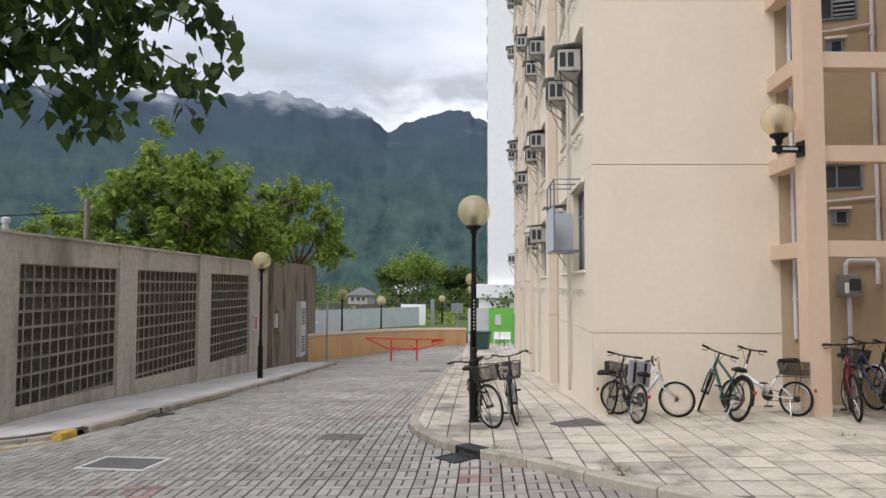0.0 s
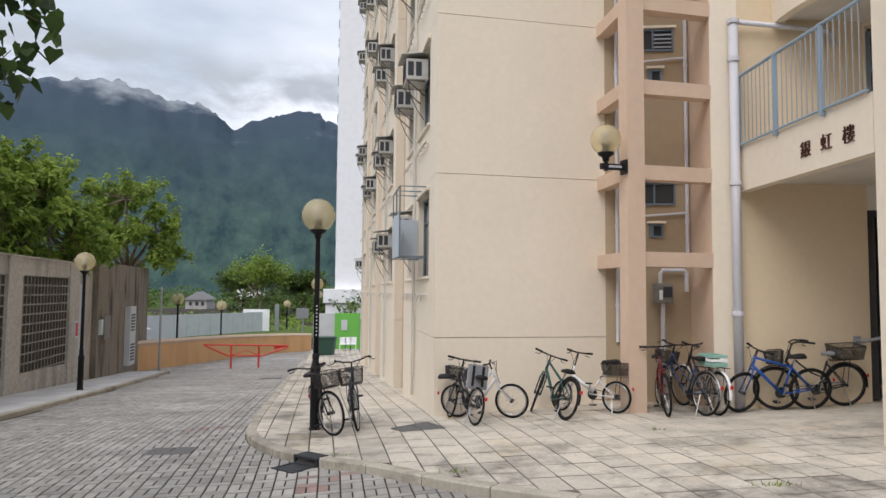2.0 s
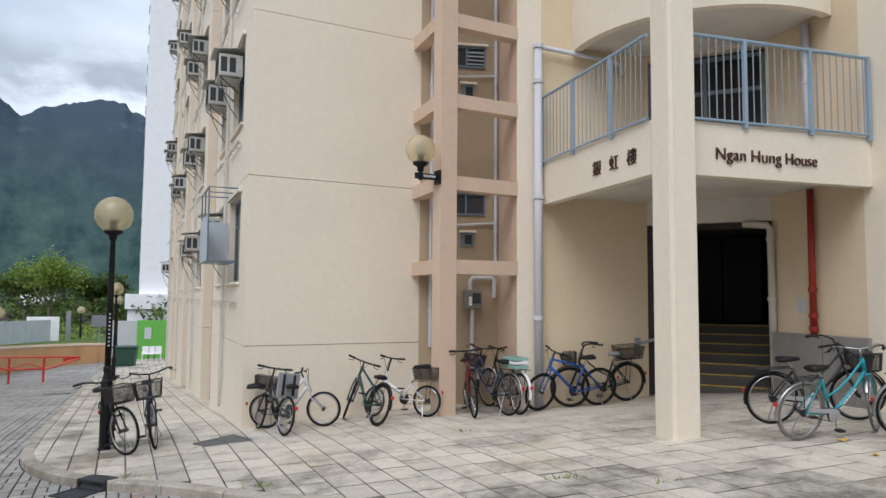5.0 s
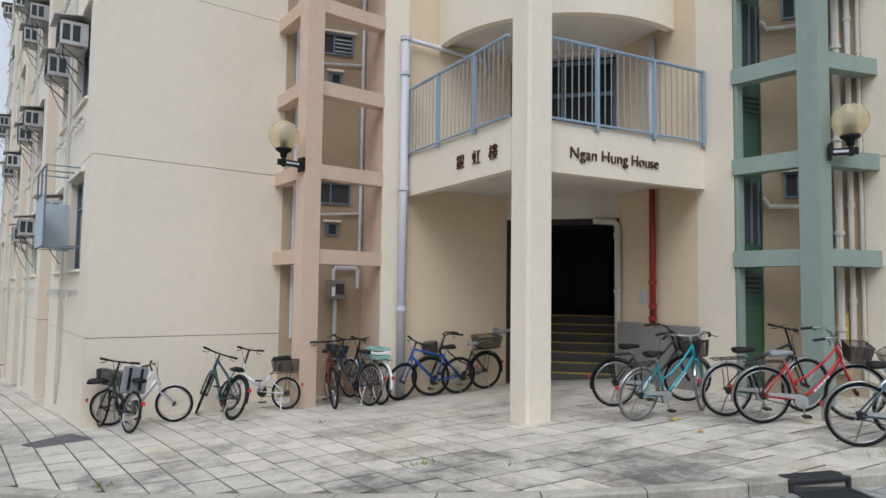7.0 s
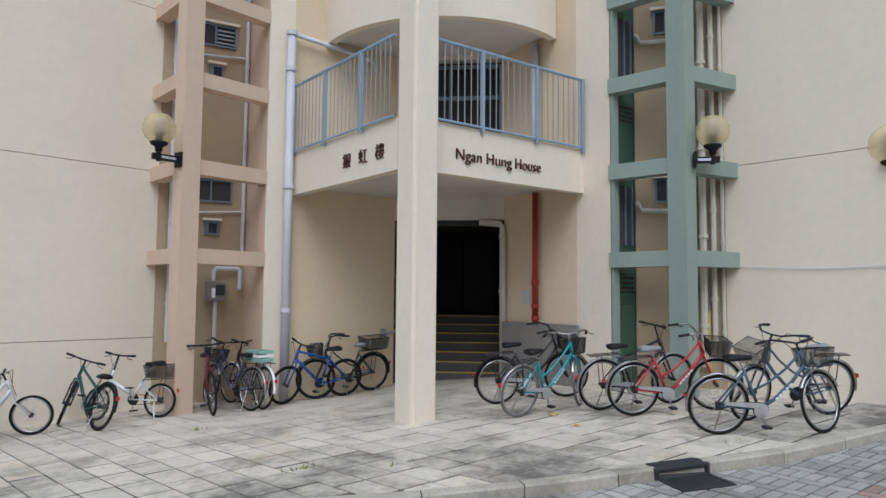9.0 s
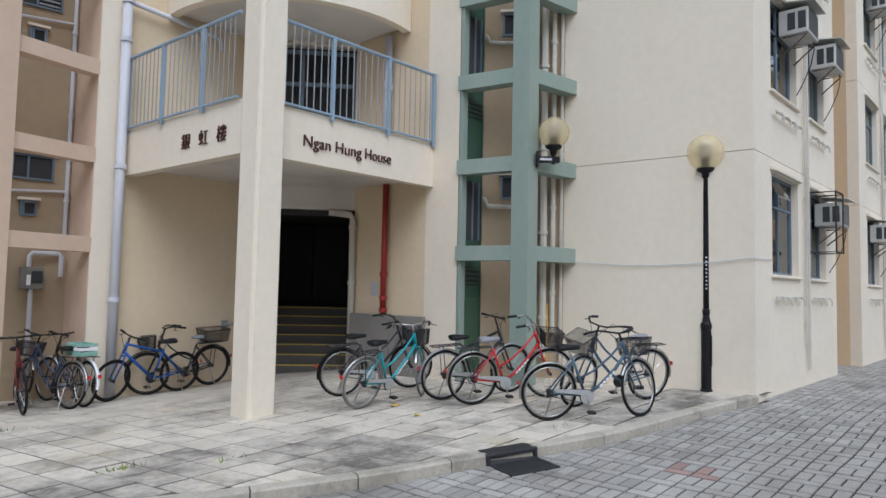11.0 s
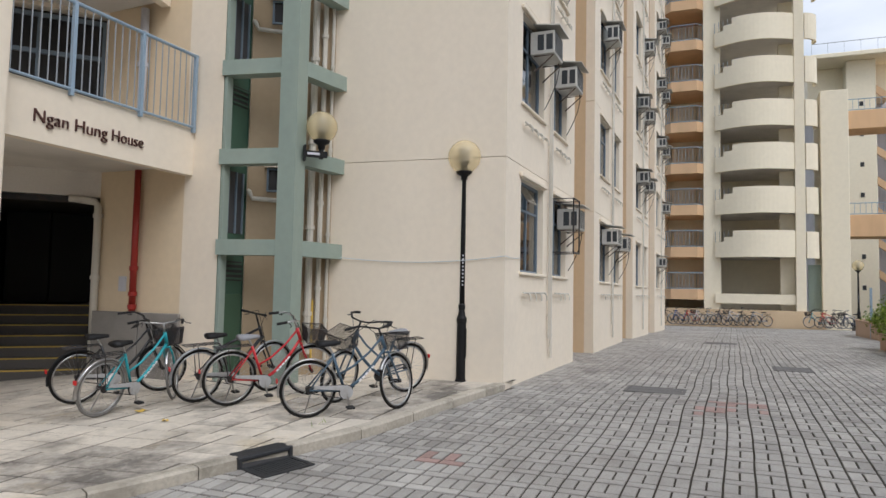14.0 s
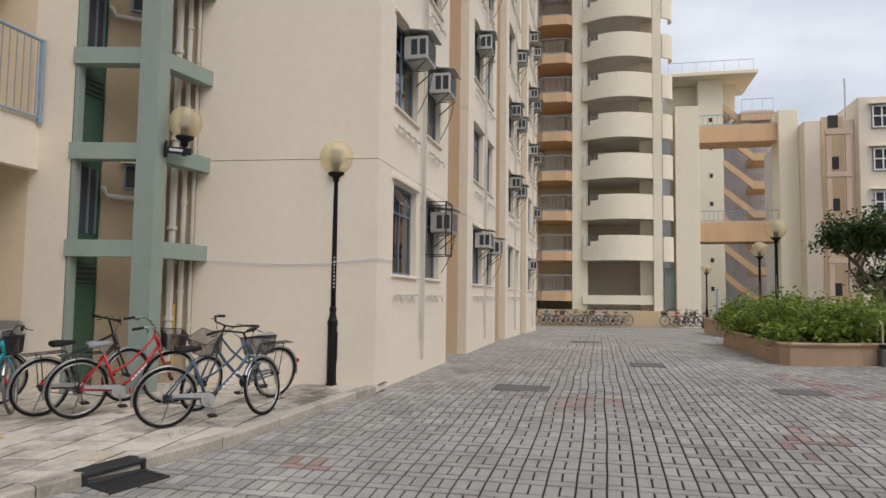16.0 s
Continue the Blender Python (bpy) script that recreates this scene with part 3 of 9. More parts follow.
grid_sheet("ground", gx, gy, lambda x, y: ground_z(x, y) - ROAD_DROP - 0.012, M["joint"], "dark sandy bed between and beyond the paving blocks")


def kerb_stones(line, name, z_top, z_bot, width, mat, label, inward=1, length=0.9, taper_end=0.0):
    root = empty(name, None, label, "kerb", kind="structure")
    total = [0.0]
    for a, b in zip(line, line[1:]):
        total.append(total[-1] + math.dist(a, b))

    def at(s):
        s = min(max(s, 0), total[-1])
        for k in range(len(total) - 1):
            if s <= total[k + 1]:
                u = (s - total[k]) / max(1e-6, total[k + 1] - total[k])
                return Vector((line[k][0] * (1 - u) + line[k + 1][0] * u, line[k][1] * (1 - u) + line[k + 1][1] * u, 0))
        return Vector((*line[-1], 0))

    s = 0.0
    rr = random.Random(5)
    while s < total[-1] - 0.05:
        e = min(s + length, total[-1])
        bm = bmesh.new()
        m = 4
        rows = []
        for k in range(m + 1):
            u = s + 0.006 + (e - s - 0.012) * k / m
            p = at(u)
            d = (at(u + 0.1) - at(u - 0.1)).normalized()
            nn = Vector((d.y, -d.x, 0)) * -inward
            q = p + nn * width
            r = 0.018
            top = ground_z(p.x, p.y) + z_top + rr.uniform(-0.001, 0.001)
            sec = [p + Vector((0, 0, ground_z(p.x, p.y) + z_bot)), p + Vector((0, 0, top - r)), p + nn * r + Vector((0, 0, top)), q + Vector((0, 0, top)), q + Vector((0, 0, top - 0.1))]
            rows.append([bm.verts.new(v) for v in sec])
        for a, b in zip(rows, rows[1:]):
            for k in range(4):
                bm.faces.new((a[k], b[k], b[k + 1], a[k + 1]))
        bm.faces.new(rows[0])
        bm.faces.new(list(reversed(rows[-1])))
        part("kerb_stone", bm, mat, root)
        s = e
    return root


kerb_stones(KERB_LINE, "trim_kerb", 0.004, -0.16, 0.15, M["kerb"], "weathered concrete kerb stones along the pavement", inward=1)


# ---- frames of columns and beams before the recesses ----
def column_frame(name, c0, left_end, right_end, axis, mat, label):
    """A square column with beams back to the walls on either side, every half storey."""
    root = empty(name, None, label, "column frame", kind="structure")
    r = 0.145
    lx, ly = left_end
    rx, ry = right_end
    d1 = (Vector((lx, ly, 0)) - Vector((*c0, 0))).normalized()
    d2 = (Vector((rx, ry, 0)) - Vector((*c0, 0))).normalized()
    cz = ground_z(*c0)
    u = Vector((*axis, 0)) * r
    v = Vector((-u.y, u.x, 0))
    bm = bmesh.new()
    c = Vector((*c0, 0))
    ring = [c - u - v, c + u - v, c + u + v, c - u + v]
    upright(bm, [(p.x, p.y) for p in ring], cz - 0.05, TOP)
    part("column", bm, mat, root)
    for k in range(0, 16):
        z0 = 2.0 + 0.5 * H * k
        for end, d, side in (((lx, ly), d1, d2), ((rx, ry), d2, d1)):
            a = c + d * (r + 0.003)
            b = Vector((*end, 0))
            w = Vector((-d.y, d.x, 0)) * 0.11
            bm = bmesh.new()
            upright(bm, [(p.x, p.y) for p in (a - w, b - w, b + w, a + w)], z0, z0 + 0.23)
            part("beam", bm, mat, root)
    return root


COL_A, COL_B = (5.16, 9.84), (10.80, 5.08)
column_frame("column_lane", COL_A, (5.03, 11.07), (6.55, 10.12), (EA.x, EA.y), M["pink"], "peach painted concrete column and beam frame")
column_frame("column_court", COL_B, (11.92, 4.90), (10.58, 6.18), (EB.x, EB.y), M["sage"], "sage green painted column and beam frame")


def globe_lamp_head(root, z, r=0.22):
    prof = [(0.05, z - r - 0.10), (0.055, z - r - 0.04), (0.12, z - r + 0.0), (0.13, z - r + 0.03), (0.10, z - r + 0.05)]
    bm = bmesh.new()
    lathe(bm, prof, 16)
    part("collar", bm, M["iron"], root, "black cast collar", True)
    bm = bmesh.new()
    bmesh.ops.create_uvsphere(bm, u_segments=24, v_segments=16, radius=r, matrix=Matrix.Translation((0, 0, z)))
    g = part("globe", bm, M["globe"], root, "amber tinted clear globe", True)
    g.visible_shadow = False
    bm = bmesh.new()
    lathe(bm, [(0.05, z - r + 0.03), (0.06, z - 0.10), (0.05, z - 0.06)], 12)
    part("lamp_holder", bm, M["black"], root)
    bm = bmesh.new()
    for k in range(5):
        lathe(bm, [(0.05, z - 0.05 + 0.045 * k), (0.095, z - 0.065 + 0.045 * k), (0.095, z - 0.06 + 0.045 * k), (0.05, z - 0.04 + 0.045 * k)], 12)
    part("louvre_rings", bm, M["pipe"], root, "pale stacked louvre rings inside the globe")


def wall_lamp(x, y, z, bx, by, label):
    m = pose(x, y, 0)
    root = empty("wall_lamp", m, label, "wall lamp", "globe wall lamps")
    globe_lamp_head(root, z, 0.235)
    bm = bmesh.new()
    tube(bm, [(0, 0, z - 0.48), (0, 0, z - 0.28)], 0.035, 10)
    part("stem", bm, M["iron"], root)
    bm = bmesh.new()
    d = Vector((bx - x, by - y, 0))
    w = Vector((-d.y, d.x, 0)).normalized() * 0.03
    e = d.normalized() * 0.09
    upright(bm, [(p.x, p.y) for p in (-e - w, d - w, d + w, -e + w)], z - 0.46, z - 0.37)
    part("arm", bm, M["iron"], root)
    bm = bmesh.new()
    w2 = w * 3
    k = d.normalized() * 0.03
    upright(bm, [(p.x, p.y) for p in (d - k - w2, d - w2, d + w2, d - k + w2)], z - 0.52, z - 0.30)
    part("wall_plate", bm, M["iron"], root)
    bm = bmesh.new()
    n = Vector((d.y, -d.x, 0)).normalized()
    if n.dot(Vector((2.1 - x, -0.9 - y, 0))) < 0:
        n = -n
    for i in range(8):
        bm = bmesh.new()
        q = d * (0.15 + 0.085 * i) + n * 0.031
        a = d.normalized() * 0.012
        upright(bm, [(p.x, p.y) for p in (q - a, q + a, q + a + n * 0.002, q - a + n * 0.002)], z - 0.43, z - 0.395)
        part("mark", bm, M["pipe"], root, "small pale mark")
    return root


wall_lamp(4.70, 9.66, 3.95, 5.02, 9.74, "amber globe lamp on a black bracket on the peach column")
wall_lamp(11.03, 4.72, 3.94, 10.86, 4.92, "amber globe lamp on a black bracket on the green column")

# ---- porch: pillar, balcony, curved balconies above ----
PIL = (7.21, 6.66)


def porch():
    bal = empty("balcony", None, "cream rendered corner balcony with pale blue railing", "balcony", kind="structure")
    d1, d2 = Vector((-0.02, 1, 0)).normalized(), Vector((1, 0.01, 0)).normalized()
    c = Vector((*PIL, 0))
    ring = [c + d1 * a + d2 * b for a, b in ((-0.235, -0.20), (-0.235, 0.20), (0.20, 0.20), (0.20, -0.20))]
    bm = bmesh.new()
    gz = ground_z(*PIL)
    upright(bm, [(p.x, p.y) for p in ring], gz - 0.1, TOP)
    bmesh.ops.recalc_face_normals(bm, faces=bm.faces)
    ed = [e for e in bm.edges if abs(e.verts[0].co.z - e.verts[1].co.z) > 1]
    bmesh.ops.bevel(bm, geom=ed, offset=0.05, segments=3, affect="EDGES")
    pil = part("pillar", bm, M["cream"])
    pil.name = "column_porch"
    tagged(pil, "cream rendered square porch pillar with rounded corners", "column", kind="structure")
    # fascia and slab of the first balcony
    z0, z1 = 3.22, 3.93
    A0, B0 = Vector((7.07, PIL[1] + 0.2, 0)), Vector((PIL[0] + 0.2, 6.70, 0))
    bm = bmesh.new()
    upright(bm, [(7.03, A0.y), (7.20, A0.y), (7.12, LW_Y - 0.002), (6.95, LW_Y - 0.002)], z0, z1)
    part("fascia", bm, M["cream"], bal)
    bm = bmesh.new()
    upright(bm, [(B0.x, 6.70), (RW_X - 0.002, 6.70), (RW_X - 0.002, 6.85), (B0.x, 6.85)], z0, z1)
    part("fascia", bm, M["cream"], bal)
    bm = bmesh.new()
    upright(bm, [(7.222, 6.852), (RW_X - 0.002, 6.852), (RW_X - 0.002, RW1), (LW1, LW_Y - 0.002), (7.122, LW_Y - 0.002)], z0 + 0.14, z0 + 0.52)
    part("floor_slab", bm, M["soffit"], bal, "pale painted soffit and slab")
    # railing
    def rail_run(p, q, posts):
        z_lo, z_hi = z1 + 0.02, z1 + 1.13
        d = (q - p)
        L = d.length
        for z, r in ((z_lo, 0.02), (z_hi, 0.026)):
            bm = bmesh.new()
            tube(bm, [p + Vector((0, 0, z)), q + Vector((0, 0, z))], r, 8)
            part("rail", bm, M["blue_steel"], bal, "pale blue rail")
        for s in posts:
            o = p + d * s
            bm = bmesh.new()
            box(bm, o.x - 0.025, o.x + 0.025, o.y - 0.025, o.y + 0.025, z1 - 0.06, z_hi + 0.02)
            part("rail_post", bm, M["blue_steel"], bal, "pale blue post")
        n = int(L / 0.115)
        for k in range(1, n):
            o = p + d * (k / n)
            bm = bmesh.new()
            tube(bm, [o + Vector((0, 0, z_lo)), o + Vector((0, 0, z_hi))], 0.009, 5)
            part("baluster", bm, M["alu"], bal)
    rail_run(Vector((6.92, LW_Y - 0.04, 0)), Vector((6.99, A0.y + 0.02, 0)), (0.01, 0.36, 0.72))
    rail_run(Vector((B0.x + 0.02, 6.665, 0)), Vector((RW_X - 0.03, 6.665, 0)), (0.30, 0.655, 0.99))
    # curved balconies above
    for k in range(1, 9):
        up = empty("balcony", None, "curved cream rendered balcony front above the porch", "balcony", kind="structure")
        cz = 3.95 + H * k - 0.72
        bm = bmesh.new()
        cx, cy = 9.85, 9.55
        R = 2.36
        inner, outer = [], []
        n = 28
        for i in range(n + 1):
            th = radians(169.2 + (286.2 - 169.2) * i / n)
            outer.append((cx + R * math.cos(th), cy + R * math.sin(th)))
            inner.append((cx + (R - 0.15) * math.cos(th), cy + (R - 0.15) * math.sin(th)))
        upright_open = outer + list(reversed(inner))
        upright(bm, upright_open, cz, cz + 1.0)
        part("parapet", bm, M["cream"], up)
        bm = bmesh.new()
        upright(bm, [(x, y) for x, y in inner] + [(RW_X - 0.004, RW1), (LW1, LW_Y - 0.004)], cz + 0.10, cz + 0.30)
        part("floor_slab", bm, M["soffit"], up)
        bm = bmesh.new()
        tube(bm, [(x, y, cz + 1.12) for x, y in inner[2:-2]], 0.022, 6)
        part("rail", bm, M["blue_steel"], up)
    return bal


porch()


def letters(text, pts, size, normal, up=True):
    cu = bpy.data.curves.new("letters", "FONT")
    cu.body = text
    cu.size, cu.extrude, cu.offset = size, 0.012, -0.0035
    cu.align_x = "LEFT"
    ob = bpy.data.objects.new("letters", cu)
    scene.collection.objects.link(ob)
    dg = bpy.context.evaluated_depsgraph_get()
    me = bpy.data.meshes.new_from_object(ob.evaluated_get(dg))
    bpy.data.objects.remove(ob)
    return me


def sign_english():
    root = empty("sign", None, "raised bronze-brown letters reading Ngan Hung House", "sign")
    x = 7.87
    y = 6.70 - 0.016
    for word, wx in (("Ngan", 0.0), ("Hung", 0.56), ("House", 1.12)):
        me = letters(word, None, 0.27, None)
        me.materials.append(M["letter"])
        ob = new("word", me)
        ob.parent = root
        wdt = max(v.co.x for v in me.vertices)
        target = {"Ngan": 0.48, "Hung": 0.50, "House": 0.54}[word]
        ob.matrix_basis = pose(x + wx, y, 3.44, 90, 0, 0) @ Matrix.Diagonal((target / wdt, 0.86, 1, 1))


def sign_chinese():
    root = empty("sign", None, "three raised bronze-brown Chinese characters on the balcony", "sign")
    ys = [8.17, 7.72, 7.28]
    for ch, yy in zip("\u9280\u8679\u6a13", ys):
        me = letters(ch, None, 0.24, None)
        me.materials.append(M["letter"])
        ob = new("character", me)
        ob.parent = root
        ob.matrix_basis = pose(7.03 - (yy - 6.86) * 0.0255 - 0.014, yy + 0.12, 3.44, 90, 0, -88.5)


sign_english()
sign_chinese()


def doorway():
    # recessed lobby with stairs going up behind the diagonal doorway
    d, n = DOOR_D, DOOR_N
    mid = Vector(((LW1 + RW_X) / 2, (LW_Y + RW1) / 2, 0))
    fr = Matrix((d, n, Vector((0, 0, 1)))).transposed().to_4x4()
    fr.translation = mid + Vector((0, 0, -0.06))
    half = (Vector((RW_X - LW1, RW1 - LW_Y, 0))).length / 2
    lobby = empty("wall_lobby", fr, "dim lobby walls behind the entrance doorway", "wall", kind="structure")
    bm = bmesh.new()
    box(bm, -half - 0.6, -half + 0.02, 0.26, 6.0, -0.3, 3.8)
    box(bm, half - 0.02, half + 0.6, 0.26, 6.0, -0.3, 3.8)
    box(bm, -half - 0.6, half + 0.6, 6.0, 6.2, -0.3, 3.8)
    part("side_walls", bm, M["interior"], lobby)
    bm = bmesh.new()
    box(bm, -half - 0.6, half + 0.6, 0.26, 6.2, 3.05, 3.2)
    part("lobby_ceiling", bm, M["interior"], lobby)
    bm = bmesh.new()
    for a, b, z0, z1 in ((-half - 0.0, -half + 0.09, 0, 3.0), (half - 0.09, half, 0, 3.0), (-half + 0.09, half - 0.09, 2.90, 3.0)):
        box(bm, a, b, 0.05, 0.2, z0, z1)
    part("door_frame", bm, M["steel_dark"], lobby, "dark steel door surround")
    st = empty("stairs", fr, "dim grey entrance stairs with worn yellow nosings", "stairs", kind="structure")
    for k in range(7):
        bm = bmesh.new()
        box(bm, -half + 0.03, half - 0.03, 0.45 + 0.27 * k, 0.45 + 0.27 * (k + 1) + (3.0 if k == 6 else 0), -0.2, 0.17 * (k + 1))
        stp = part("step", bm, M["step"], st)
        bm = bmesh.new()
        box(bm, -half + 0.05, half - 0.05, 0.446 + 0.27 * k, 0.50 + 0.27 * k, 0.17 * (k + 1) - 0.018, 0.17 * (k + 1) + 0.003)
        part("nosing", bm, M["yellow_edge"], stp, "worn yellow nosing strip")
    # added door: its black leaves stand in for the dark above the stairs
    dr = empty("door_1", fr, "black double door leaves added in the dark at the top of the stairs", "door", kind="structure")
    for sx in (-1, 1):
        bm = soft_box(min(0.01 * sx, 0.78 * sx), max(0.01 * sx, 0.78 * sx), 3.5, 3.56, 1.2, 3.03, 0.01, 1)
        part("door_leaf", bm, M["black"], dr)
    # low cement panel wall beside the stairs
    low = empty("low_panel", None, "grey cement board hoarding leaning by the entrance wall", "panel")
    for y0, y1 in ((6.75, 7.55), (7.57, 8.55)):
        bm = soft_box(RW_X - 0.12, RW_X - 0.06, y0, y1, ground_z(10.2, 7.5) - 0.02, 1.10, 0.01, 1)
        part("board", bm, M["grey_panel"], low)
    # vertical pipes on the walls
    def pipe(name, pts, r, mat, label, rings=()):
        root = empty(name, None, label, "pipe")
        bm = bmesh.new()
        tube(bm, pts, r, 12)
        part("pipe_run", bm, mat, root, smooth=True)
        for x, y, z in rings:
            bm = bmesh.new()
            tube(bm, [(x, y, z), (x, y, z + 0.07)], r * 1.3, 12)
            part("coupling", bm, mat, root)
        return root
    yy = LW_Y - 0.13
    gz = ground_z(6.83, yy)
    pipe("rainwater_pipe", [(6.83, yy, gz), (6.83, yy, 5.98)], 0.072, M["pipe"], "thick pale grey rainwater pipe down the entrance wall", ((6.83, yy, 1.25), (6.83, yy, 3.3), (6.83, yy, 5.3), (6.83, yy, 5.92)))
    pipe("waste_pipe", [(6.90, yy, 5.95), (8.35, yy, 5.84), (8.45, yy, 5.78), (8.47, yy, 5.6)], 0.04, M["pipe"], "thin pale branch pipe along the balcony wall")
    pipe("fire_main", [(RW_X - 0.09, 7.72, 1.10), (RW_X - 0.09, 7.72, 3.34)], 0.052, M["red_pipe"], "red painted vertical fire main pipe", ((RW_X - 0.09, 7.72, 1.15), (RW_X - 0.09, 7.72, 1.35), (RW_X - 0.09, 7.72, 1.75)))
    pipe("rainwater_pipe", [(RW_X - 0.10, 7.72, 3.95), (RW_X - 0.10, 7.72, 5.95)], 0.065, M["pipe"], "pale rainwater pipe on the balcony wall", ((RW_X - 0.10, 7.72, 5.0),))
    e = mid + d * (half - 0.02) - n * 0.08
    e2 = mid + d * (half - 0.45) - n * 0.08
    pipe("waste_pipe", [(e.x, e.y, 0.1), (e.x, e.y, 2.78), (e.x - d.x * 0.05, e.y - d.y * 0.05, 2.86), (e2.x, e2.y, 2.90)], 0.06, M["pipe_cream"], "grimy white waste pipe at the doorway edge", ((e.x, e.y, 1.6), (e.x, e.y, 2.6)))
    # handrail stub
    root = empty("handrail", None, "grey metal handrail end by the doorway", "handrail")
    bm = bmesh.new()
    tube(bm, [(8.80, LW_Y - 0.02, 0.86), (8.80, LW_Y - 0.16, 0.86), (9.05, LW_Y - 0.20, 0.92), (9.25, LW_Y - 0.1, 0.98)], 0.028, 8)
    part("rail", bm, M["alu"], root)
    bm = soft_box(8.74, 8.86, LW_Y - 0.02, LW_Y - 0.002, 0.78, 0.94, 0.005, 1)
    part("wall_plate", bm, M["alu"], root)
    # small notice
    nb = soft_box(RW_X - 0.012, RW_X - 0.003, 7.95, 8.12, 1.42, 1.66, 0.003, 1)
    ob = part("notice", nb, M["pipe"])
    tagged(ob, "small pale notice sheet on the entrance wall", "notice")
    # balcony back wall with glazed door
    fr2 = fr.copy()
    bw = empty("wall_balcony", fr2, "cream wall with dark glazed door behind the balcony", "wall", kind="structure")
    bm = bmesh.new()
    for x0, x1, z0, z1 in ((-half - 0.05, -0.98, 3.75, TOP), (0.98, half + 0.05, 3.75, TOP), (-0.98, 0.98, 6.05, TOP)):
        box(bm, x0, x1, 0.02, 0.24, z0, z1)
    part("render_coat", bm, M["cream"], bw)
    bm = bmesh.new()
    box(bm, -1.2, 1.2, 0.5, 0.55, 3.55, 7.2)
    part("dark_sheet", bm, M["room"], bw)
    bm = bmesh.new()
    for x in (-0.95, 0.0, 0.95):
        box(bm, x - 0.03, x + 0.03, 0.10, 0.15, 3.76, 5.97)
    for z in (5.30, 5.90):
        box(bm, -0.97, 0.97, 0.102, 0.148, z, z + 0.07)
    part("door_frame", bm, M["window_frame"], bw)


doorway()


# ---- services inside the two recesses ----
def recess_services():
    def line(p, q):
        d = (Vector((*q, 0)) - Vector((*p, 0))).normalized()
        n = Vector((d.y, -d.x, 0))
        if n.dot(Vector((2.0 - p[0], -0.9 - p[1], 0))) < 0:
            n = -n

        def f(s, o, z):
            w = Vector((*p, 0)) + d * s + n * o
            return (w.x, w.y, z)
        return f

    rA, rB = line(RA0, RA1), line(RB0, RB1)

    def run(name, pts, r, mat, label):
        root = empty(name, None, label, "pipe", "service pipes")
        bm = bmesh.new()
        tube(bm, pts, r, 8)
        part("pipe_run", bm, mat, root)
        if abs(pts[0][2] - pts[-1][2]) > 2:
            z = min(pts[0][2], pts[-1][2]) + 0.6
            while z < 12:
                bm = bmesh.new()
                tube(bm, [(pts[0][0], pts[0][1], z), (pts[0][0], pts[0][1], z + 0.06)], r * 1.35, 8)
                part("clip", bm, mat, root)
                z += 1.36
    for f, s, r, z0 in ((rA, 0.20, 0.032, 0.75), (rA, 0.33, 0.04, 1.25), (rA, 1.38, 0.032, 2.2)):
        run("service_pipe", [f(s, r + 0.006, z0), f(s, r + 0.006, TOP - 1)], r, M["pipe"], "pale grey service pipe in the recess")
    for s, r, z0 in ((0.40, 0.055, 0.5), (0.25, 0.04, 0.9), (0.12, 0.028, 0.4), (0.53, 0.026, 1.5)):
        run("service_pipe", [rB(s, r + 0.03, z0), rB(s, r + 0.03, TOP - 1)], r, M["pipe_cream"], "grimy white service pipe beside the green column")
    bm = bmesh.new()
    root = empty("service_pipe", None, "thin yellow gas pipe beside the green column", "pipe", "service pipes")
    tube(bm, [rB(0.33, 0.07, 0.35), rB(0.33, 0.07, 1.35)], 0.018, 8)
    part("pipe_run", bm, M["yellow_edge"], root)
    # windows and vents of the recess back walls
    def small_window(f, s0, s1, z0, z1, label, louvre):
        root = empty("window", None, label, "window", "recess windows")
        def bx(bm, a, b, d0, d1, zz0, zz1):
            hexa(bm, [f(a, d0, zz0), f(b, d0, zz0), f(b, d1, zz0), f(a, d1, zz0), f(a, d0, zz1), f(b, d0, zz1), f(b, d1, zz1), f(a, d1, zz1)])
        # flat near-black sheet on the wall, painted for the unlit inside
        bm = bmesh.new()
        bx(bm, s0, s1, 0.003, 0.006, z0, z1)
        part("dark_sheet", bm, M["room"], root)
        bm = bmesh.new()
        for a, b, c, e in ((s0, s0 + 0.03, z0, z1), (s1 - 0.03, s1, z0, z1), (s0 + 0.03, s1 - 0.03, z0, z0 + 0.03), (s0 + 0.03, s1 - 0.03, z1 - 0.03, z1), ((s0 + s1) / 2 - 0.08, (s0 + s1) / 2 - 0.05, z0 + 0.03, z1 - 0.03)):
            bx(bm, a, b, 0.008, 0.04, c, e)
        part("window_frame", bm, M["window_frame"], root)
        if louvre:
            for k in range(4):
                bm = bmesh.new()
                zz = z0 + 0.06 + (z1 - z0 - 0.1) * k / 4
                bx(bm, (s0 + s1) / 2 - 0.04, s1 - 0.035, 0.012, 0.03, zz, zz + 0.025)
                part("slat", bm, M["alu"], root)
        bm = bmesh.new()
        bx(bm, s0 - 0.04, s1 + 0.04, 0.003, 0.09, z1 + 0.01, z1 + 0.05)
        part("drip_hood", bm, M["cream"], root)
    for k in range(0, 7):
        zb = 3.02 + H * k
        small_window(rA, 0.61, 1.19, zb + 0.09, zb + 0.48, "small dark louvred window in the recess", k % 2 == 1)
        small_window(rA, 0.75, 0.98, zb - 0.47, zb - 0.24, "small dark vent opening in the recess", False)
        run("service_pipe", [rA(0.55, 0.05, zb - 0.11), rA(1.36, 0.05, zb - 0.05)], 0.021, M["pipe"], "pale horizontal branch pipe")
        small_window(rB, 0.86, 1.10, zb + 0.02, zb + 0.40, "small dark window in the green recess", False)
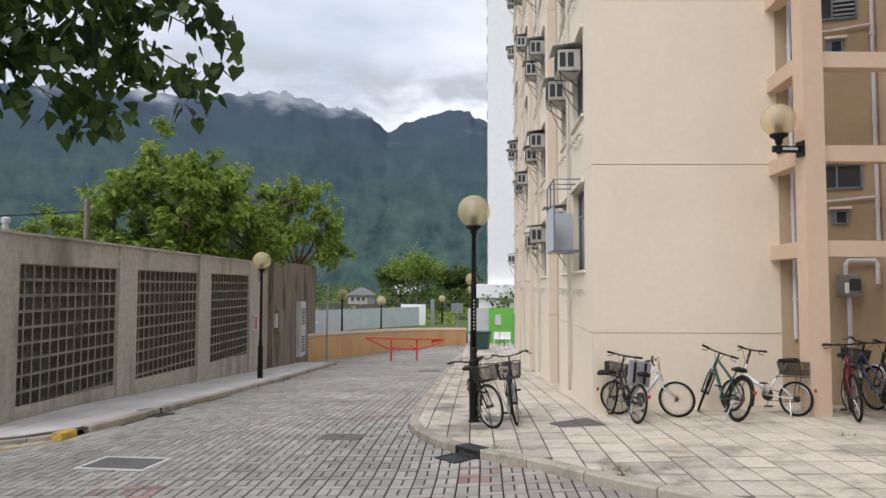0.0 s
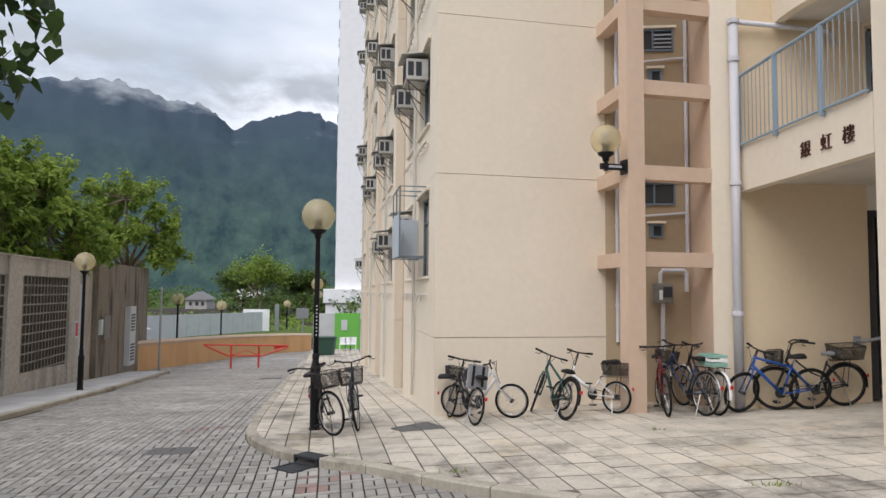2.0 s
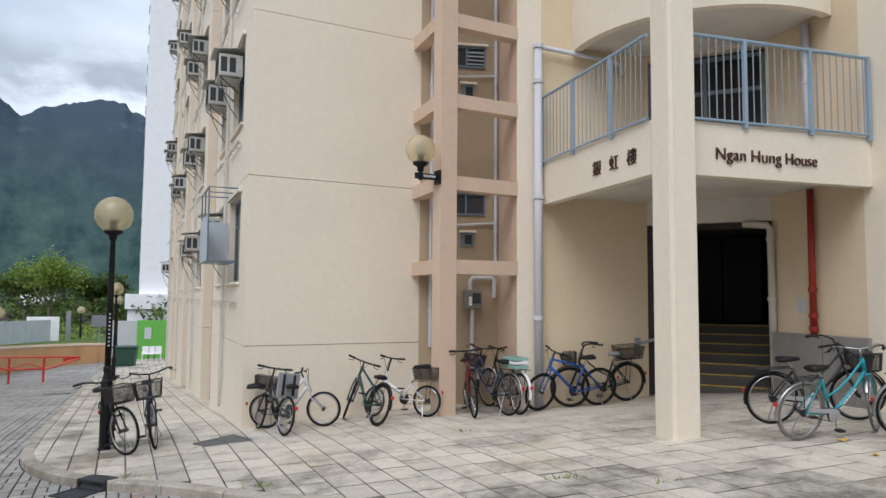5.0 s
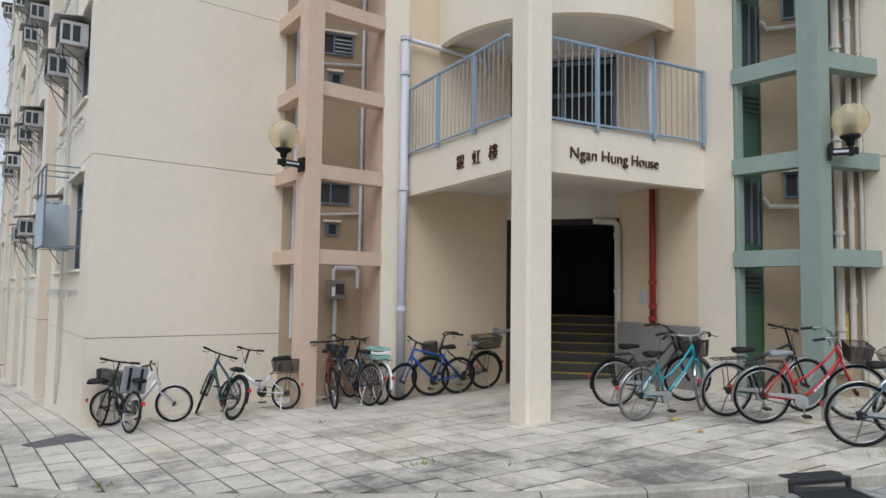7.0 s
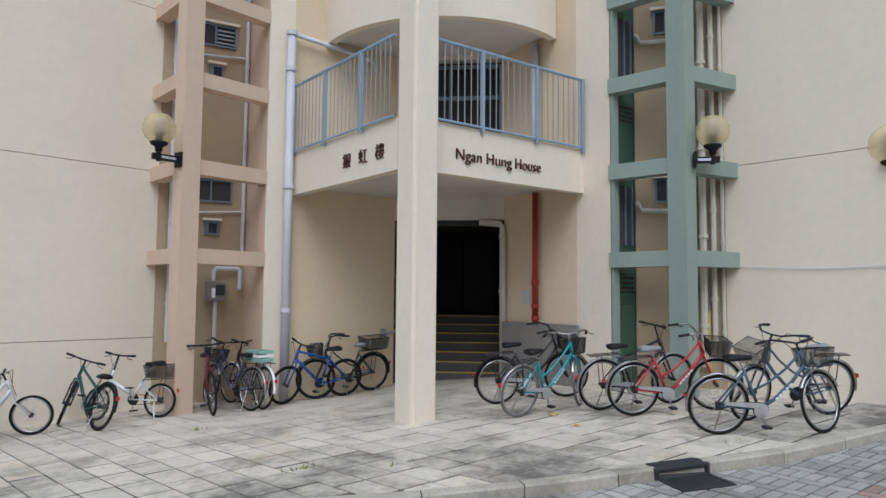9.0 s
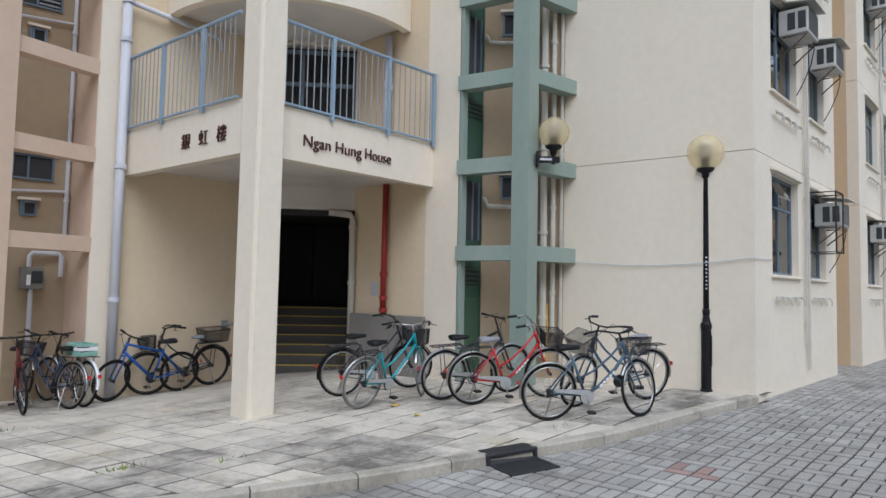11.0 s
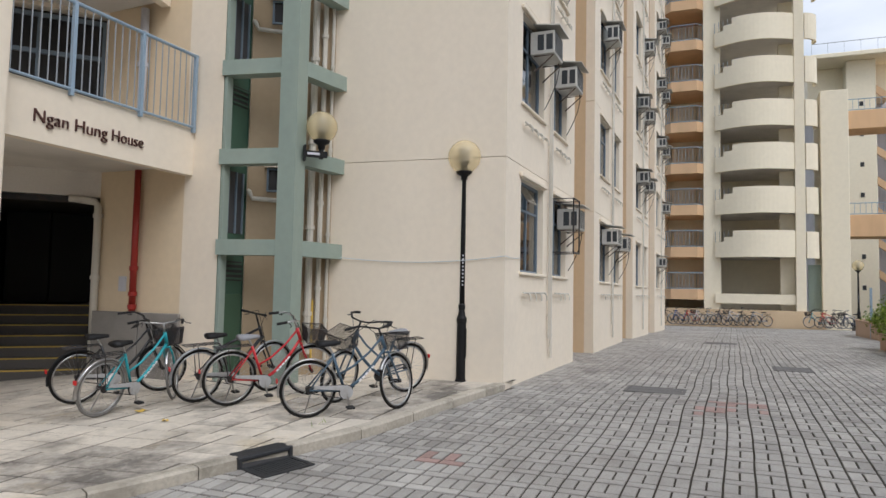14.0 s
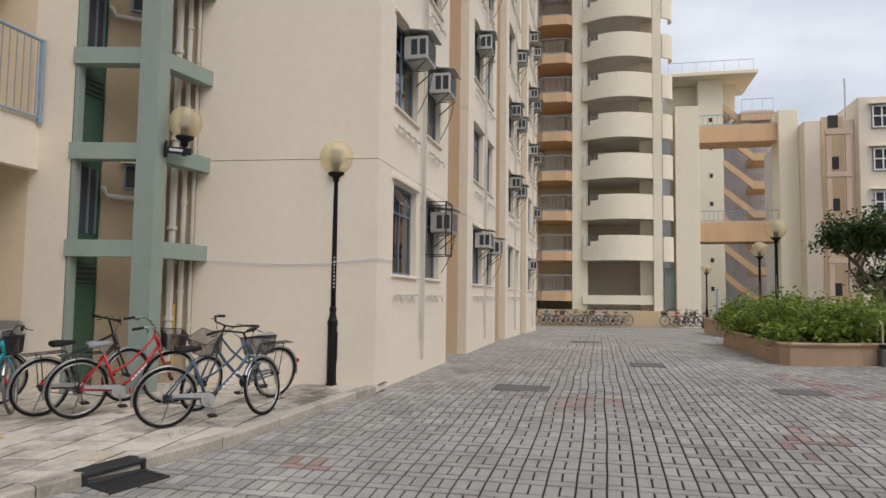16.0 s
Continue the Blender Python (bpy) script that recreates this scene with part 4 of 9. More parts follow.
        run("service_pipe", [rB(0.60, 0.07, zb - 0.14), rB(1.30, 0.07, zb - 0.10), rB(1.35, 0.07, zb + 0.0), rB(1.385, 0.07, zb + 0.03)], 0.036, M["pipe_cream"], "grimy white branch pipe")
    # meter box with pipe
    root = empty("meter_box", None, "small grey meter box with pipes on the recess wall", "meter box")
    q = Vector(rA(0.94, 0.12, 1.35))
    part("box", soft_box(q.x - 0.16, q.x + 0.16, q.y - 0.08, q.y + 0.07, 1.42, 1.76, 0.015, 2), M["grey_panel"], root)
    part("dial", soft_box(q.x - 0.02, q.x + 0.13, q.y - 0.095, q.y - 0.082, 1.52, 1.70, 0.01, 1), M["ac_dark"], root)
    part("label_plate", soft_box(q.x - 0.09, q.x - 0.03, q.y - 0.09, q.y - 0.081, 1.48, 1.64, 0.003, 1), M["white_render"], root)
    bm = bmesh.new()
    tube(bm, [(q.x, q.y, 0.0), (q.x, q.y, 1.42)], 0.035, 8)
    part("pipe_run", bm, M["pipe"], root)
    bm = bmesh.new()
    tube(bm, [(q.x - 0.04, q.y, 1.76), (q.x - 0.04, q.y, 1.92), (q.x, q.y, 1.98), (q.x + 0.36, q.y - 0.03, 1.98), (q.x + 0.40, q.y - 0.03, 1.93), (q.x + 0.40, q.y - 0.03, 1.62)], 0.035, 8)
    part("pipe_run", bm, M["pipe"], root)
    # green door and panels on the side wall of the court recess
    y = RW0 - 0.004
    rt = empty("door_2", None, "dark green metal service door in the recess", "door", kind="structure")
    part("door_leaf", soft_box(10.66, 11.06, y - 0.03, y, 0.05, 1.42, 0.01, 1), M["green_door"], rt)
    gw = empty("wall_green_side", None, "deep green painted side wall of the recess", "wall", kind="structure")
    bm = bmesh.new()
    box(bm, RW_X + 0.002, 11.12, y - 0.003, y + 0.001, -0.2, TOP - 1)
    part("paint_coat", bm, M["green_wall"], gw)
    for k in range(0, 7):
        z = 2.35 + H * k
        rw = empty("window", None, "tall dark window in the green side wall", "window", "recess windows")
        part("dark_sheet", soft_box(10.68, 11.02, y - 0.012, y - 0.006, z, z + 0.95, 0.003, 1), M["room"], rw)
        bm = bmesh.new()
        for x in (10.66, 10.84, 11.0):
            box(bm, x, x + 0.03, y - 0.035, y - 0.013, z, z + 0.95)
        part("window_frame", bm, M["window_frame"], rw)
    for k in range(0, 8):
        z = 1.62 + H * k
        lv = empty("vent_louvre", None, "dark slatted vent in the green side wall", "vent", "recess vents")
        part("dark_sheet", soft_box(10.68, 11.08, y - 0.012, y - 0.006, z, z + 0.30, 0.003, 1), M["room"], lv)
        for c in range(4):
            part("slat", soft_box(10.68, 11.08, y - 0.03, y - 0.014, z + 0.02 + 0.075 * c, z + 0.05 + 0.075 * c, 0.003, 1), M["green_wall"], lv)
    part("pilaster", soft_box(RW_X + 0.003, 10.655, y - 0.06, y - 0.004, -0.2, TOP - 1, 0.004, 1), M["sage"], gw, "paler sage edge strip")
    pw = empty("wall_peach_side", None, "peach painted side wall of the recess", "wall", kind="structure")
    bm = bmesh.new()
    box(bm, LW0 - 0.004, LW0 - 0.001, 10.02, 10.95, -0.4, TOP - 1)
    part("paint_coat", bm, M["pink"], pw)


recess_services()


def wall_string():
    """A faded cord tied from the green frame along the end wall to the first window."""
    root = empty("cord", None, "faded pale blue cord strung along the court wall", "cord")
    bm = bmesh.new()
    pts = [Vector((11.80, 4.86, 2.03)), Vector((11.93, 3.45, 1.96)), Vector((12.035, 2.135, 2.06)), Vector((12.80, 2.135, 2.075))]
    for a, b in zip(pts, pts[1:]):
        tube(bm, [a.lerp(b, k / 6) + Vector((0, 0, -0.02 * math.sin(math.pi * k / 6))) for k in range(7)], 0.006, 5)
    part("strand", bm, M["pale_sheet"], root)


wall_string()


# ---- windows, air conditioners, racks and pipes of the wings ----
def face_pose(P, a, n, s, z):
    """Local X along the wall, Y into it, Z up, at the outer face."""
    q = Vector(P(s, 0, z))
    inward = -n
    x = a if a.cross(inward).z > 0 else -a
    m = Matrix((x, inward, Vector((0, 0, 1)))).transposed().to_4x4()
    m.translation = q
    return m


def make_window(w, h, sashes, label, open_sash=False):
    root = empty("window", None, label, "window", "flat windows")
    fr = bmesh.new()
    t = 0.045
    x0, x1 = -w / 2, w / 2
    for b in ((x0, x0 + t, 0, h), (x1 - t, x1, 0, h), (x0 + t, x1 - t, 0, t), (x0 + t, x1 - t, h - t, h)):
        box(fr, b[0], b[1], 0.10, 0.16, b[2], b[3])
    tr = h * 0.68
    box(fr, x0 + t, x1 - t, 0.105, 0.155, tr, tr + 0.035)
    step = (w - 2 * t) / sashes
    for k in range(1, sashes):
        xm = x0 + t + step * k
        box(fr, xm - 0.02, xm + 0.02, 0.105, 0.155, t, tr)
        box(fr, xm - 0.02, xm + 0.02, 0.105, 0.155, tr + 0.035, h - t)
    part("window_frame", fr, M["window_frame"], root, "blue-grey metal frame")
    for k in range(sashes):
        xa, xb = x0 + t + step * k + 0.022, x0 + t + step * (k + 1) - 0.022
        bm = bmesh.new()
        box(bm, xa, xb, 0.126, 0.132, t, tr)
        g = part("pane", bm, M["glass"], root)
        bm = bmesh.new()
        if open_sash and k == 0:
            ca, sa = math.cos(0.6), math.sin(0.6)
            zz, hh = h - t, h - t - tr - 0.035
            hexa(bm, [(xa, 0.12 - sa * hh, zz - ca * hh), (xb, 0.12 - sa * hh, zz - ca * hh), (xb, 0.12 - sa * hh + 0.02, zz - ca * hh + 0.01), (xa, 0.12 - sa * hh + 0.02, zz - ca * hh + 0.01), (xa, 0.11, zz), (xb, 0.11, zz), (xb, 0.13, zz + 0.01), (xa, 0.13, zz + 0.01)])
        else:
            box(bm, xa, xb, 0.126, 0.132, tr + 0.035, h - t)
        part("pane", bm, M["glass"], root)
    bars = bmesh.new()
    for k in range(1, 12):
        z = h * k / 12
        box(bars, x0 + 0.03, x1 - 0.03, 0.190, 0.198, z - 0.006, z + 0.006)
    for k in range(1, 6):
        x = x0 + w * k / 6
        box(bars, x - 0.006, x + 0.006, 0.199, 0.207, 0.02, h - 0.02)
    part("window_grille", bars, M["alu"], root, "pale metal burglar bars behind the glass")
    bm = bmesh.new()
    n = 14
    for k in range(n):
        xa, xb = x0 + w * k / n, x0 + w * (k + 1) / n
        d0, d1 = 0.34 + 0.03 * (k % 2), 0.34 + 0.03 * ((k + 1) % 2)
        v = [bm.verts.new(p) for p in ((xa, d0, 0.0), (xb, d1, 0.0), (xb, d1, h), (xa, d0, h))]
        bm.faces.new(v)
    part("curtain", bm, M["curtain"], root, "pale blue-grey curtain")
    bm = soft_box(x0 - 0.06, x1 + 0.06, -0.05, 0.10, -0.05, -0.002, 0.01, 1)
    part("window_sill", bm, M["cream"], root)
    bm = soft_box(x0 - 0.10, x1 + 0.10, -0.06, -0.002, h + 0.02, h + 0.09, 0.01, 1)
    part("drip_hood", bm, M["cream"], root)
    return root


def make_ac(label):
    root = empty("air_conditioner", None, label, "air conditioner", "window air conditioners")
    part("body", soft_box(-0.31, 0.31, -0.36, 0.06, 0.0, 0.40, 0.015, 2), M["ac_body"], root)
    bm = bmesh.new()
    for k in range(9):
        z = 0.05 + 0.04 * k
        box(bm, -0.27, 0.27, -0.368, -0.362, z, z + 0.016)
    part("rear_grille", bm, M["ac_dark"], root, "dark slatted rear grille")
    for sx in (-1, 1):
        bm = bmesh.new()
        box(bm, sx * 0.3135, sx * 0.3115, -0.33, -0.22, 0.07, 0.34)
        box(bm, sx * 0.3135, sx * 0.3115, -0.18, -0.07, 0.07, 0.34)
        part("side_vent", bm, M["ac_dark"], root)
    bm = bmesh.new()
    hexa(bm, [(-0.36, -0.46, 0.45), (0.36, -0.46, 0.45), (0.36, 0.0, 0.51), (-0.36, 0.0, 0.51), (-0.36, -0.46, 0.465), (0.36, -0.46, 0.465), (0.36, 0.0, 0.525), (-0.36, 0.0, 0.525)])
    part("canopy", bm, M["ac_body"], root, "thin weathered rain canopy")
    for sx in (-0.29, 0.29):
        bm = bmesh.new()
        tube(bm, [(sx, -0.005, -0.30), (sx, -0.34, -0.02), (sx, -0.005, -0.02)], 0.014, 6)
        part("bracket", bm, M["rust"], root)
    bm = bmesh.new()
    tube(bm, [(0.24, -0.30, 0.01), (0.25, -0.31, -0.12), (0.27, -0.26, -0.34), (0.31, -0.14, -0.60), (0.36, -0.02, -0.78)], 0.008, 5)
    part("drain_hose", bm, M["black"], root, "thin black drain hose")
    return root


def make_rack(length, pegs):
    root = empty("drying_rack", None, "white painted pole holders below a window sill", "drying rack", "pole holders")
    bm = bmesh.new()
    tube(bm, [(-length / 2, -0.06, 0), (length / 2, -0.06, 0)], 0.018, 6)
    part("rail", bm, M["pipe_cream"], root)
    for k in range(pegs):
        x = -length / 2 + length * (k + 0.5) / pegs
        bm = bmesh.new()
        tube(bm, [(x, 0.01, 0.0), (x, -0.10, 0.0), (x, -0.13, -0.05), (x, -0.13, -0.13)], 0.012, 6)
        part("peg", bm, M["pipe_cream"], root)
    return root


def make_cage():
    root = empty("window_cage", None, "blue-grey metal cage fixed outside a window", "window cage")
    bm = bmesh.new()
    for x in (-0.62, 0.0, 0.62):
        tube(bm, [(x, 0, 0), (x, -0.5, 0), (x, -0.5, 1.25), (x, 0, 1.25)], 0.016, 6)
    for z in (0, 0.62, 1.25):
        tube(bm, [(-0.62, -0.5, z), (0.62, -0.5, z)], 0.014, 6)
    part("frame", bm, M["window_frame"], root)
    part("panel", soft_box(-0.6, 0.6, -0.52, -0.505, 0.0, 0.78, 0.004, 1), M["pale_sheet"], root, "pale grey-blue sheet panel")
    part("panel", soft_box(-0.63, -0.61, -0.48, -0.02, 0.02, 0.78, 0.004, 1), M["pale_sheet"], root, "pale grey-blue sheet panel")
    return root


def fit_facade(P, a, n, name):
    rr = random.Random(11 if name == "lane" else 23)
    protos = {}
    for k in range(N_BAYS):
        o = k * PERIOD
        for fl in range(0, N_FLOORS):
            z_sill = SILL + H * fl
            for wi, (w0, w1) in enumerate(WINDOWS):
                op = rr.random() < 0.3 or (name == "court" and k == 0 and fl == 0 and wi == 0)
                key = (wi, op)
                m = face_pose(P, a, n, o + (w0 + w1) / 2, z_sill)
                if key not in protos:
                    protos[key] = make_window(w1 - w0, LINTEL - SILL, 2, "blue-grey framed flat window with bars and curtain", op)
                    protos[key].matrix_basis = m
                else:
                    copy_thing(protos[key], m)
                rk = ("rack", wi)
                mr_ = face_pose(P, a, n, o + (w0 + w1) / 2, z_sill - 0.33)
                if rk not in protos:
                    protos[rk] = make_rack(w1 - w0, 4 if wi == 0 else 3)
                    protos[rk].matrix_basis = mr_
                else:
                    copy_thing(protos[rk], mr_)
                # air conditioners
                chance = rr.random()
                ac = chance < 0.62
                if k == 0 and fl == 0:
                    ac = wi == 1
                if k == 0 and fl == 1:
                    ac = True
                if k == 1 and fl == 1 and name == "court":
                    ac = False
                if k == 1 and fl == 0:
                    ac = True
                if ac:
                    dz = 0.98 if wi == 0 else 0.92
                    off = 0.25 if wi == 0 else 0.1
                    if name == "court" and k == 0 and fl == 0:
                        off = 0.35
                    m2 = face_pose(P, a, n, o + (w0 + w1) / 2 + off, z_sill + dz)
                    if "ac" not in protos:
                        protos["ac"] = make_ac("grey window air conditioner under a thin canopy")
                        protos["ac"].matrix_basis = m2
                    else:
                        copy_thing(protos["ac"], m2)
        # vertical drain pipes between the windows
        for j, s in enumerate((2.46, 2.60)):
            root = empty("drain_pipe", None, "white painted drain pipe clipped to the bay", "pipe", "bay drain pipes")
            bm = bmesh.new()
            q0, q1 = P(o + s, 0.05, ground_z(*P(o + s, 0.05, 0)[:2]) + (0.25 if j else 0.6) - ROAD_DROP), P(o + s, 0.05, TOP - 0.4)
            tube(bm, [q0, q1], 0.024 if j else 0.018, 8)
            part("pipe_run", bm, M["pipe_cream"], root)
            for c in range(0, 14):
                z = q0[2] + 0.4 + 2.0 * c
                if z < TOP - 0.5:
                    bm = bmesh.new()
                    tube(bm, [P(o + s, 0.05, z), P(o + s, 0.05, z + 0.04)], 0.032, 8)
                    part("clip", bm, M["pipe_cream"], root)
    if name == "lane":
        c = make_cage()
        c.matrix_basis = face_pose(P, a, n, 1.55, SILL + 0.35)
    else:
        c = empty("window_cage", face_pose(P, a, n, 2.62, SILL + 0.42), "dark empty metal bracket frame outside a window", "window cage")
        bm = bmesh.new()
        tube(bm, [(0, 0, 0), (0, -0.45, 0), (0, -0.45, 0.98), (0, 0, 0.98)], 0.016, 6)
        tube(bm, [(0.5, 0, 0), (0.5, -0.45, 0), (0.5, -0.45, 0.98), (0.5, 0, 0.98)], 0.016, 6)
        tube(bm, [(0, -0.45, 0.98), (0.5, -0.45, 0.98)], 0.016, 6)
        tube(bm, [(0, -0.45, 0), (0.5, -0.45, 0)], 0.016, 6)
        part("frame", bm, M["steel_dark"], c)


fit_facade(PA, AA, NA, "lane")
fit_facade(PB, AB, NB, "court")


# ---- bicycles ----
PAINT = {}


def paint(name, color, rough=0.35):
    if name not in PAINT:
        PAINT[name] = material("paint_" + name, color, rough, 0.1, grain=0.05, stain=0.25, stain_scale=7)
    return PAINT[name]


def wheel(root, x, R, m, tyre_mat, rim_mat, fat=0.018):
    w = empty("wheel")
    w.parent = root
    w.matrix_basis = m
    bm = bmesh.new()
    n = 30
    pts = [(x + (R - fat) * math.cos(2 * math.pi * k / n), 0, R + (R - fat) * math.sin(2 * math.pi * k / n)) for k in range(n)]
    tube(bm, pts, fat, 6, closed=True)
    part("tyre", bm, tyre_mat, w, smooth=True)
    bm = bmesh.new()
    q = R - 2 * fat - 0.008
    tube(bm, [(x + q * math.cos(2 * math.pi * k / n), 0, R + q * math.sin(2 * math.pi * k / n)) for k in range(n)], 0.012, 5, closed=True)
    part("rim", bm, rim_mat, w, smooth=True)
    bm = bmesh.new()
    for k in range(28):
        a = 2 * math.pi * k / 28
        s = 0.03 if k % 2 else -0.03
        lead = 0.9 if k % 4 < 2 else -0.9
        tube(bm, [(x + 0.02 * math.cos(a + lead), s, R + 0.02 * math.sin(a + lead)), (x + q * math.cos(a), 0, R + q * math.sin(a))], 0.0015, 3)
    part("spokes", bm, M["chrome"], w)
    bm = bmesh.new()
    tube(bm, [(x, -0.06, R), (x, 0.06, R)], 0.024, 8)
    part("hub", bm, M["steel_dark"], w)
    return w


def basket(name, parent, cx, z0, w, d, h, mat, m=None, flare=0.03):
    """A wire mesh basket, open at the top."""
    bm = bmesh.new()
    def ring(z, e):
        return [(cx - d / 2 - e, -w / 2 - e, z), (cx + d / 2 + e, -w / 2 - e, z), (cx + d / 2 + e, w / 2 + e, z), (cx - d / 2 - e, w / 2 + e, z)]
    levels = 12
    for k in range(levels + 1):
        u = k / levels
        r = ring(z0 + h * u, flare * u)
        t = 0.0021 if k < levels else 0.0065
        for a, b in zip(r, r[1:] + r[:1]):
            tube(bm, [a, b], t, 4)
    lo, hi = ring(z0, 0), ring(z0 + h, flare)
    for k in range(4):
        a0, a1, b0, b1 = Vector(lo[k]), Vector(lo[(k + 1) % 4]), Vector(hi[k]), Vector(hi[(k + 1) % 4])
        for j in range(22):
            u = j / 22
            tube(bm, [a0.lerp(a1, u), b0.lerp(b1, u)], 0.0021, 4)
    for j in range(1, 12):
        u = j / 12
        tube(bm, [Vector(lo[0]).lerp(Vector(lo[1]), u), Vector(lo[3]).lerp(Vector(lo[2]), u)], 0.003, 4)
    ob = part(name, bm, mat, parent, "wire mesh basket")
    if m is not None:
        ob.matrix_basis = m
    return ob


def arc_guard(name, parent, x, R, a0, a1, mat, m=None):
    """A curved mudguard over a wheel."""
    bm = bmesh.new()
    n = 14
    rows = []
    for k in range(n + 1):
        a = radians(a0 + (a1 - a0) * k / n)
        sec = []
        for yy, rr in ((-0.028, R + 0.006), (-0.016, R + 0.022), (0.016, R + 0.022), (0.028, R + 0.006), (0.014, R + 0.017), (-0.014, R + 0.017)):
            sec.append(bm.verts.new((x + rr * math.cos(a), yy, R + rr * math.sin(a))))
        rows.append(sec)
    for p, q in zip(rows, rows[1:]):
        for k in range(6):
            bm.faces.new((p[k], p[(k + 1) % 6], q[(k + 1) % 6], q[k]))
    ob = part(name, bm, mat, parent, smooth=True)
    if m is not None:
        ob.matrix_basis = m
    return ob


def bicycle(rear, front, label, color, style="step", R=0.34, lean=7.0, steer=0.0, front_basket=None, rear_basket=None, rack=True, guards="chrome", seat="grey_seat", bars="chrome", tyre="rubber", rim="chrome", guard_case=True, seat_h=0.86, bar_h=1.02, group="parked bicycles", decal=False, board=False):
    r, f = Vector((*rear, 0)), Vector((*front, 0))
    d = (f - r).normalized()
    L = {"step": 1.08, "mtb": 1.04, "fold": 0.98, "kid": 0.94}[style]
    mid = (r + f) / 2
    za, zb = ground_z(mid.x - d.x * L / 2, mid.y - d.y * L / 2), ground_z(mid.x + d.x * L / 2, mid.y + d.y * L / 2)
    yaw = math.atan2(d.y, d.x)
    m = Matrix.Translation((mid.x, mid.y, (za + zb) / 2)) @ Matrix.Rotation(yaw, 4, "Z") @ Matrix.Rotation(-math.atan2(zb - za, L), 4, "Y") @ Matrix.Rotation(radians(lean), 4, "X")
    root = empty("bicycle", m, label, "bicycle", group)
    pm = paint(color[0], color[1])
    rx, fx = -L / 2, L / 2
    small = style in ("fold", "kid")
    bb = Vector((rx + 0.43, 0, 0.27 if not small else 0.28))
    hb = Vector((fx - 0.16 - (0.05 if small else 0), 0, 2 * R + 0.06))
    ht = hb + Vector((-0.06, 0, 0.17))
    st = Vector((bb.x - 0.16, 0, seat_h - (0.14 if not small else 0.28)))
    ax = (ht - hb).normalized()
    steer_m = Matrix.Translation(hb) @ Matrix.Rotation(radians(steer), 4, ax) @ Matrix.Translation(-hb)
    bm = bmesh.new()
    if style == "step":
        sag = Vector((0.02, 0, -0.035))
        low, high, mid_seat = hb + Vector((0, 0, 0.03)), ht + Vector((0.01, 0, -0.02)), bb.lerp(st, 0.45)
        tube(bm, [low, low.lerp(bb, 0.33) + sag, low.lerp(bb, 0.70) + sag, bb], 0.020, 8)
        tube(bm, [high, high.lerp(mid_seat, 0.35) + sag, high.lerp(mid_seat, 0.72) + sag, mid_seat], 0.014, 8)
    elif style == "mtb":
        tube(bm, [hb + Vector((0, 0, 0.04)), bb], 0.024, 8)
        tube(bm, [ht + Vector((0, 0, -0.03)), st + Vector((0, 0, -0.05))], 0.019, 8)
    elif style == "kid":
        tube(bm, [hb + Vector((0, 0, 0.04)), bb], 0.026, 8)
        tube(bm, [ht + Vector((0, 0, -0.03)), st + Vector((0, 0, -0.08))], 0.02, 8)
    else:
        tube(bm, [hb + Vector((0, 0, 0.03)), hb.lerp(bb, 0.5) + Vector((0, 0, 0.05)), bb + Vector((-0.04, 0, 0.05))], 0.03, 8)
    tube(bm, [bb, st], 0.017, 8)
    for s in (-1, 1):
        tube(bm, [bb + Vector((0, s * 0.02, 0)), Vector((rx, s * 0.055, R))], 0.010, 6)
        tube(bm, [st + Vector((0, s * 0.015, -0.05)), Vector((rx, s * 0.055, R))], 0.009, 6)
    tube(bm, [hb, ht], 0.022, 8)
    part("frame", bm, pm, root, color[2], True)
    if decal:
        way = (low - bb).normalized()
        side = Vector((-way.z, 0, way.x)) * 0.011
        for q in range(5):
            bm = bmesh.new()
            c0, c1 = bb + way * (0.20 + 0.052 * q), bb + way * (0.24 + 0.052 * q)
            for y0 in (-0.026, 0.023):
                o0, o1 = Vector((0.022, y0, -0.038)), Vector((0.022, y0 + 0.003, -0.038))
                hexa(bm, [c0 - side + o0, c1 - side + o0, c1 - side + o1, c0 - side + o1, c0 + side + o0, c1 + side + o0, c1 + side + o1, c0 + side + o1])
            part("decal", bm, M["white_render"], root, "plain white bar on the frame")
    if board:
        bm = soft_box(rx + 0.04, rx + 0.08, -0.17, 0.17, 2 * R - 0.04, 2 * R + 0.32, 0.018, 2)
        sb = part("board", bm, M["grey_seat"], root, "grey upright seat board")
        for y0 in (-0.10, 0.06):
            part("strap", soft_box(rx + 0.03, rx + 0.039, y0, y0 + 0.04, 2 * R, 2 * R + 0.30, 0.003, 1), M["black"], sb)
    wheel(root, rx, R, Matrix.Identity(4), M[tyre], M[rim])
    wheel(root, fx, R, steer_m, M[tyre], M[rim])
    bm = bmesh.new()
    for s in (-1, 1):
        tube(bm, [hb + Vector((0, s * 0.03, -0.02)), hb + Vector((0.03, s * 0.05, -0.12)), Vector((fx, s * 0.05, R))], 0.012, 6)
    tube(bm, [hb + Vector((0, -0.045, -0.03)), hb + Vector((0, 0.045, -0.03))], 0.015, 6)
    fk = part("fork", bm, M["chrome"] if style in ("fold",) else pm, root, smooth=True)
    fk.matrix_basis = steer_m
    bm = bmesh.new()
    top = ht + ax * (bar_h - ht.z)
    tube(bm, [ht, top], 0.013, 8)
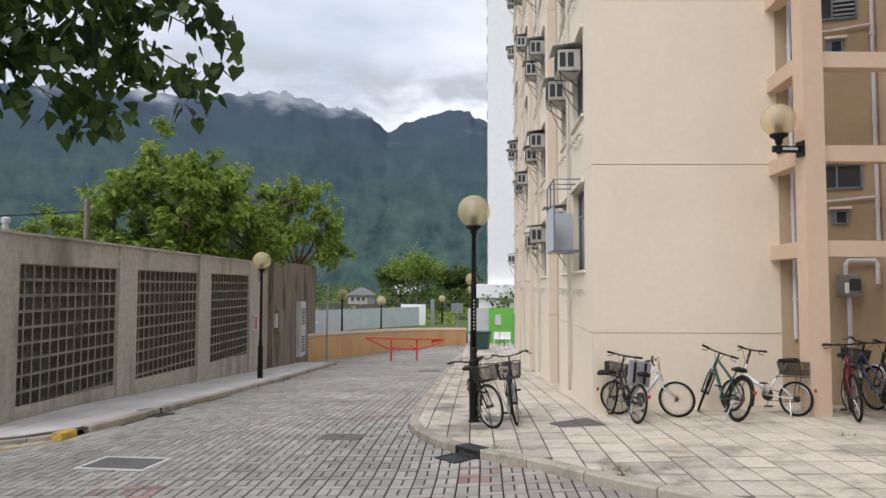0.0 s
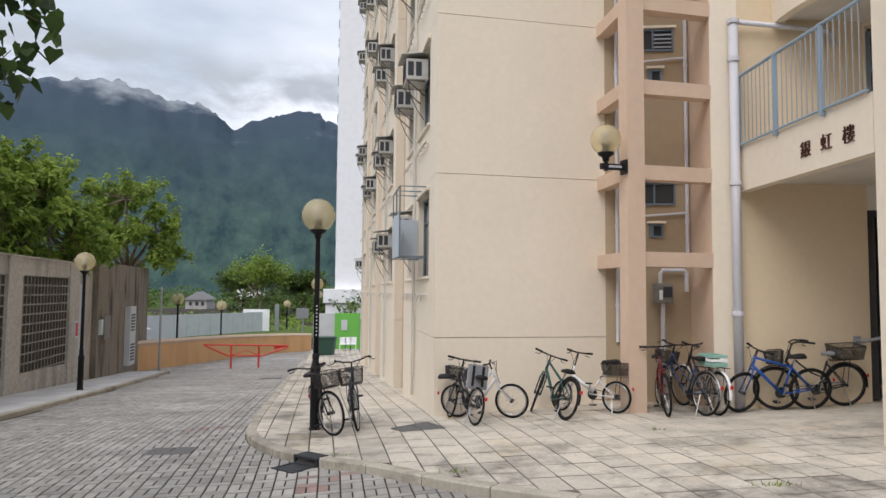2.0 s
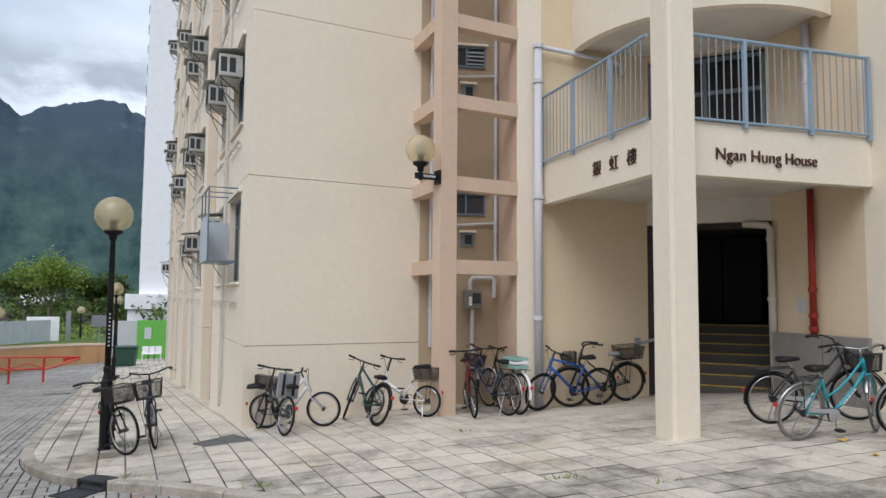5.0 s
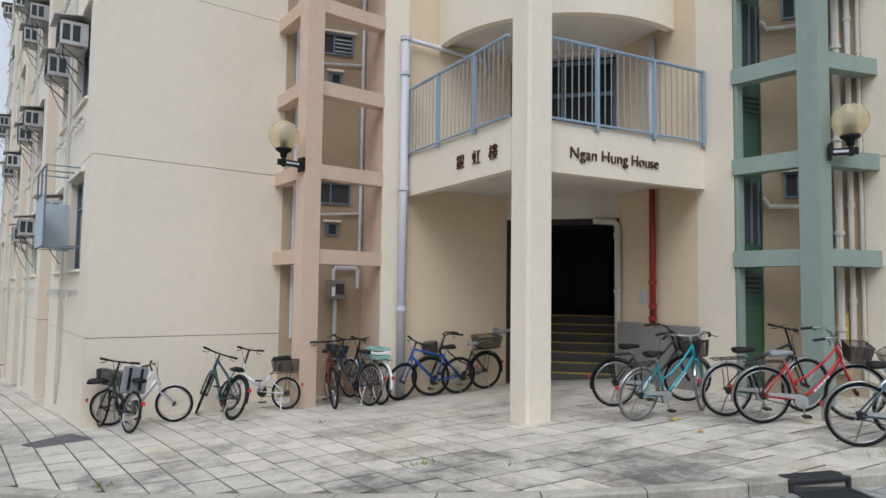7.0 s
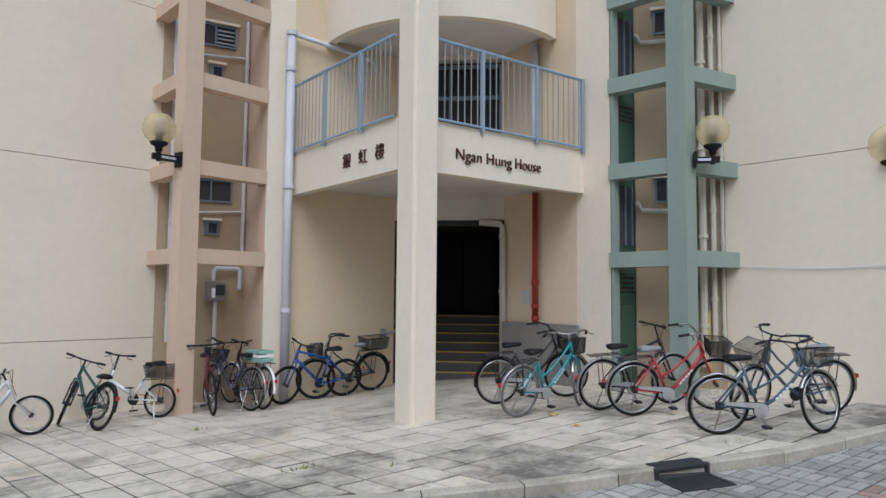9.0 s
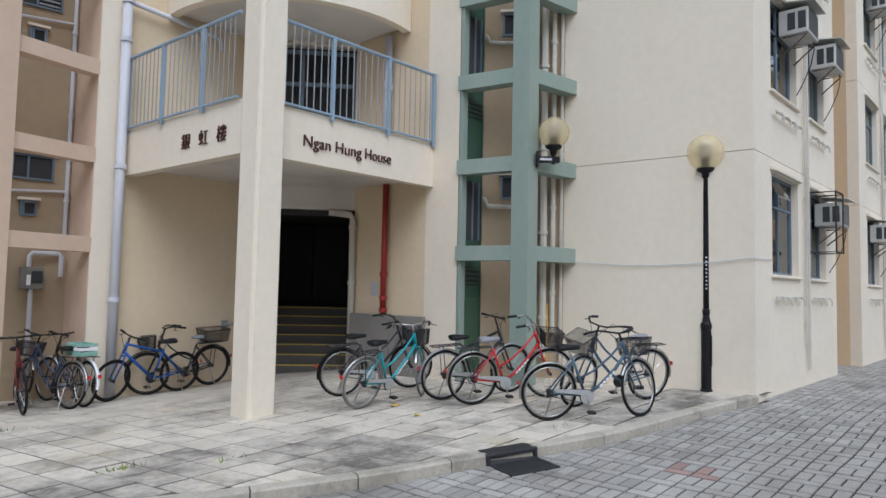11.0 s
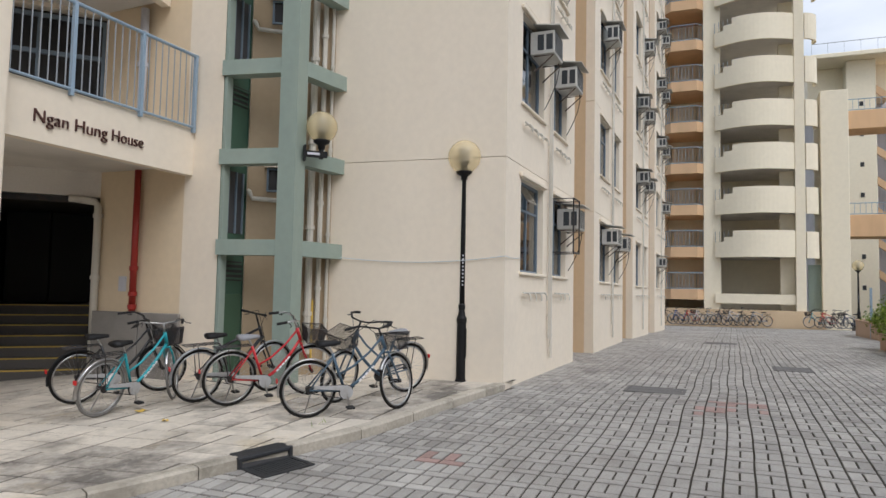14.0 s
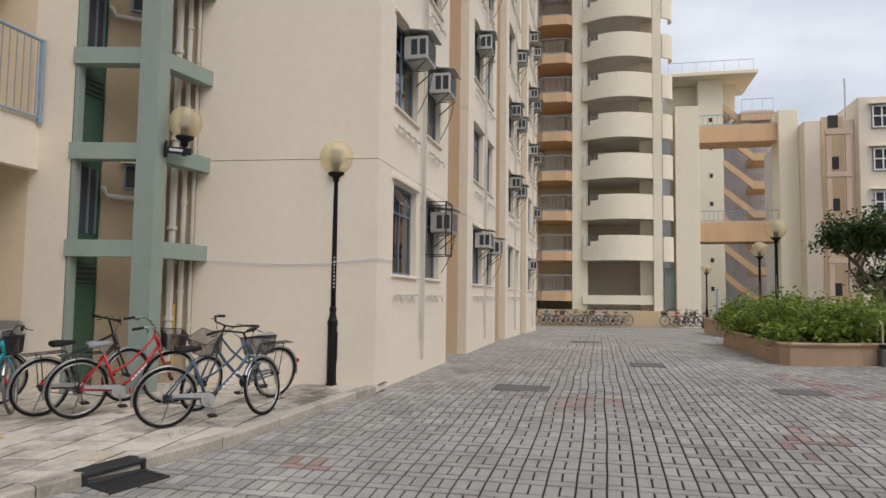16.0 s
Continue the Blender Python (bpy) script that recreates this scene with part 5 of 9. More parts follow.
    if style in ("mtb", "kid", "fold"):
        tube(bm, [top + Vector((-0.03, -0.24, 0.01)), top + Vector((0, -0.08, 0)), top + Vector((0, 0.08, 0)), top + Vector((-0.03, 0.24, 0.01))], 0.012, 8)
        ends = [(top + Vector((-0.020, s * 0.16, 0.006)), top + Vector((-0.034, s * 0.27, 0.012))) for s in (-1, 1)]
    else:
        tube(bm, [top + Vector((-0.24, -0.27, 0.03)), top + Vector((-0.08, -0.25, 0.05)), top + Vector((0.02, -0.14, 0.02)), top, top + Vector((0.02, 0.14, 0.02)), top + Vector((-0.08, 0.25, 0.05)), top + Vector((-0.24, 0.27, 0.03))], 0.011, 8)
        ends = [(top + Vector((-0.15, s * 0.262, 0.042)), top + Vector((-0.28, s * 0.275, 0.024))) for s in (-1, 1)]
    hbm = part("handlebar", bm, M[bars], root, smooth=True)
    hbm.matrix_basis = steer_m
    for a, b in ends:
        bm = bmesh.new()
        tube(bm, [a, b], 0.017, 8)
        part("grip", bm, M["black"], hbm)
    bm = bmesh.new()
    for s in (-1, 1):
        e = ends[0 if s < 0 else 1][0]
        tube(bm, [e + Vector((0.02, 0, -0.01)), e + Vector((0.05, s * 0.03, -0.04)), e + Vector((0.02, s * 0.09, -0.05))], 0.006, 5)
        tube(bm, [e + Vector((0.05, 0, -0.01)), e + Vector((0.12, -s * 0.08, 0.02)), top + Vector((0.10, 0, -0.16)), hb + Vector((0.05, 0, -0.05))], 0.004, 4)
    part("brake_lever", bm, M["black"], hbm, "black brake levers and cables")
    # saddle
    bm = bmesh.new()
    prof = [(-0.13, 0.085, 0.045), (-0.06, 0.09, 0.05), (0.02, 0.055, 0.042), (0.09, 0.028, 0.036), (0.14, 0.020, 0.03)]
    rows = []
    sx, sz = bb.x + (st.x - bb.x) * (seat_h - bb.z) / (st.z - bb.z), seat_h
    for px_, w, t in prof:
        rows.append([bm.verts.new((sx + px_, w * math.cos(a), sz - 0.03 + t * math.sin(a) * (1.0 if math.sin(a) > 0 else 0.6))) for a in [2 * math.pi * k / 10 for k in range(10)]])
    for p, q in zip(rows, rows[1:]):
        for k in range(10):
            bm.faces.new((p[k], p[(k + 1) % 10], q[(k + 1) % 10], q[k]))
    bm.faces.new(rows[0])
    bm.faces.new(list(reversed(rows[-1])))
    part("saddle", bm, M[seat], root, smooth=True)
    bm = bmesh.new()
    tube(bm, [st, (sx, 0, sz - 0.04)], 0.013, 8)
    part("seat_post", bm, M["chrome"], root)
    # drive
    bm = bmesh.new()
    tube(bm, [bb + Vector((0, -0.05, 0)), bb + Vector((0, -0.04, 0))], 0.085, 16)
    part("chainring", bm, M["steel_dark"], root)
    for px_, py_, pz_ in ((0.03, -0.12, -0.165), (-0.03, 0.12, 0.165)):
        bm = bmesh.new()
        s = 1 if py_ > 0 else -1
        tube(bm, [bb + Vector((0, s * 0.03, 0)), bb + Vector((0, s * 0.065, 0)), bb + Vector((px_, s * 0.075, pz_))], 0.010, 6)
        ck = part("crank_arm", bm, M["chrome"], root)
        q = bb + Vector((px_, py_, pz_))
        part("pedal", soft_box(q.x - 0.045, q.x + 0.045, q.y - 0.045, q.y + 0.045, q.z - 0.012, q.z + 0.012, 0.006, 1), M["black"], ck)
    bm = bmesh.new()
    tube(bm, [(rx, -0.045, R + 0.035), bb + Vector((0, -0.045, 0.083))], 0.005, 4)
    tube(bm, [(rx, -0.045, R - 0.035), bb + Vector((0, -0.045, -0.083))], 0.005, 4)
    tube(bm, [(rx, -0.05, R), (rx, -0.035, R)], 0.045, 12)
    part("chain", bm, M["steel_dark"], root)
    if guard_case:
        bm = bmesh.new()
        # slim bar with a round end over the chainring
        x0, x1 = rx + 0.05, bb.x + 0.01
        z0, z1 = R + 0.03, bb.z + 0.045
        hexa(bm, [(x0, -0.064, z0 - 0.018), (x1, -0.064, z1 - 0.028), (x1, -0.056, z1 - 0.028), (x0, -0.056, z0 - 0.018), (x0, -0.064, z0 + 0.016), (x1, -0.064, z1 + 0.034), (x1, -0.056, z1 + 0.034), (x0, -0.056, z0 + 0.016)])
        tube(bm, [bb + Vector((0, -0.067, 0)), bb + Vector((0, -0.054, 0))], 0.078, 18)
        tube(bm, [bb + Vector((0, -0.074, 0)), bb + Vector((0, -0.068, 0))], 0.045, 14)
        part("chain_guard", bm, M["guard_silver"], root, "dull silver chain guard")
    if guards:
        arc_guard("mudguard", root, rx, R, 15, 190, M[guards])
        g = arc_guard("mudguard", root, fx, R, 20, 150, M[guards], steer_m)
    if rack:
        bm = bmesh.new()
        zr = 2 * R + 0.06
        for s in (-0.06, 0.0, 0.06):
            tube(bm, [(rx - 0.20, s, zr), (rx + 0.24, s, zr)], 0.006, 5)
        for q in (-0.2, -0.07, 0.07, 0.24):
            tube(bm, [(rx + q, -0.065, zr), (rx + q, 0.065, zr)], 0.005, 5)
        for s in (-1, 1):
            tube(bm, [(rx - 0.05, s * 0.06, zr), (rx, s * 0.065, R)], 0.006, 5)
        part("rack", bm, M["steel_dark"], root, "dark wire luggage rack")
    if front_basket:
        w, dd, h, tilt = front_basket
        b = basket("basket", root, fx + 0.0, 2 * R + 0.045, w, dd, h, M["steel_dark"])
        q = Vector((fx + 0.0, 0, 2 * R + 0.1))
        b.matrix_basis = steer_m @ Matrix.Translation(q) @ Matrix.Rotation(radians(tilt), 4, "Y") @ Matrix.Translation(-q)
    if rear_basket:
        w, dd, h = rear_basket
        basket("basket", root, rx - 0.02, 2 * R + 0.08, w, dd, h, M["black"])
    bm = bmesh.new()
    tube(bm, [(rx + 0.06, 0.05, R - 0.02), (rx + 0.0, 0.16, 0.012 - 0.16 * math.sin(radians(lean)))], 0.008, 6)
    part("kickstand", bm, M["chrome"], root)
    bm = soft_box(rx - R - 0.035, rx - R - 0.02, -0.025, 0.025, R + 0.10, R + 0.15, 0.004, 1)
    part("reflector", bm, M["red_plastic"], root)
    return root


C_TEAL = ("teal", (0.025, 0.32, 0.37), "glossy teal frame")
C_RED = ("red", (0.55, 0.03, 0.035), "glossy red frame")
C_BLUE = ("blue", (0.015, 0.09, 0.36), "bright blue frame")
C_SLATE = ("slate", (0.07, 0.12, 0.17), "slate blue frame")
C_NAVY = ("navy", (0.03, 0.05, 0.11), "navy frame")
C_BLACK = ("black", (0.02, 0.02, 0.022), "black frame")
C_WHITE = ("white", (0.66, 0.66, 0.66), "white frame")
C_GREYF = ("grey", (0.30, 0.32, 0.33), "grey frame")
C_DEEP = ("deep_red", (0.16, 0.02, 0.02), "dark red frame")
C_MINT = ("mint", (0.015, 0.07, 0.07), "black and mint frame")
FB = (0.30, 0.23, 0.21, 4)

FS = (0.27, 0.20, 0.20, 4)
bicycle((8.26, 5.80), (9.30, 5.79), "teal step-through bicycle with front basket on pavement", C_TEAL, "step", 0.335, 9, 36, FS, None, True, tyre="pale_tyre", seat="black", decal=True)
bicycle((8.66, 6.66), (9.66, 6.30), "dark bicycle with front basket behind the teal one", C_BLACK, "step", 0.335, 7, -10, FS, None, True, guards="black", seat="black", bars="black")
bicycle((9.25, 5.31), (10.25, 4.90), "old grey bicycle with rear rack by the green column", C_BLACK, "mtb", 0.34, 8, 6, None, None, True, guards="alu", bars="black", seat="black", bar_h=1.10)
bicycle((9.27, 4.76), (10.15, 4.23), "red step-through bicycle with grey saddle and front basket", C_RED, "step", 0.34, 7, -12, FS, None, True, guards="chrome", decal=True)
bicycle((9.09, 3.46), (9.83, 2.82), "slate blue step-through bicycle with mesh basket near the kerb", C_SLATE, "step", 0.33, 7, 34, FS, None, False, bars="black", seat="black", decal=True, bar_h=0.98)
bicycle((10.84, 3.14), (9.87, 3.60), "dark blue bicycle with tilted basket and rear rack", C_SLATE, "step", 0.335, -8, 14, (0.26, 0.20, 0.22, 22), None, True, bars="black")
bicycle((7.80, 9.66), (6.82, 9.72), "blue mountain bicycle leaning by the rainwater pipe", C_BLUE, "mtb", 0.325, -9, 18, None, None, False, None, "black", "black", guard_case=False, rim="black", bar_h=0.98)
bicycle((8.45, 9.82), (7.42, 9.84), "black bicycle with rear plastic basket against the wall", C_BLACK, "step", 0.335, -6, -20, FS, (0.30, 0.38, 0.20), True, "black", "grey_seat", "black", rim="steel_dark")
bicycle((5.78, 10.28), (5.50, 9.28), "dark bicycle with red fork beside the peach column", C_DEEP, "mtb", 0.32, 7, 8, None, None, False, None, "black", "black", guard_case=False, rim="black")
bicycle((6.10, 9.62), (5.88, 10.45), "navy bicycle with front basket parked in the recess", C_NAVY, "step", 0.33, 5, -14, FS, None, True, "chrome", "black", "black")
bicycle((6.33, 9.72), (6.24, 10.50), "dark bicycle with white mudguards deep in the recess", C_BLACK, "step", 0.33, 4, 6, None, None, True, "white_render", "black", "black")
bicycle((4.80, 9.78), (4.20, 10.32), "white folding bicycle with small wheels and rear basket", C_WHITE, "fold", 0.245, 6, -18, None, (0.28, 0.32, 0.18), True, None, "black", "black", guard_case=False, seat_h=0.80, bar_h=0.94)
bicycle((3.96, 9.50), (3.72, 10.32), "black and mint mountain bicycle against the end wall", C_MINT, "mtb", 0.315, 14, -28, None, None, False, "black", "black", "black", guard_case=False, rim="black", bar_h=0.94, seat_h=0.74)
bicycle((2.50, 10.32), (3.28, 9.92), "white child's mountain bicycle with silver rims", C_WHITE, "kid", 0.265, 7, 10, None, None, False, None, "black", "black", guard_case=False, seat_h=0.68, bar_h=0.86)
bicycle((2.66, 9.42), (2.34, 10.30), "black bicycle with wire basket and grey board", C_BLACK, "kid", 0.28, 8, -10, (0.28, 0.24, 0.20, 4), None, False, None, "black", "black", guard_case=False, seat_h=0.72, bar_h=0.94, board=True)
bicycle((0.34, 10.22), (0.66, 9.31), "black bicycle with front basket beside the lamp post", C_BLACK, "step", 0.325, 16, 24, (0.28, 0.22, 0.22, 4), None, False, None, "black", "black", guard_case=False, bar_h=0.98)
bicycle((0.80, 10.50), (0.95, 9.53), "dark grey bicycle with front basket by the lamp post", C_NAVY, "step", 0.325, 5, -10, (0.30, 0.22, 0.22, 4), None, True, None, "black", "black", guard_case=False, bar_h=1.0)


def crate():
    z = ground_z(6.3, 9.7) + 0.74
    root = empty("crate", pose(6.33, 9.68, z, 0, 0, 98), "mint green striped plastic crate on a luggage rack", "crate")
    part("base", soft_box(-0.20, 0.20, -0.13, 0.13, 0.0, 0.012, 0.004, 1), M["mint_plastic"], root)
    for x0, x1, y0, y1 in ((-0.20, 0.20, -0.13, -0.118), (-0.20, 0.20, 0.118, 0.13), (-0.20, -0.188, -0.116, 0.116), (0.188, 0.20, -0.116, 0.116)):
        for k in range(3):
            part("slat", soft_box(x0, x1, y0, y1, 0.014 + 0.06 * k, 0.058 + 0.06 * k, 0.004, 1), M["mint_plastic"] if k != 1 else M["white_render"], root)


crate()


# ---- lamp posts, covers, drains ----
def lamp_post(x, y, height, label, scale=1.0):
    gz = ground_z(x, y)
    root = empty("lamp_post", pose(x, y, gz), label, "lamp post", "globe lamp posts")
    bm = bmesh.new()
    k = scale
    lathe(bm, [(0.088 * k, -0.05), (0.088 * k, 0.02), (0.073 * k, 0.03), (0.073 * k, 0.86), (0.080 * k, 0.88), (0.080 * k, 0.93), (0.062 * k, 0.97), (0.046 * k, 1.06), (0.056 * k, 1.08), (0.056 * k, 1.13), (0.044 * k, 1.15)], 16)
    part("base_shaft", bm, M["iron"], root, smooth=False)
    bm = bmesh.new()
    lathe(bm, [(0.043 * k, 1.15), (0.041 * k, 2.2), (0.035 * k, height - 0.36), (0.052 * k, height - 0.34), (0.052 * k, height - 0.30)], 14)
    part("pole", bm, M["iron"], root, smooth=True)
    part("access_door", soft_box(-0.040, 0.040, -0.081, -0.070, 0.35, 0.78, 0.004, 1), M["iron"], root)
    globe_lamp_head(root, height, 0.258 * k)
    dx, dy = 2.2 - x, -0.9 - y
    a = math.atan2(dy, dx)
    for i in range(9):
        z = 1.42 + 0.055 * i
        bm = bmesh.new()
        c, s = math.cos(a), math.sin(a)
        q = Vector((c * 0.0425, s * 0.0425, 0))
        t = Vector((-s, c, 0)) * 0.011
        o = Vector((c, s, 0)) * 0.002
        upright(bm, [(p.x, p.y) for p in (q - t, q + t, q + t + o, q - t + o)], z, z + 0.022)
        part("mark", bm, M["pipe"], root, "small white mark")
    return root


lamp_post(0.27, 9.90, 3.27, "black lamp post with amber globe on the pavement corner")
lamp_post(12.02, 2.80, 3.37, "black lamp post with amber globe beside the court wing")
lamp_post(-7.75, 19.3, 3.63, "black lamp post with globe by the block wall", 1.1)
lamp_post(-2.95, 31.9, 3.92, "black lamp post with globe along the lane", 1.15)
lamp_post(-4.75, 44.6, 3.6, "distant black lamp post with globe", 1.1)
lamp_post(-11.20, 37.05, 1.09 - ground_z(-11.20, 37.05), "black lamp post with globe behind the orange wall", 1.3)
lamp_post(-11.23, 45.42, 0.56 - ground_z(-11.23, 45.42), "distant lamp post with globe by the hoarding", 1.3)
lamp_post(-12.1, 72.8, 2.6, "far lamp post with globe beyond the orange wall", 1.5)


def cover_plate(cx, cy, w, d, rot, dz, label, frame_mat="kerb"):
    z = ground_z(cx, cy) + dz
    tilt = math.atan2(ground_z(cx + 0.3, cy) - ground_z(cx - 0.3, cy), 0.6)
    m = Matrix.Translation((cx, cy, z)) @ Matrix.Rotation(radians(rot), 4, "Z") @ Matrix.Rotation(-tilt, 4, "Y")
    root = empty("manhole_cover", m, label, "manhole cover", "manhole covers")
    bm = bmesh.new()
    t = 0.05
    for b in ((-w / 2, w / 2, -d / 2, -d / 2 + t), (-w / 2, w / 2, d / 2 - t, d / 2), (-w / 2, -w / 2 + t, -d / 2 + t, d / 2 - t), (w / 2 - t, w / 2, -d / 2 + t, d / 2 - t)):
        box(bm, b[0], b[1], b[2], b[3], -0.03, 0.007)
    part("cover_frame", bm, M[frame_mat], root)
    for s in (-1, 1):
        bm = soft_box(min(0.004 * s, s * (w / 2 - t - 0.004)), max(0.004 * s, s * (w / 2 - t - 0.004)), -d / 2 + t + 0.004, d / 2 - t - 0.004, -0.02, 0.006, 0.003, 1)
        part("plate", bm, M["cover"], root)
    return root


cover_plate(1.88, 9.40, 0.62, 0.66, 30, 0.0, "dark rectangular cover plate in the pavement", "cover")
cover_plate(-1.55, 8.98, 0.62, 0.42, 0, -ROAD_DROP, "dark rectangular cover in the lane", "cover")
cover_plate(-3.78, 7.12, 0.95, 0.62, 0, -ROAD_DROP, "dark cover plate with pale concrete rim", "hoard_white")
cover_plate(13.05, 0.12, 0.62, 0.85, 0, -ROAD_DROP, "grey cover plate set in the court paving", "cover")
cover_plate(17.4, -2.0, 0.9, 0.7, 0, -ROAD_DROP, "grey cover plate far down the court", "cover")
cover_plate(25.0, -0.6, 1.0, 0.9, 0, -ROAD_DROP, "grey cover plate near the far building", "cover")
cover_plate(13.6, -3.95, 0.6, 0.7, 0, -ROAD_DROP, "grey cover plate near the planter", "cover")
cover_plate(-3.6, 25.0, 0.8, 0.6, 8, -ROAD_DROP, "dark cover far along the lane", "cover")


def kerb_drain(cx, cy, ang, label, w=0.26, reach=0.46, lift=0.012):
    """A cast iron gully: hood in the kerb and a slotted grate in the road before it."""
    z = ground_z(cx, cy)
    gx_, gy_ = (ground_z(cx + 0.3, cy) - ground_z(cx - 0.3, cy)) / 0.6, (ground_z(cx, cy + 0.3) - ground_z(cx, cy - 0.3)) / 0.6
    ca, sa = math.cos(radians(ang)), math.sin(radians(ang))
    ex, ey = Vector((ca, sa, ca * gx_ + sa * gy_)).normalized(), Vector((-sa, ca, -sa * gx_ + ca * gy_)).normalized()
    ez = ex.cross(ey).normalized()
    mt = Matrix((ex, ez.cross(ex), ez)).transposed().to_4x4()
    mt.translation = (cx, cy, z)
    root = empty("kerb_drain", mt, label, "drain", "kerb drains")
    bm = bmesh.new()
    hexa(bm, [(-w, -0.03, -0.115), (w, -0.03, -0.115), (w, 0.17, -0.115), (-w, 0.17, -0.115), (-w, 0.0, -0.03), (w, 0.0, -0.03), (w, 0.17, -0.03), (-w, 0.17, -0.03)])
    part("throat", bm, M["room"], root)
    part("hood", soft_box(-w - 0.02, w + 0.02, -0.035, 0.18, lift - 0.044, lift, 0.012, 2), M["drain_iron"], root, "black cast iron hood")
    for s in (-1, 1):
        part("cheek", soft_box(min(s * w, s * (w + 0.04)), max(s * w, s * (w + 0.04)), -0.04, 0.15, -0.12, lift - 0.002, 0.008, 1), M["drain_iron"], root)
    fr = bmesh.new()
    for b in ((-w - 0.02, w + 0.02, -reach, -reach + 0.04), (-w - 0.02, w + 0.02, -0.08, -0.045), (-w - 0.02, -w + 0.02, -reach + 0.04, -0.08), (w - 0.02, w + 0.02, -reach + 0.04, -0.08)):
        box(fr, b[0], b[1], b[2], b[3], -0.13, -0.088)
    part("grate_frame", fr, M["drain_iron"], root)
    for k in range(13):
        x = -w + 0.045 + (2 * w - 0.09) * k / 12
        bm = bmesh.new()
        box(bm, x - 0.013, x + 0.013, -reach + 0.04, -0.08, -0.125, -0.092)
        part("grate_bar", bm, M["drain_iron"], root)
    # near-black plate gives the shade below the grate
    bm = bmesh.new()
    box(bm, -w + 0.02, w - 0.02, -reach + 0.04, -0.08, -0.133, -0.128)
    part("pit", bm, M["room"], root)
    return root


kerb_drain(7.77, 3.105, -21, "black cast iron kerb drain with slotted grate", 0.25, 0.42, 0.005)
kerb_drain(0.47, 7.97, -45, "black cast iron kerb drain at the pavement corner", 0.20, 0.38, 0.004)


def litter():
    rr = random.Random(4)
    root = empty("grass_tufts", None, "small green weeds in the pavement joints", "weeds", kind="stuff")
    bm = bmesh.new()
    for cx, cy, n in ((5.15, 5.6, 26), (4.95, 8.3, 10), (5.9, 5.05, 8), (3.55, 9.9, 8), (8.9, 3.2, 8), (2.3, 6.75, 12), (0.9, 7.9, 8)):
        for k in range(n):
            x, y = cx + rr.gauss(0, 0.10), cy + rr.gauss(0, 0.03)
            z = ground_z(x, y)
            a = rr.uniform(0, 6.28)
            L = rr.uniform(0.03, 0.07)
            dx, dy = math.cos(a) * L * 0.7, math.sin(a) * L * 0.7
            w = 0.006
            v = [bm.verts.new(p) for p in ((x - dy * 0.1 - w, y, z), (x + w, y + dx * 0.1, z), (x + dx, y + dy, z + L))]
            bm.faces.new(v)
    part("blades", bm, M["leaf_shrub"], root)
    for x, y, r, a in ((8.62, 5.55, 0.09, 0.4), (8.35, 4.9, 0.05, 1.4), (2.32, 10.2, 0.05, 0.2)):
        bm = bmesh.new()
        z = ground_z(x, y) + 0.006
        n = 8
        ctr = bm.verts.new((x, y, z + 0.012))
        ring = [bm.verts.new((x + r * math.cos(a + 6.283 * k / n) * (1 if k % 2 else 0.6), y + r * 0.7 * math.sin(a + 6.283 * k / n), z + (0.02 if k % 3 == 0 else 0.0))) for k in range(n)]
        for k in range(n):
            bm.faces.new((ctr, ring[k], ring[(k + 1) % n]))
        ob = part("fallen_leaf", bm, M["yellow_edge"])
        tagged(ob, "dry yellow fallen leaf on the pavement", "leaf", "fallen leaves")


litter()


# ---- the block wall and pavement across the lane ----
W0 = Vector((-7.33, 9.19, 0))
WD = Vector((-0.176, 0.984, 0)).normalized()
WN = Vector((0.984, 0.176, 0)).normalized()
WTOP = 2.42


def wp(s, d, z):
    q = W0 + WD * s + WN * d
    return (q.x, q.y, z)


def wbox(bm, s0, s1, d0, d1, z0, z1, z0b=None, z1b=None):
    z0b = z0 if z0b is None else z0b
    z1b = z1 if z1b is None else z1b
    hexa(bm, [wp(s0, d0, z0), wp(s1, d0, z0b), wp(s1, d1, z0b), wp(s0, d1, z0), wp(s0, d0, z1), wp(s1, d0, z1b), wp(s1, d1, z1b), wp(s0, d1, z1)])


def wground(s):
    q = W0 + WD * s
    return ground_z(q.x, q.y)


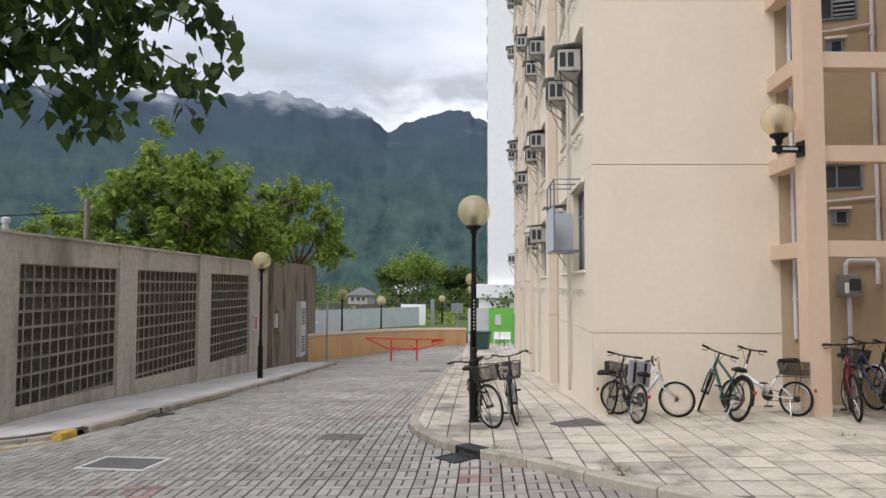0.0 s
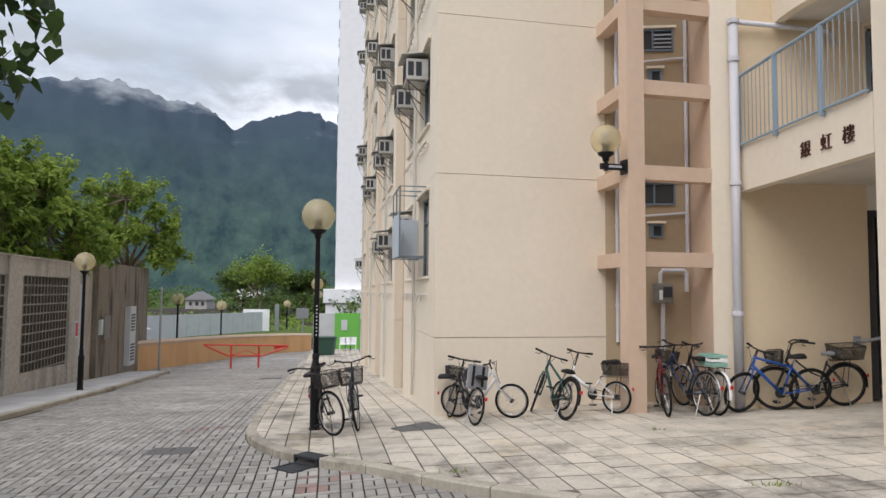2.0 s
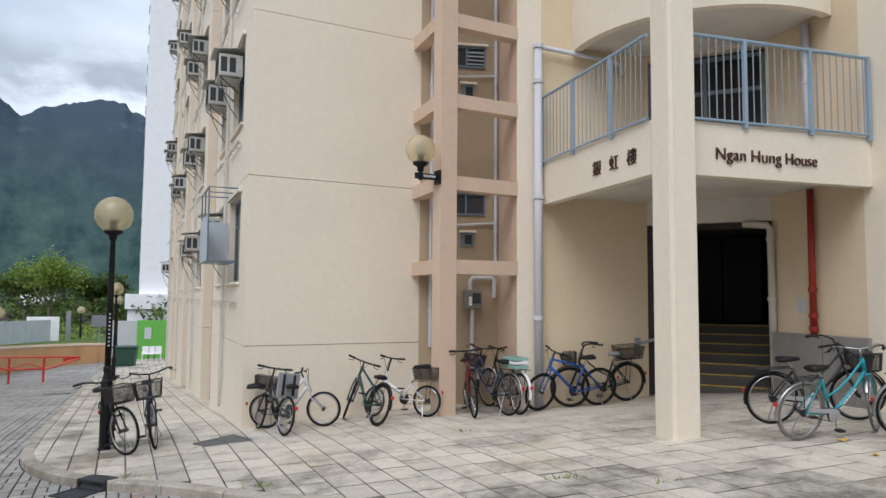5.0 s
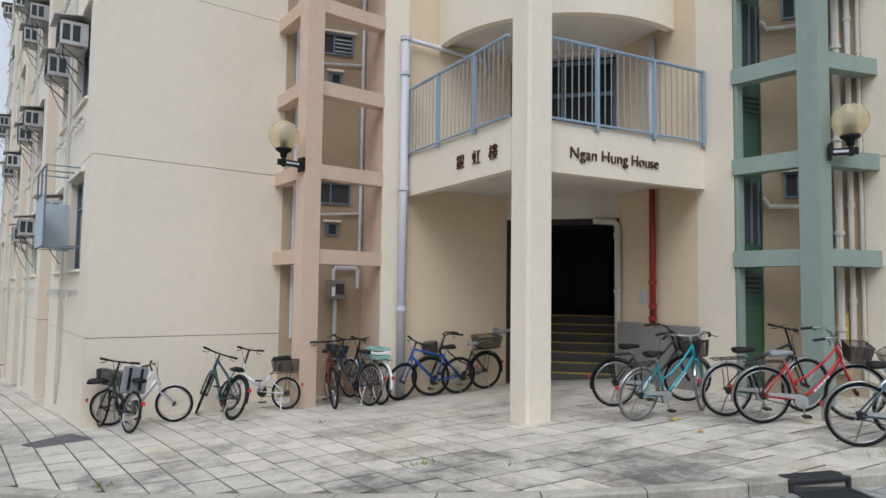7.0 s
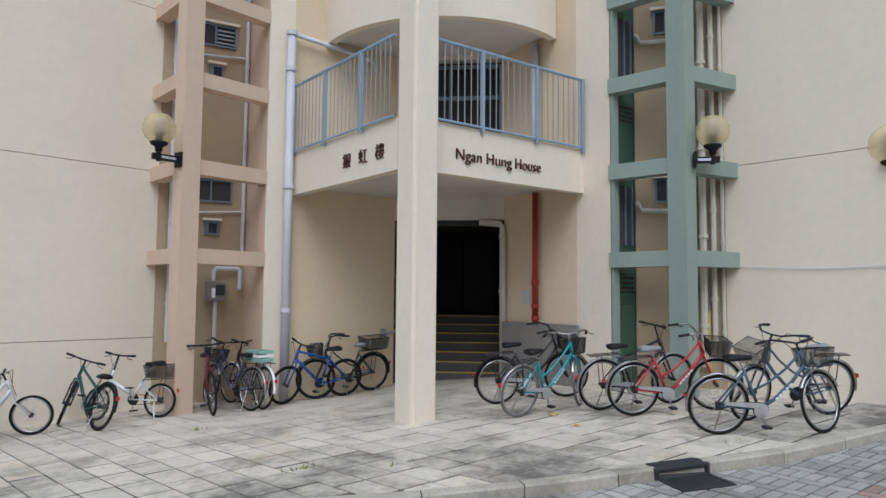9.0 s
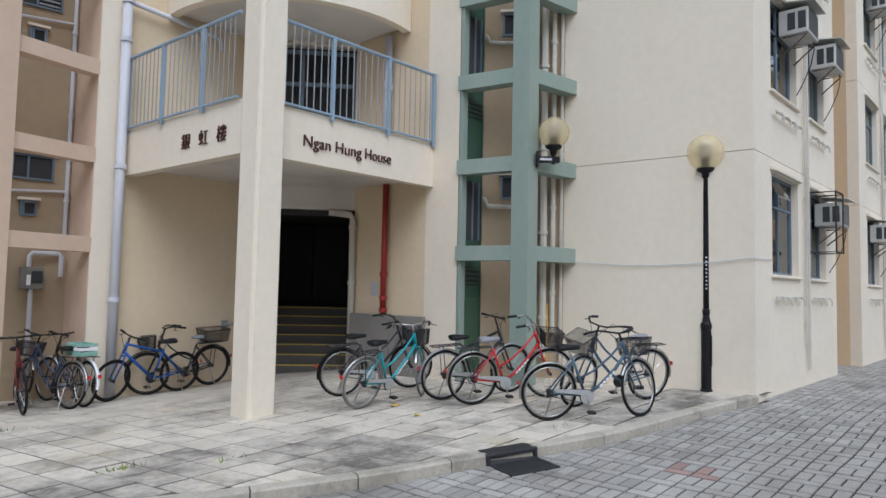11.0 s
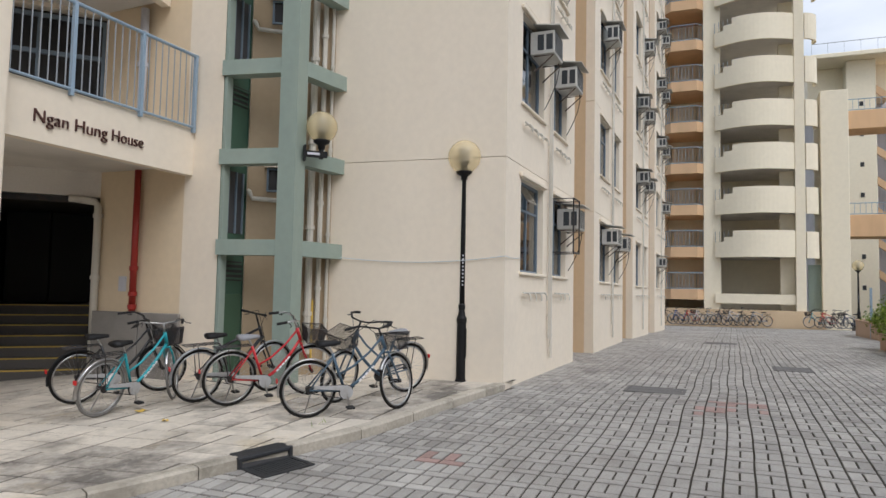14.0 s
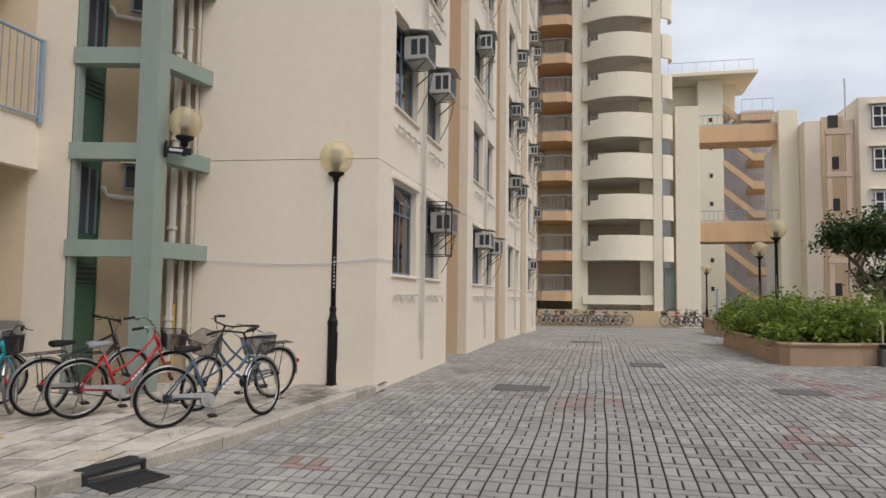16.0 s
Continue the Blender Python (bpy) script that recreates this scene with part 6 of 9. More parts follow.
def block_wall():
    root = empty("wall_blocks", None, "weathered concrete wall with breeze block panels", "wall", kind="structure")
    panels = ((-4.6, -0.95), (0.0, 3.48), (4.36, 8.26), (9.25, 13.28))
    edges = [-6.0] + [v for p in panels for v in p] + [14.3]
    for a, b in zip(edges[0::2], edges[1::2]):
        bm = bmesh.new()
        wbox(bm, a, b, -0.22, 0.06, wground(b) - 0.6, WTOP)
        part("pier", bm, M["concrete"], root)
    for a, b in panels:
        zl0, zl1 = -0.46 - 0.06 * max(0, a) * 0.5, -0.46 - 0.06 * b * 0.5
        bm = bmesh.new()
        wbox(bm, a, b, -0.20, 0.02, wground(b) - 0.6, zl0, None, zl1)
        part("plinth", bm, M["concrete"], root)
        bm = bmesh.new()
        wbox(bm, a, b, -0.20, 0.03, 1.94, WTOP)
        part("top_beam", bm, M["concrete"], root)
    bm = bmesh.new()
    wbox(bm, -6.0, 14.3, -0.26, 0.10, WTOP + 0.002, WTOP + 0.05)
    part("coping", bm, M["concrete"], root)
    # hollow blocks
    cell = 0.272
    me = bpy.data.meshes.new("breeze_block")
    b2 = bmesh.new()
    h, dp = cell / 2 - 0.004, 0.10
    n = 12
    outer = []
    for k in range(n):
        a = 2 * math.pi * (k + 0.5) / n
        c, s = math.cos(a), math.sin(a)
        q = max(abs(c), abs(s))
        outer.append((h * c / q, h * s / q))
    rings = []
    def scaled(f):
        return [(x * f, z * f) for x, z in outer]
    hole = [(0.078 * math.cos(2 * math.pi * (k + 0.5) / n), 0.078 * math.sin(2 * math.pi * (k + 0.5) / n)) for k in range(n)]
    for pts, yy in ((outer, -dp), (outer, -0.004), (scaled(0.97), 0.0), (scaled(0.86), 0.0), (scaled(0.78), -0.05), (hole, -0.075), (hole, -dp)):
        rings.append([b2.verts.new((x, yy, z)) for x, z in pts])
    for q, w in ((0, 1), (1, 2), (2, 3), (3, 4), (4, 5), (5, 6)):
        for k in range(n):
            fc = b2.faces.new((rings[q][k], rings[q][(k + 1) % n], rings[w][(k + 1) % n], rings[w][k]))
            # faces inside the hollow take the shade-darkened material
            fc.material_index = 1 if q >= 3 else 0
    bmesh.ops.recalc_face_normals(b2, faces=b2.faces)
    b2.to_mesh(me)
    b2.free()
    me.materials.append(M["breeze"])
    me.materials.append(M["breeze_shade_grime"])
    base = Matrix((WD, WN, Vector((0, 0, 1)))).transposed().to_4x4()
    for a, b in panels[1:]:
        scr = empty("screen_blocks", None, "grey hollow breeze block screen panel", "block screen", "block screens", "structure")
        nc, z0 = int(round((b - a) / cell)), 1.94
        cw = (b - a) / nc
        nr = int((1.94 + 0.46 + 0.06 * b * 0.5) / cell) + 1
        for i in range(nc):
            for j in range(nr):
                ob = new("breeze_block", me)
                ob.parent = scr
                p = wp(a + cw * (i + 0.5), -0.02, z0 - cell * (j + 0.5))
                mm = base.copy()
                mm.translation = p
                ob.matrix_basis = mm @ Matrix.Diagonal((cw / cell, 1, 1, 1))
    # stained concrete enclosure further along
    en = empty("wall_enclosure", None, "dark streaked concrete enclosure wall", "wall", kind="structure")
    bm = bmesh.new()
    wbox(bm, 16.6, 25.6, -4.0, 0.05, -3.2, 2.62)
    part("wall_slab", bm, M["dark_concrete"], en)
    bm = bmesh.new()
    wbox(bm, 14.3, 16.6, -0.5, -0.15, -2.4, 2.5)
    part("wall_slab", bm, M["concrete"], en)
    # corrugated strip, boxes and cabinet
    sh = empty("metal_sheet", None, "narrow corrugated pale metal sheet on the wall", "sheet")
    bm = bmesh.new()
    for k in range(9):
        wbox(bm, 14.45 + 0.1 * k, 14.50 + 0.1 * k, -0.14, -0.10, wground(15) + 0.1, 1.75)
    wbox(bm, 14.4, 15.35, -0.15, -0.142, wground(15) + 0.1, 1.75)
    part("ribs", bm, M["hoard_white"], sh)
    for s0, s1, z0, z1, mat, lab in ((13.6, 13.95, -0.05, 0.50, "hoard_white", "small pale notice with red band on the wall"), (16.75, 17.05, -0.15, 0.42, "hoard_white", "small pale meter on the enclosure wall"), (17.2, 18.1, -0.35, 0.55, "grey_panel", "flat brown-grey switch box on the wall")):
        bx = empty("wall_box", None, lab, "wall box")
        bm = bmesh.new()
        wbox(bm, s0, s1, 0.062, 0.16, z0, z1)
        part("body", bm, M[mat], bx)
        bm = bmesh.new()
        wbox(bm, s0 + 0.05, s1 - 0.05, 0.161, 0.168, z0 + 0.05, z1 - 0.05)
        part("lid", bm, M["red"] if s0 < 14 else M[mat], bx)
    cb = empty("meter_cabinet", None, "tall white metal cabinet with louvres on the wall", "cabinet")
    bm = bmesh.new()
    wbox(bm, 20.9, 22.0, 0.055, 0.28, -1.75, 0.82)
    part("body", bm, M["hoard_white"], cb)
    for z0, z1 in ((-1.55, -0.75), (-0.25, 0.55)):
        for k in range(6):
            bm = bmesh.new()
            z = z0 + (z1 - z0) * k / 6
            wbox(bm, 21.1, 21.8, 0.281, 0.295, z, z + 0.07)
            part("louvre", bm, M["ac_dark"], cb)


block_wall()


def left_pavement():
    root = empty("pavement_far", None, "narrow pale slab pavement along the block wall", "pavement", kind="structure")
    v = []
    rr = random.Random(2)
    pts = LKERB_LINE
    ys = [6.9 + 0.62 * k for k in range(0, 41)]

    def edge_x(y, line):
        if y < 8.5:
            return float(np.interp(y, (6.9, 7.55, 8.1, 8.5), (-7.4, -6.6, -6.0, -5.66)))
        return kerb_x(y, line)

    for y0, y1 in zip(ys, ys[1:]):
        k0, k1 = edge_x(y0, pts), edge_x(y1, pts)
        if k0 is None or k1 is None:
            continue
        w0 = W0.x + (y0 - W0.y) * WD.x / WD.y
        w1 = W0.x + (y1 - W0.y) * WD.x / WD.y
        if k1 < w1 + 0.1:
            continue
        k0 = max(k0, w0 + 0.02)
        n = 3
        for i in range(n):
            a0, a1 = k0 - 0.16 + (w0 - k0 + 0.2) * i / n, k0 - 0.16 + (w0 - k0 + 0.2) * (i + 1) / n
            c0, c1 = k1 - 0.16 + (w1 - k1 + 0.2) * i / n, k1 - 0.16 + (w1 - k1 + 0.2) * (i + 1) / n
            vv, ff = [], []
            g = 0.006
            block(vv, ff, [(a1 + g, y0 + g), (a0 - g, y0 + g), (c0 - g, y1 - g), (c1 + g, y1 - g)], 0.0, 0.06, 0.004, rr)
            mesh_object("slab", vv, ff, M["tile_white"], root)
    bed_v, bed_f = [], []
    for y0, y1 in zip(ys, ys[1:]):
        k0, k1 = edge_x(y0, pts), edge_x(y1, pts)
        if k0 is None or k1 is None:
            continue
        w0 = W0.x + (y0 - W0.y) * WD.x / WD.y
        w1 = W0.x + (y1 - W0.y) * WD.x / WD.y
        if k1 < w1 + 0.1:
            continue
        k0 = max(k0, w0 + 0.02)
        b = len(bed_v)
        bed_v += [(k0 - 0.05, y0, ground_z(k0, y0) - 0.02), (w0, y0, ground_z(w0, y0) - 0.02), (w1, y1, ground_z(w1, y1) - 0.02), (k1 - 0.05, y1, ground_z(k1, y1) - 0.02)]
        bed_f.append((b, b + 1, b + 2, b + 3))
    mesh_object("joint_bed", bed_v, bed_f, M["joint"], root)
    kerb_stones(LKERB_LINE[5:], "trim_kerb_far", 0.004, -0.16, 0.15, M["kerb"], "weathered kerb stones along the block wall", inward=1)
    yk = kerb_stones([(-5.62, 8.25), (-5.62, 8.6)], "trim_kerb_yellow", 0.009, -0.14, 0.16, M["yellow"], "kerb end with worn yellow paint", inward=1, length=0.5)
    kerb_stones([(-7.4, 6.9), (-6.6, 7.55), (-6.0, 8.1), (-5.66, 8.5)], "trim_kerb_bend", -0.03, -0.15, 0.14, M["kerb"], "low dirty kerb bending towards the wall", inward=1)
    ln = empty("road_marking", None, "worn yellow road line at the kerb end", "road marking", kind="structure")
    bm = bmesh.new()
    pl_ = [(-7.2, 6.75), (-6.5, 7.25), (-5.9, 7.85), (-5.6, 8.4)]
    for p, q in zip(pl_, pl_[1:]):
        z0, z1 = ground_z(*p) - ROAD_DROP + 0.008, ground_z(*q) - ROAD_DROP + 0.008
        vs = [bm.verts.new(c) for c in ((p[0], p[1] - 0.09, z0), (q[0], q[1] - 0.09, z1), (q[0] + 0.03, q[1] + 0.05, z1), (p[0] + 0.03, p[1] + 0.05, z0))]
        bm.faces.new(vs)
    part("line", bm, M["yellow"], ln)
    kerb_drain(-5.80, 10.75, 84, "dark kerb drain slot by the block wall", 0.20, 0.34, 0.002)
    po = empty("sign_pole", None, "thin bare grey metal pole by the kerb", "pole")
    bm = bmesh.new()
    tube(bm, [(-10.2, 31.9, -2.3), (-10.2, 31.9, 1.72)], 0.05, 8)
    part("shaft", bm, M["alu"], po)
    tp = empty("utility_pole", None, "weathered wooden pole behind the wall", "pole")
    bm = bmesh.new()
    tube(bm, [(-15.0, 20.6, -1.5), (-15.0, 20.6, 4.65)], 0.11, 8, r_end=0.09)
    part("shaft", bm, M["wood_pole"], tp)
    vp = empty("vent_pipe", None, "short white vent pipe above the wall", "pipe")
    bm = bmesh.new()
    lathe(bm, [(0.09, -1.0), (0.09, 3.3), (0.12, 3.3), (0.12, 3.42), (0.05, 3.46)], 12, -13.6, 15.6)
    part("shaft", bm, M["pipe"], vp)
    cbm = bmesh.new()
    a, b = Vector((-15.0, 20.6, 4.2)), Vector((-22.0, 15.0, 4.5))
    tube(cbm, [a.lerp(b, k / 10) + Vector((0, 0, -0.5 * math.sin(math.pi * k / 10))) for k in range(11)], 0.02, 5)
    wr = empty("cable", None, "black cable slung from the wooden pole", "cable")
    part("strand", cbm, M["black"], wr)


# ---- trees and distance beyond the lane ----
def leaf_cloud(name, centers, spread_r, count, size, mat, parent, seed, droop=0.3, shape="oval"):
    """Many small folded leaves scattered round branch tips, one mesh of kind stuff."""
    rr = np.random.RandomState(seed)
    cs = np.array(centers, float)
    idx = rr.randint(0, len(cs), count)
    off = rr.normal(0, 1, (count, 3))
    off /= np.linalg.norm(off, axis=1)[:, None] + 1e-6
    off *= (rr.rand(count, 1) ** 0.5) * spread_r
    pos = cs[idx] + off
    ang = rr.rand(count) * 2 * np.pi
    tilt = rr.normal(-droop, 0.5, count)
    sz = size * (0.65 + 0.7 * rr.rand(count))
    ax = np.stack([np.cos(ang) * np.cos(tilt), np.sin(ang) * np.cos(tilt), np.sin(tilt)], 1)
    sd = np.stack([-np.sin(ang), np.cos(ang), np.zeros(count)], 1)
    roll = rr.normal(0, 0.5, count)
    nm = np.cross(ax, sd)
    sd = sd * np.cos(roll)[:, None] + nm * np.sin(roll)[:, None]
    nm = np.cross(ax, sd)
    if shape == "oval":
        prof = ((0, 0, 0), (0.35, 0.26, 0.05), (1.0, 0, -0.05), (0.35, -0.26, 0.05))
        fc = ((0, 1, 2), (0, 2, 3))
    else:
        prof = ((0, 0, 0), (-0.10, 0.30, 0.05), (0.25, 0.47, 0.06), (0.62, 0.26, 0.0), (1.0, 0, -0.10), (0.62, -0.26, 0.0), (0.25, -0.47, 0.06), (-0.10, -0.30, 0.05))
        fc = ((0, 1, 2, 3, 4), (0, 4, 5, 6, 7))
    k = len(prof)
    V = np.empty((count, k, 3))
    for i, (a, b, c) in enumerate(prof):
        V[:, i] = pos + (ax * a + sd * b + nm * c) * sz[:, None]
    verts = V.reshape(-1, 3).tolist()
    faces = [tuple(j * k + q for q in f) for j in range(count) for f in fc]
    ob = mesh_object(name, verts, faces, mat, parent)
    return ob


def grow(bm, p, d, length, r, depth, rr, tips, up=0.15):
    """A forking, tapering limb."""
    pts = [Vector(p)]
    cur = Vector(d).normalized()
    n = 4
    for k in range(n):
        cur = (cur + Vector((rr.uniform(-0.22, 0.22), rr.uniform(-0.22, 0.22), rr.uniform(-0.1, 0.2) + up * 0.3))).normalized()
        pts.append(pts[-1] + cur * (length / n))
    tube(bm, pts, r, 6, r_end=r * 0.6)
    if depth == 0:
        tips.append(tuple(pts[-1]))
        tips.append(tuple(pts[-2]))
        return
    for k in range(rr.choice((2, 3, 3))):
        a = rr.uniform(0, 6.283)
        side = Vector((math.cos(a), math.sin(a), rr.uniform(-0.1, 0.5)))
        grow(bm, pts[-1] if k else pts[-2], cur * 0.8 + side * 0.8, length * rr.uniform(0.6, 0.8), r * 0.55, depth - 1, rr, tips, up)
    if depth <= 1:
        tips.append(tuple(pts[-1]))


def tree(x, y, z, trunk_h, trunk_r, limb, depth, count, leaf, mat, label, seed, spread_r=0.55, forks=4, category="tree", squash=None):
    rr = random.Random(seed)
    root = empty("tree", None, label, category, "trees")
    bm = bmesh.new()
    tips = []
    tube(bm, [(x, y, z), (x + 0.05, y, z + trunk_h * 0.5), (x, y + 0.05, z + trunk_h)], trunk_r, 8, r_end=trunk_r * 0.7)
    for k in range(forks):
        a = 6.283 * k / forks + rr.uniform(-0.4, 0.4)
        grow(bm, (x, y, z + trunk_h * (0.75 + 0.25 * k / forks)), (math.cos(a), math.sin(a), rr.uniform(0.35, 0.9)), limb, trunk_r * 0.5, depth, rr, tips)
    part("trunk", bm, M["bark"], root, smooth=True)
    c = leaf_cloud("crown", tips, spread_r, count, leaf, mat, root, seed)
    return root



def wide_tree(x, y, z, hub_h, top, rx, count, clumps, leaf, mat, label, seed, lean=(0, 0), trunk_r=0.2):
    """A broad tree: limbs from a low fork run out to many leafy tufts with gaps between."""
    rr = random.Random(seed)
    root = empty("tree", None, label, "tree", "trees")
    bm = bmesh.new()
    tube(bm, [(x, y, z), (x + 0.1, y, z + hub_h * 0.5), (x, y + 0.05, z + hub_h)], trunk_r, 9, r_end=trunk_r * 0.75)
    rz = (top - z - hub_h) / 1.02
    hub = Vector((x, y, z + hub_h))
    c = Vector((x + lean[0], y + lean[1], z + hub_h))
    forks = []
    for k in range(9):
        a = 6.283 * k / 9 + rr.uniform(-0.3, 0.3)
        u = rr.uniform(0.35, 0.55)
        f = c + Vector((math.cos(a) * rx * u, math.sin(a) * rx * u, rz * rr.uniform(0.15, 0.55)))
        m = hub.lerp(f, 0.5) + Vector((0, 0, -0.12 * rx * u))
        tube(bm, [hub - Vector((0, 0, 0.2)), hub.lerp(m, 0.6), m, m.lerp(f, 0.55) + Vector((0, 0, 0.05)), f], trunk_r * 0.55, 6, r_end=trunk_r * 0.25)
        forks.append(f)
    tips = []
    for k in range(clumps):
        a = rr.uniform(0, 6.283)
        cz = rr.uniform(0.0, 1.0)
        s = math.sqrt(max(0.0, 1 - min(1.0, abs(cz)) ** 2))
        q = 0.80 + 0.32 * noise.noise((math.cos(a) * s * 2.2 + seed, math.sin(a) * s * 2.2, cz * 2.2))
        q *= rr.uniform(0.55, 1.0) ** 0.5
        t = c + Vector((math.cos(a) * s * rx * q, math.sin(a) * s * rx * q, cz * rz * q))
        f = min(forks, key=lambda v: (v - t).length)
        m = f.lerp(t, 0.5) + Vector((rr.uniform(-0.15, 0.15), rr.uniform(-0.15, 0.15), -0.10))
        tube(bm, [f, m, t], 0.028, 4, r_end=0.010)
        tips.append(tuple(t))
        if k % 2 == 0:
            tips.append(tuple(m.lerp(t, 0.4)))
    part("trunk", bm, M["bark"], root, smooth=True)
    leaf_cloud("crown", tips, 0.36, count, leaf, mat, root, seed, 0.35)
    return root


wide_tree(-13.7, 24.4, -1.6, 3.5, 8.5, 5.0, 20000, 300, 0.30, M["leaf_bright"], "broad bright green tree behind the block wall", 12)
wide_tree(-18.8, 23.0, -1.4, 3.0, 5.3, 2.6, 6000, 90, 0.24, M["leaf_bright"], "bright green tree behind the block wall", 5)
wide_tree(-13.5, 35.9, -2.2, 4.8, 9.4, 3.5, 8000, 130, 0.28, M["leaf_bright"], "slender green tree behind the dark enclosure", 31, (0.3, 0))


# leaves added behind the screens so that the block holes read dark
def low_growth():
    rr = random.Random(51)
    cs = []
    for k in range(160):
        s, d = rr.uniform(-1, 14), -rr.uniform(0.62, 1.1)
        cs.append(wp(s, d, rr.uniform(-1.4, 1.7)))
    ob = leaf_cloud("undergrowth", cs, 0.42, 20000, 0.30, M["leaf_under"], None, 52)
    tagged(ob, "dense undergrowth added behind the block wall, near-black to darken its holes", "shrubs", kind="stuff")


low_growth()


def overhang():
    rr = random.Random(6)
    root = empty("tree", None, "dark leafy branches hanging over the lane", "tree", "trees")
    bm = bmesh.new()
    base = Vector((-7.6, 2.2, 0))
    gz = ground_z(-7.6, 2.2)
    tube(bm, [(-7.6, 2.2, gz - 0.1), (-7.5, 2.25, 2.0), (-7.2, 2.4, 4.4)], 0.24, 10, r_end=0.16)
    ends = [(-3.15, 4.30, 3.35), (-2.75, 4.55, 3.20), (-2.35, 4.80, 3.15), (-2.10, 4.85, 3.50), (-1.75, 5.0, 3.45), (-1.42, 5.15, 3.85), (-2.9, 4.4, 3.9), (-2.3, 4.7, 4.1), (-1.7, 4.9, 4.25), (-3.3, 4.3, 4.4), (-2.6, 4.6, 4.6), (-1.9, 4.95, 4.7), (-2.0, 5.6, 3.75), (-2.9, 5.1, 3.55), (-3.4, 4.9, 3.9), (-3.7, 4.6, 3.5), (-2.4, 5.4, 4.3)]
    tips = []
    hub = Vector((-5.4, 3.2, 5.1))
    tube(bm, [(-7.2, 2.4, 4.4), (-6.3, 2.8, 4.95), tuple(hub)], 0.11, 8, r_end=0.07)
    for e in ends:
        q = Vector(e)
        mid = hub.lerp(q, 0.5) + Vector((rr.uniform(-0.2, 0.2), rr.uniform(-0.2, 0.2), 0.35))
        a, b = hub.lerp(mid, 0.55) + Vector((0, 0, 0.08)), mid.lerp(q, 0.55) + Vector((0, 0, 0.05))
        tube(bm, [hub, a, mid, b, q], 0.022, 5, r_end=0.005)
        tips += [tuple(q), tuple(b.lerp(q, 0.5)), tuple(b), tuple(mid.lerp(b, 0.6))]
        for k in range(3):
            o = b.lerp(q, rr.random()) 
            t = o + Vector((rr.uniform(-0.3, 0.3), rr.uniform(-0.3, 0.3), rr.uniform(-0.28, 0.12)))
            tube(bm, [o, o.lerp(t, 0.5) + Vector((0, 0, 0.03)), t], 0.006, 4, r_end=0.003)
            tips.append(tuple(t))
    part("trunk", bm, M["bark"], root, smooth=True)
    leaf_cloud("crown", tips, 0.27, 1300, 0.14, M["leaf_dark"], root, 3, 0.9, "heart")


overhang()


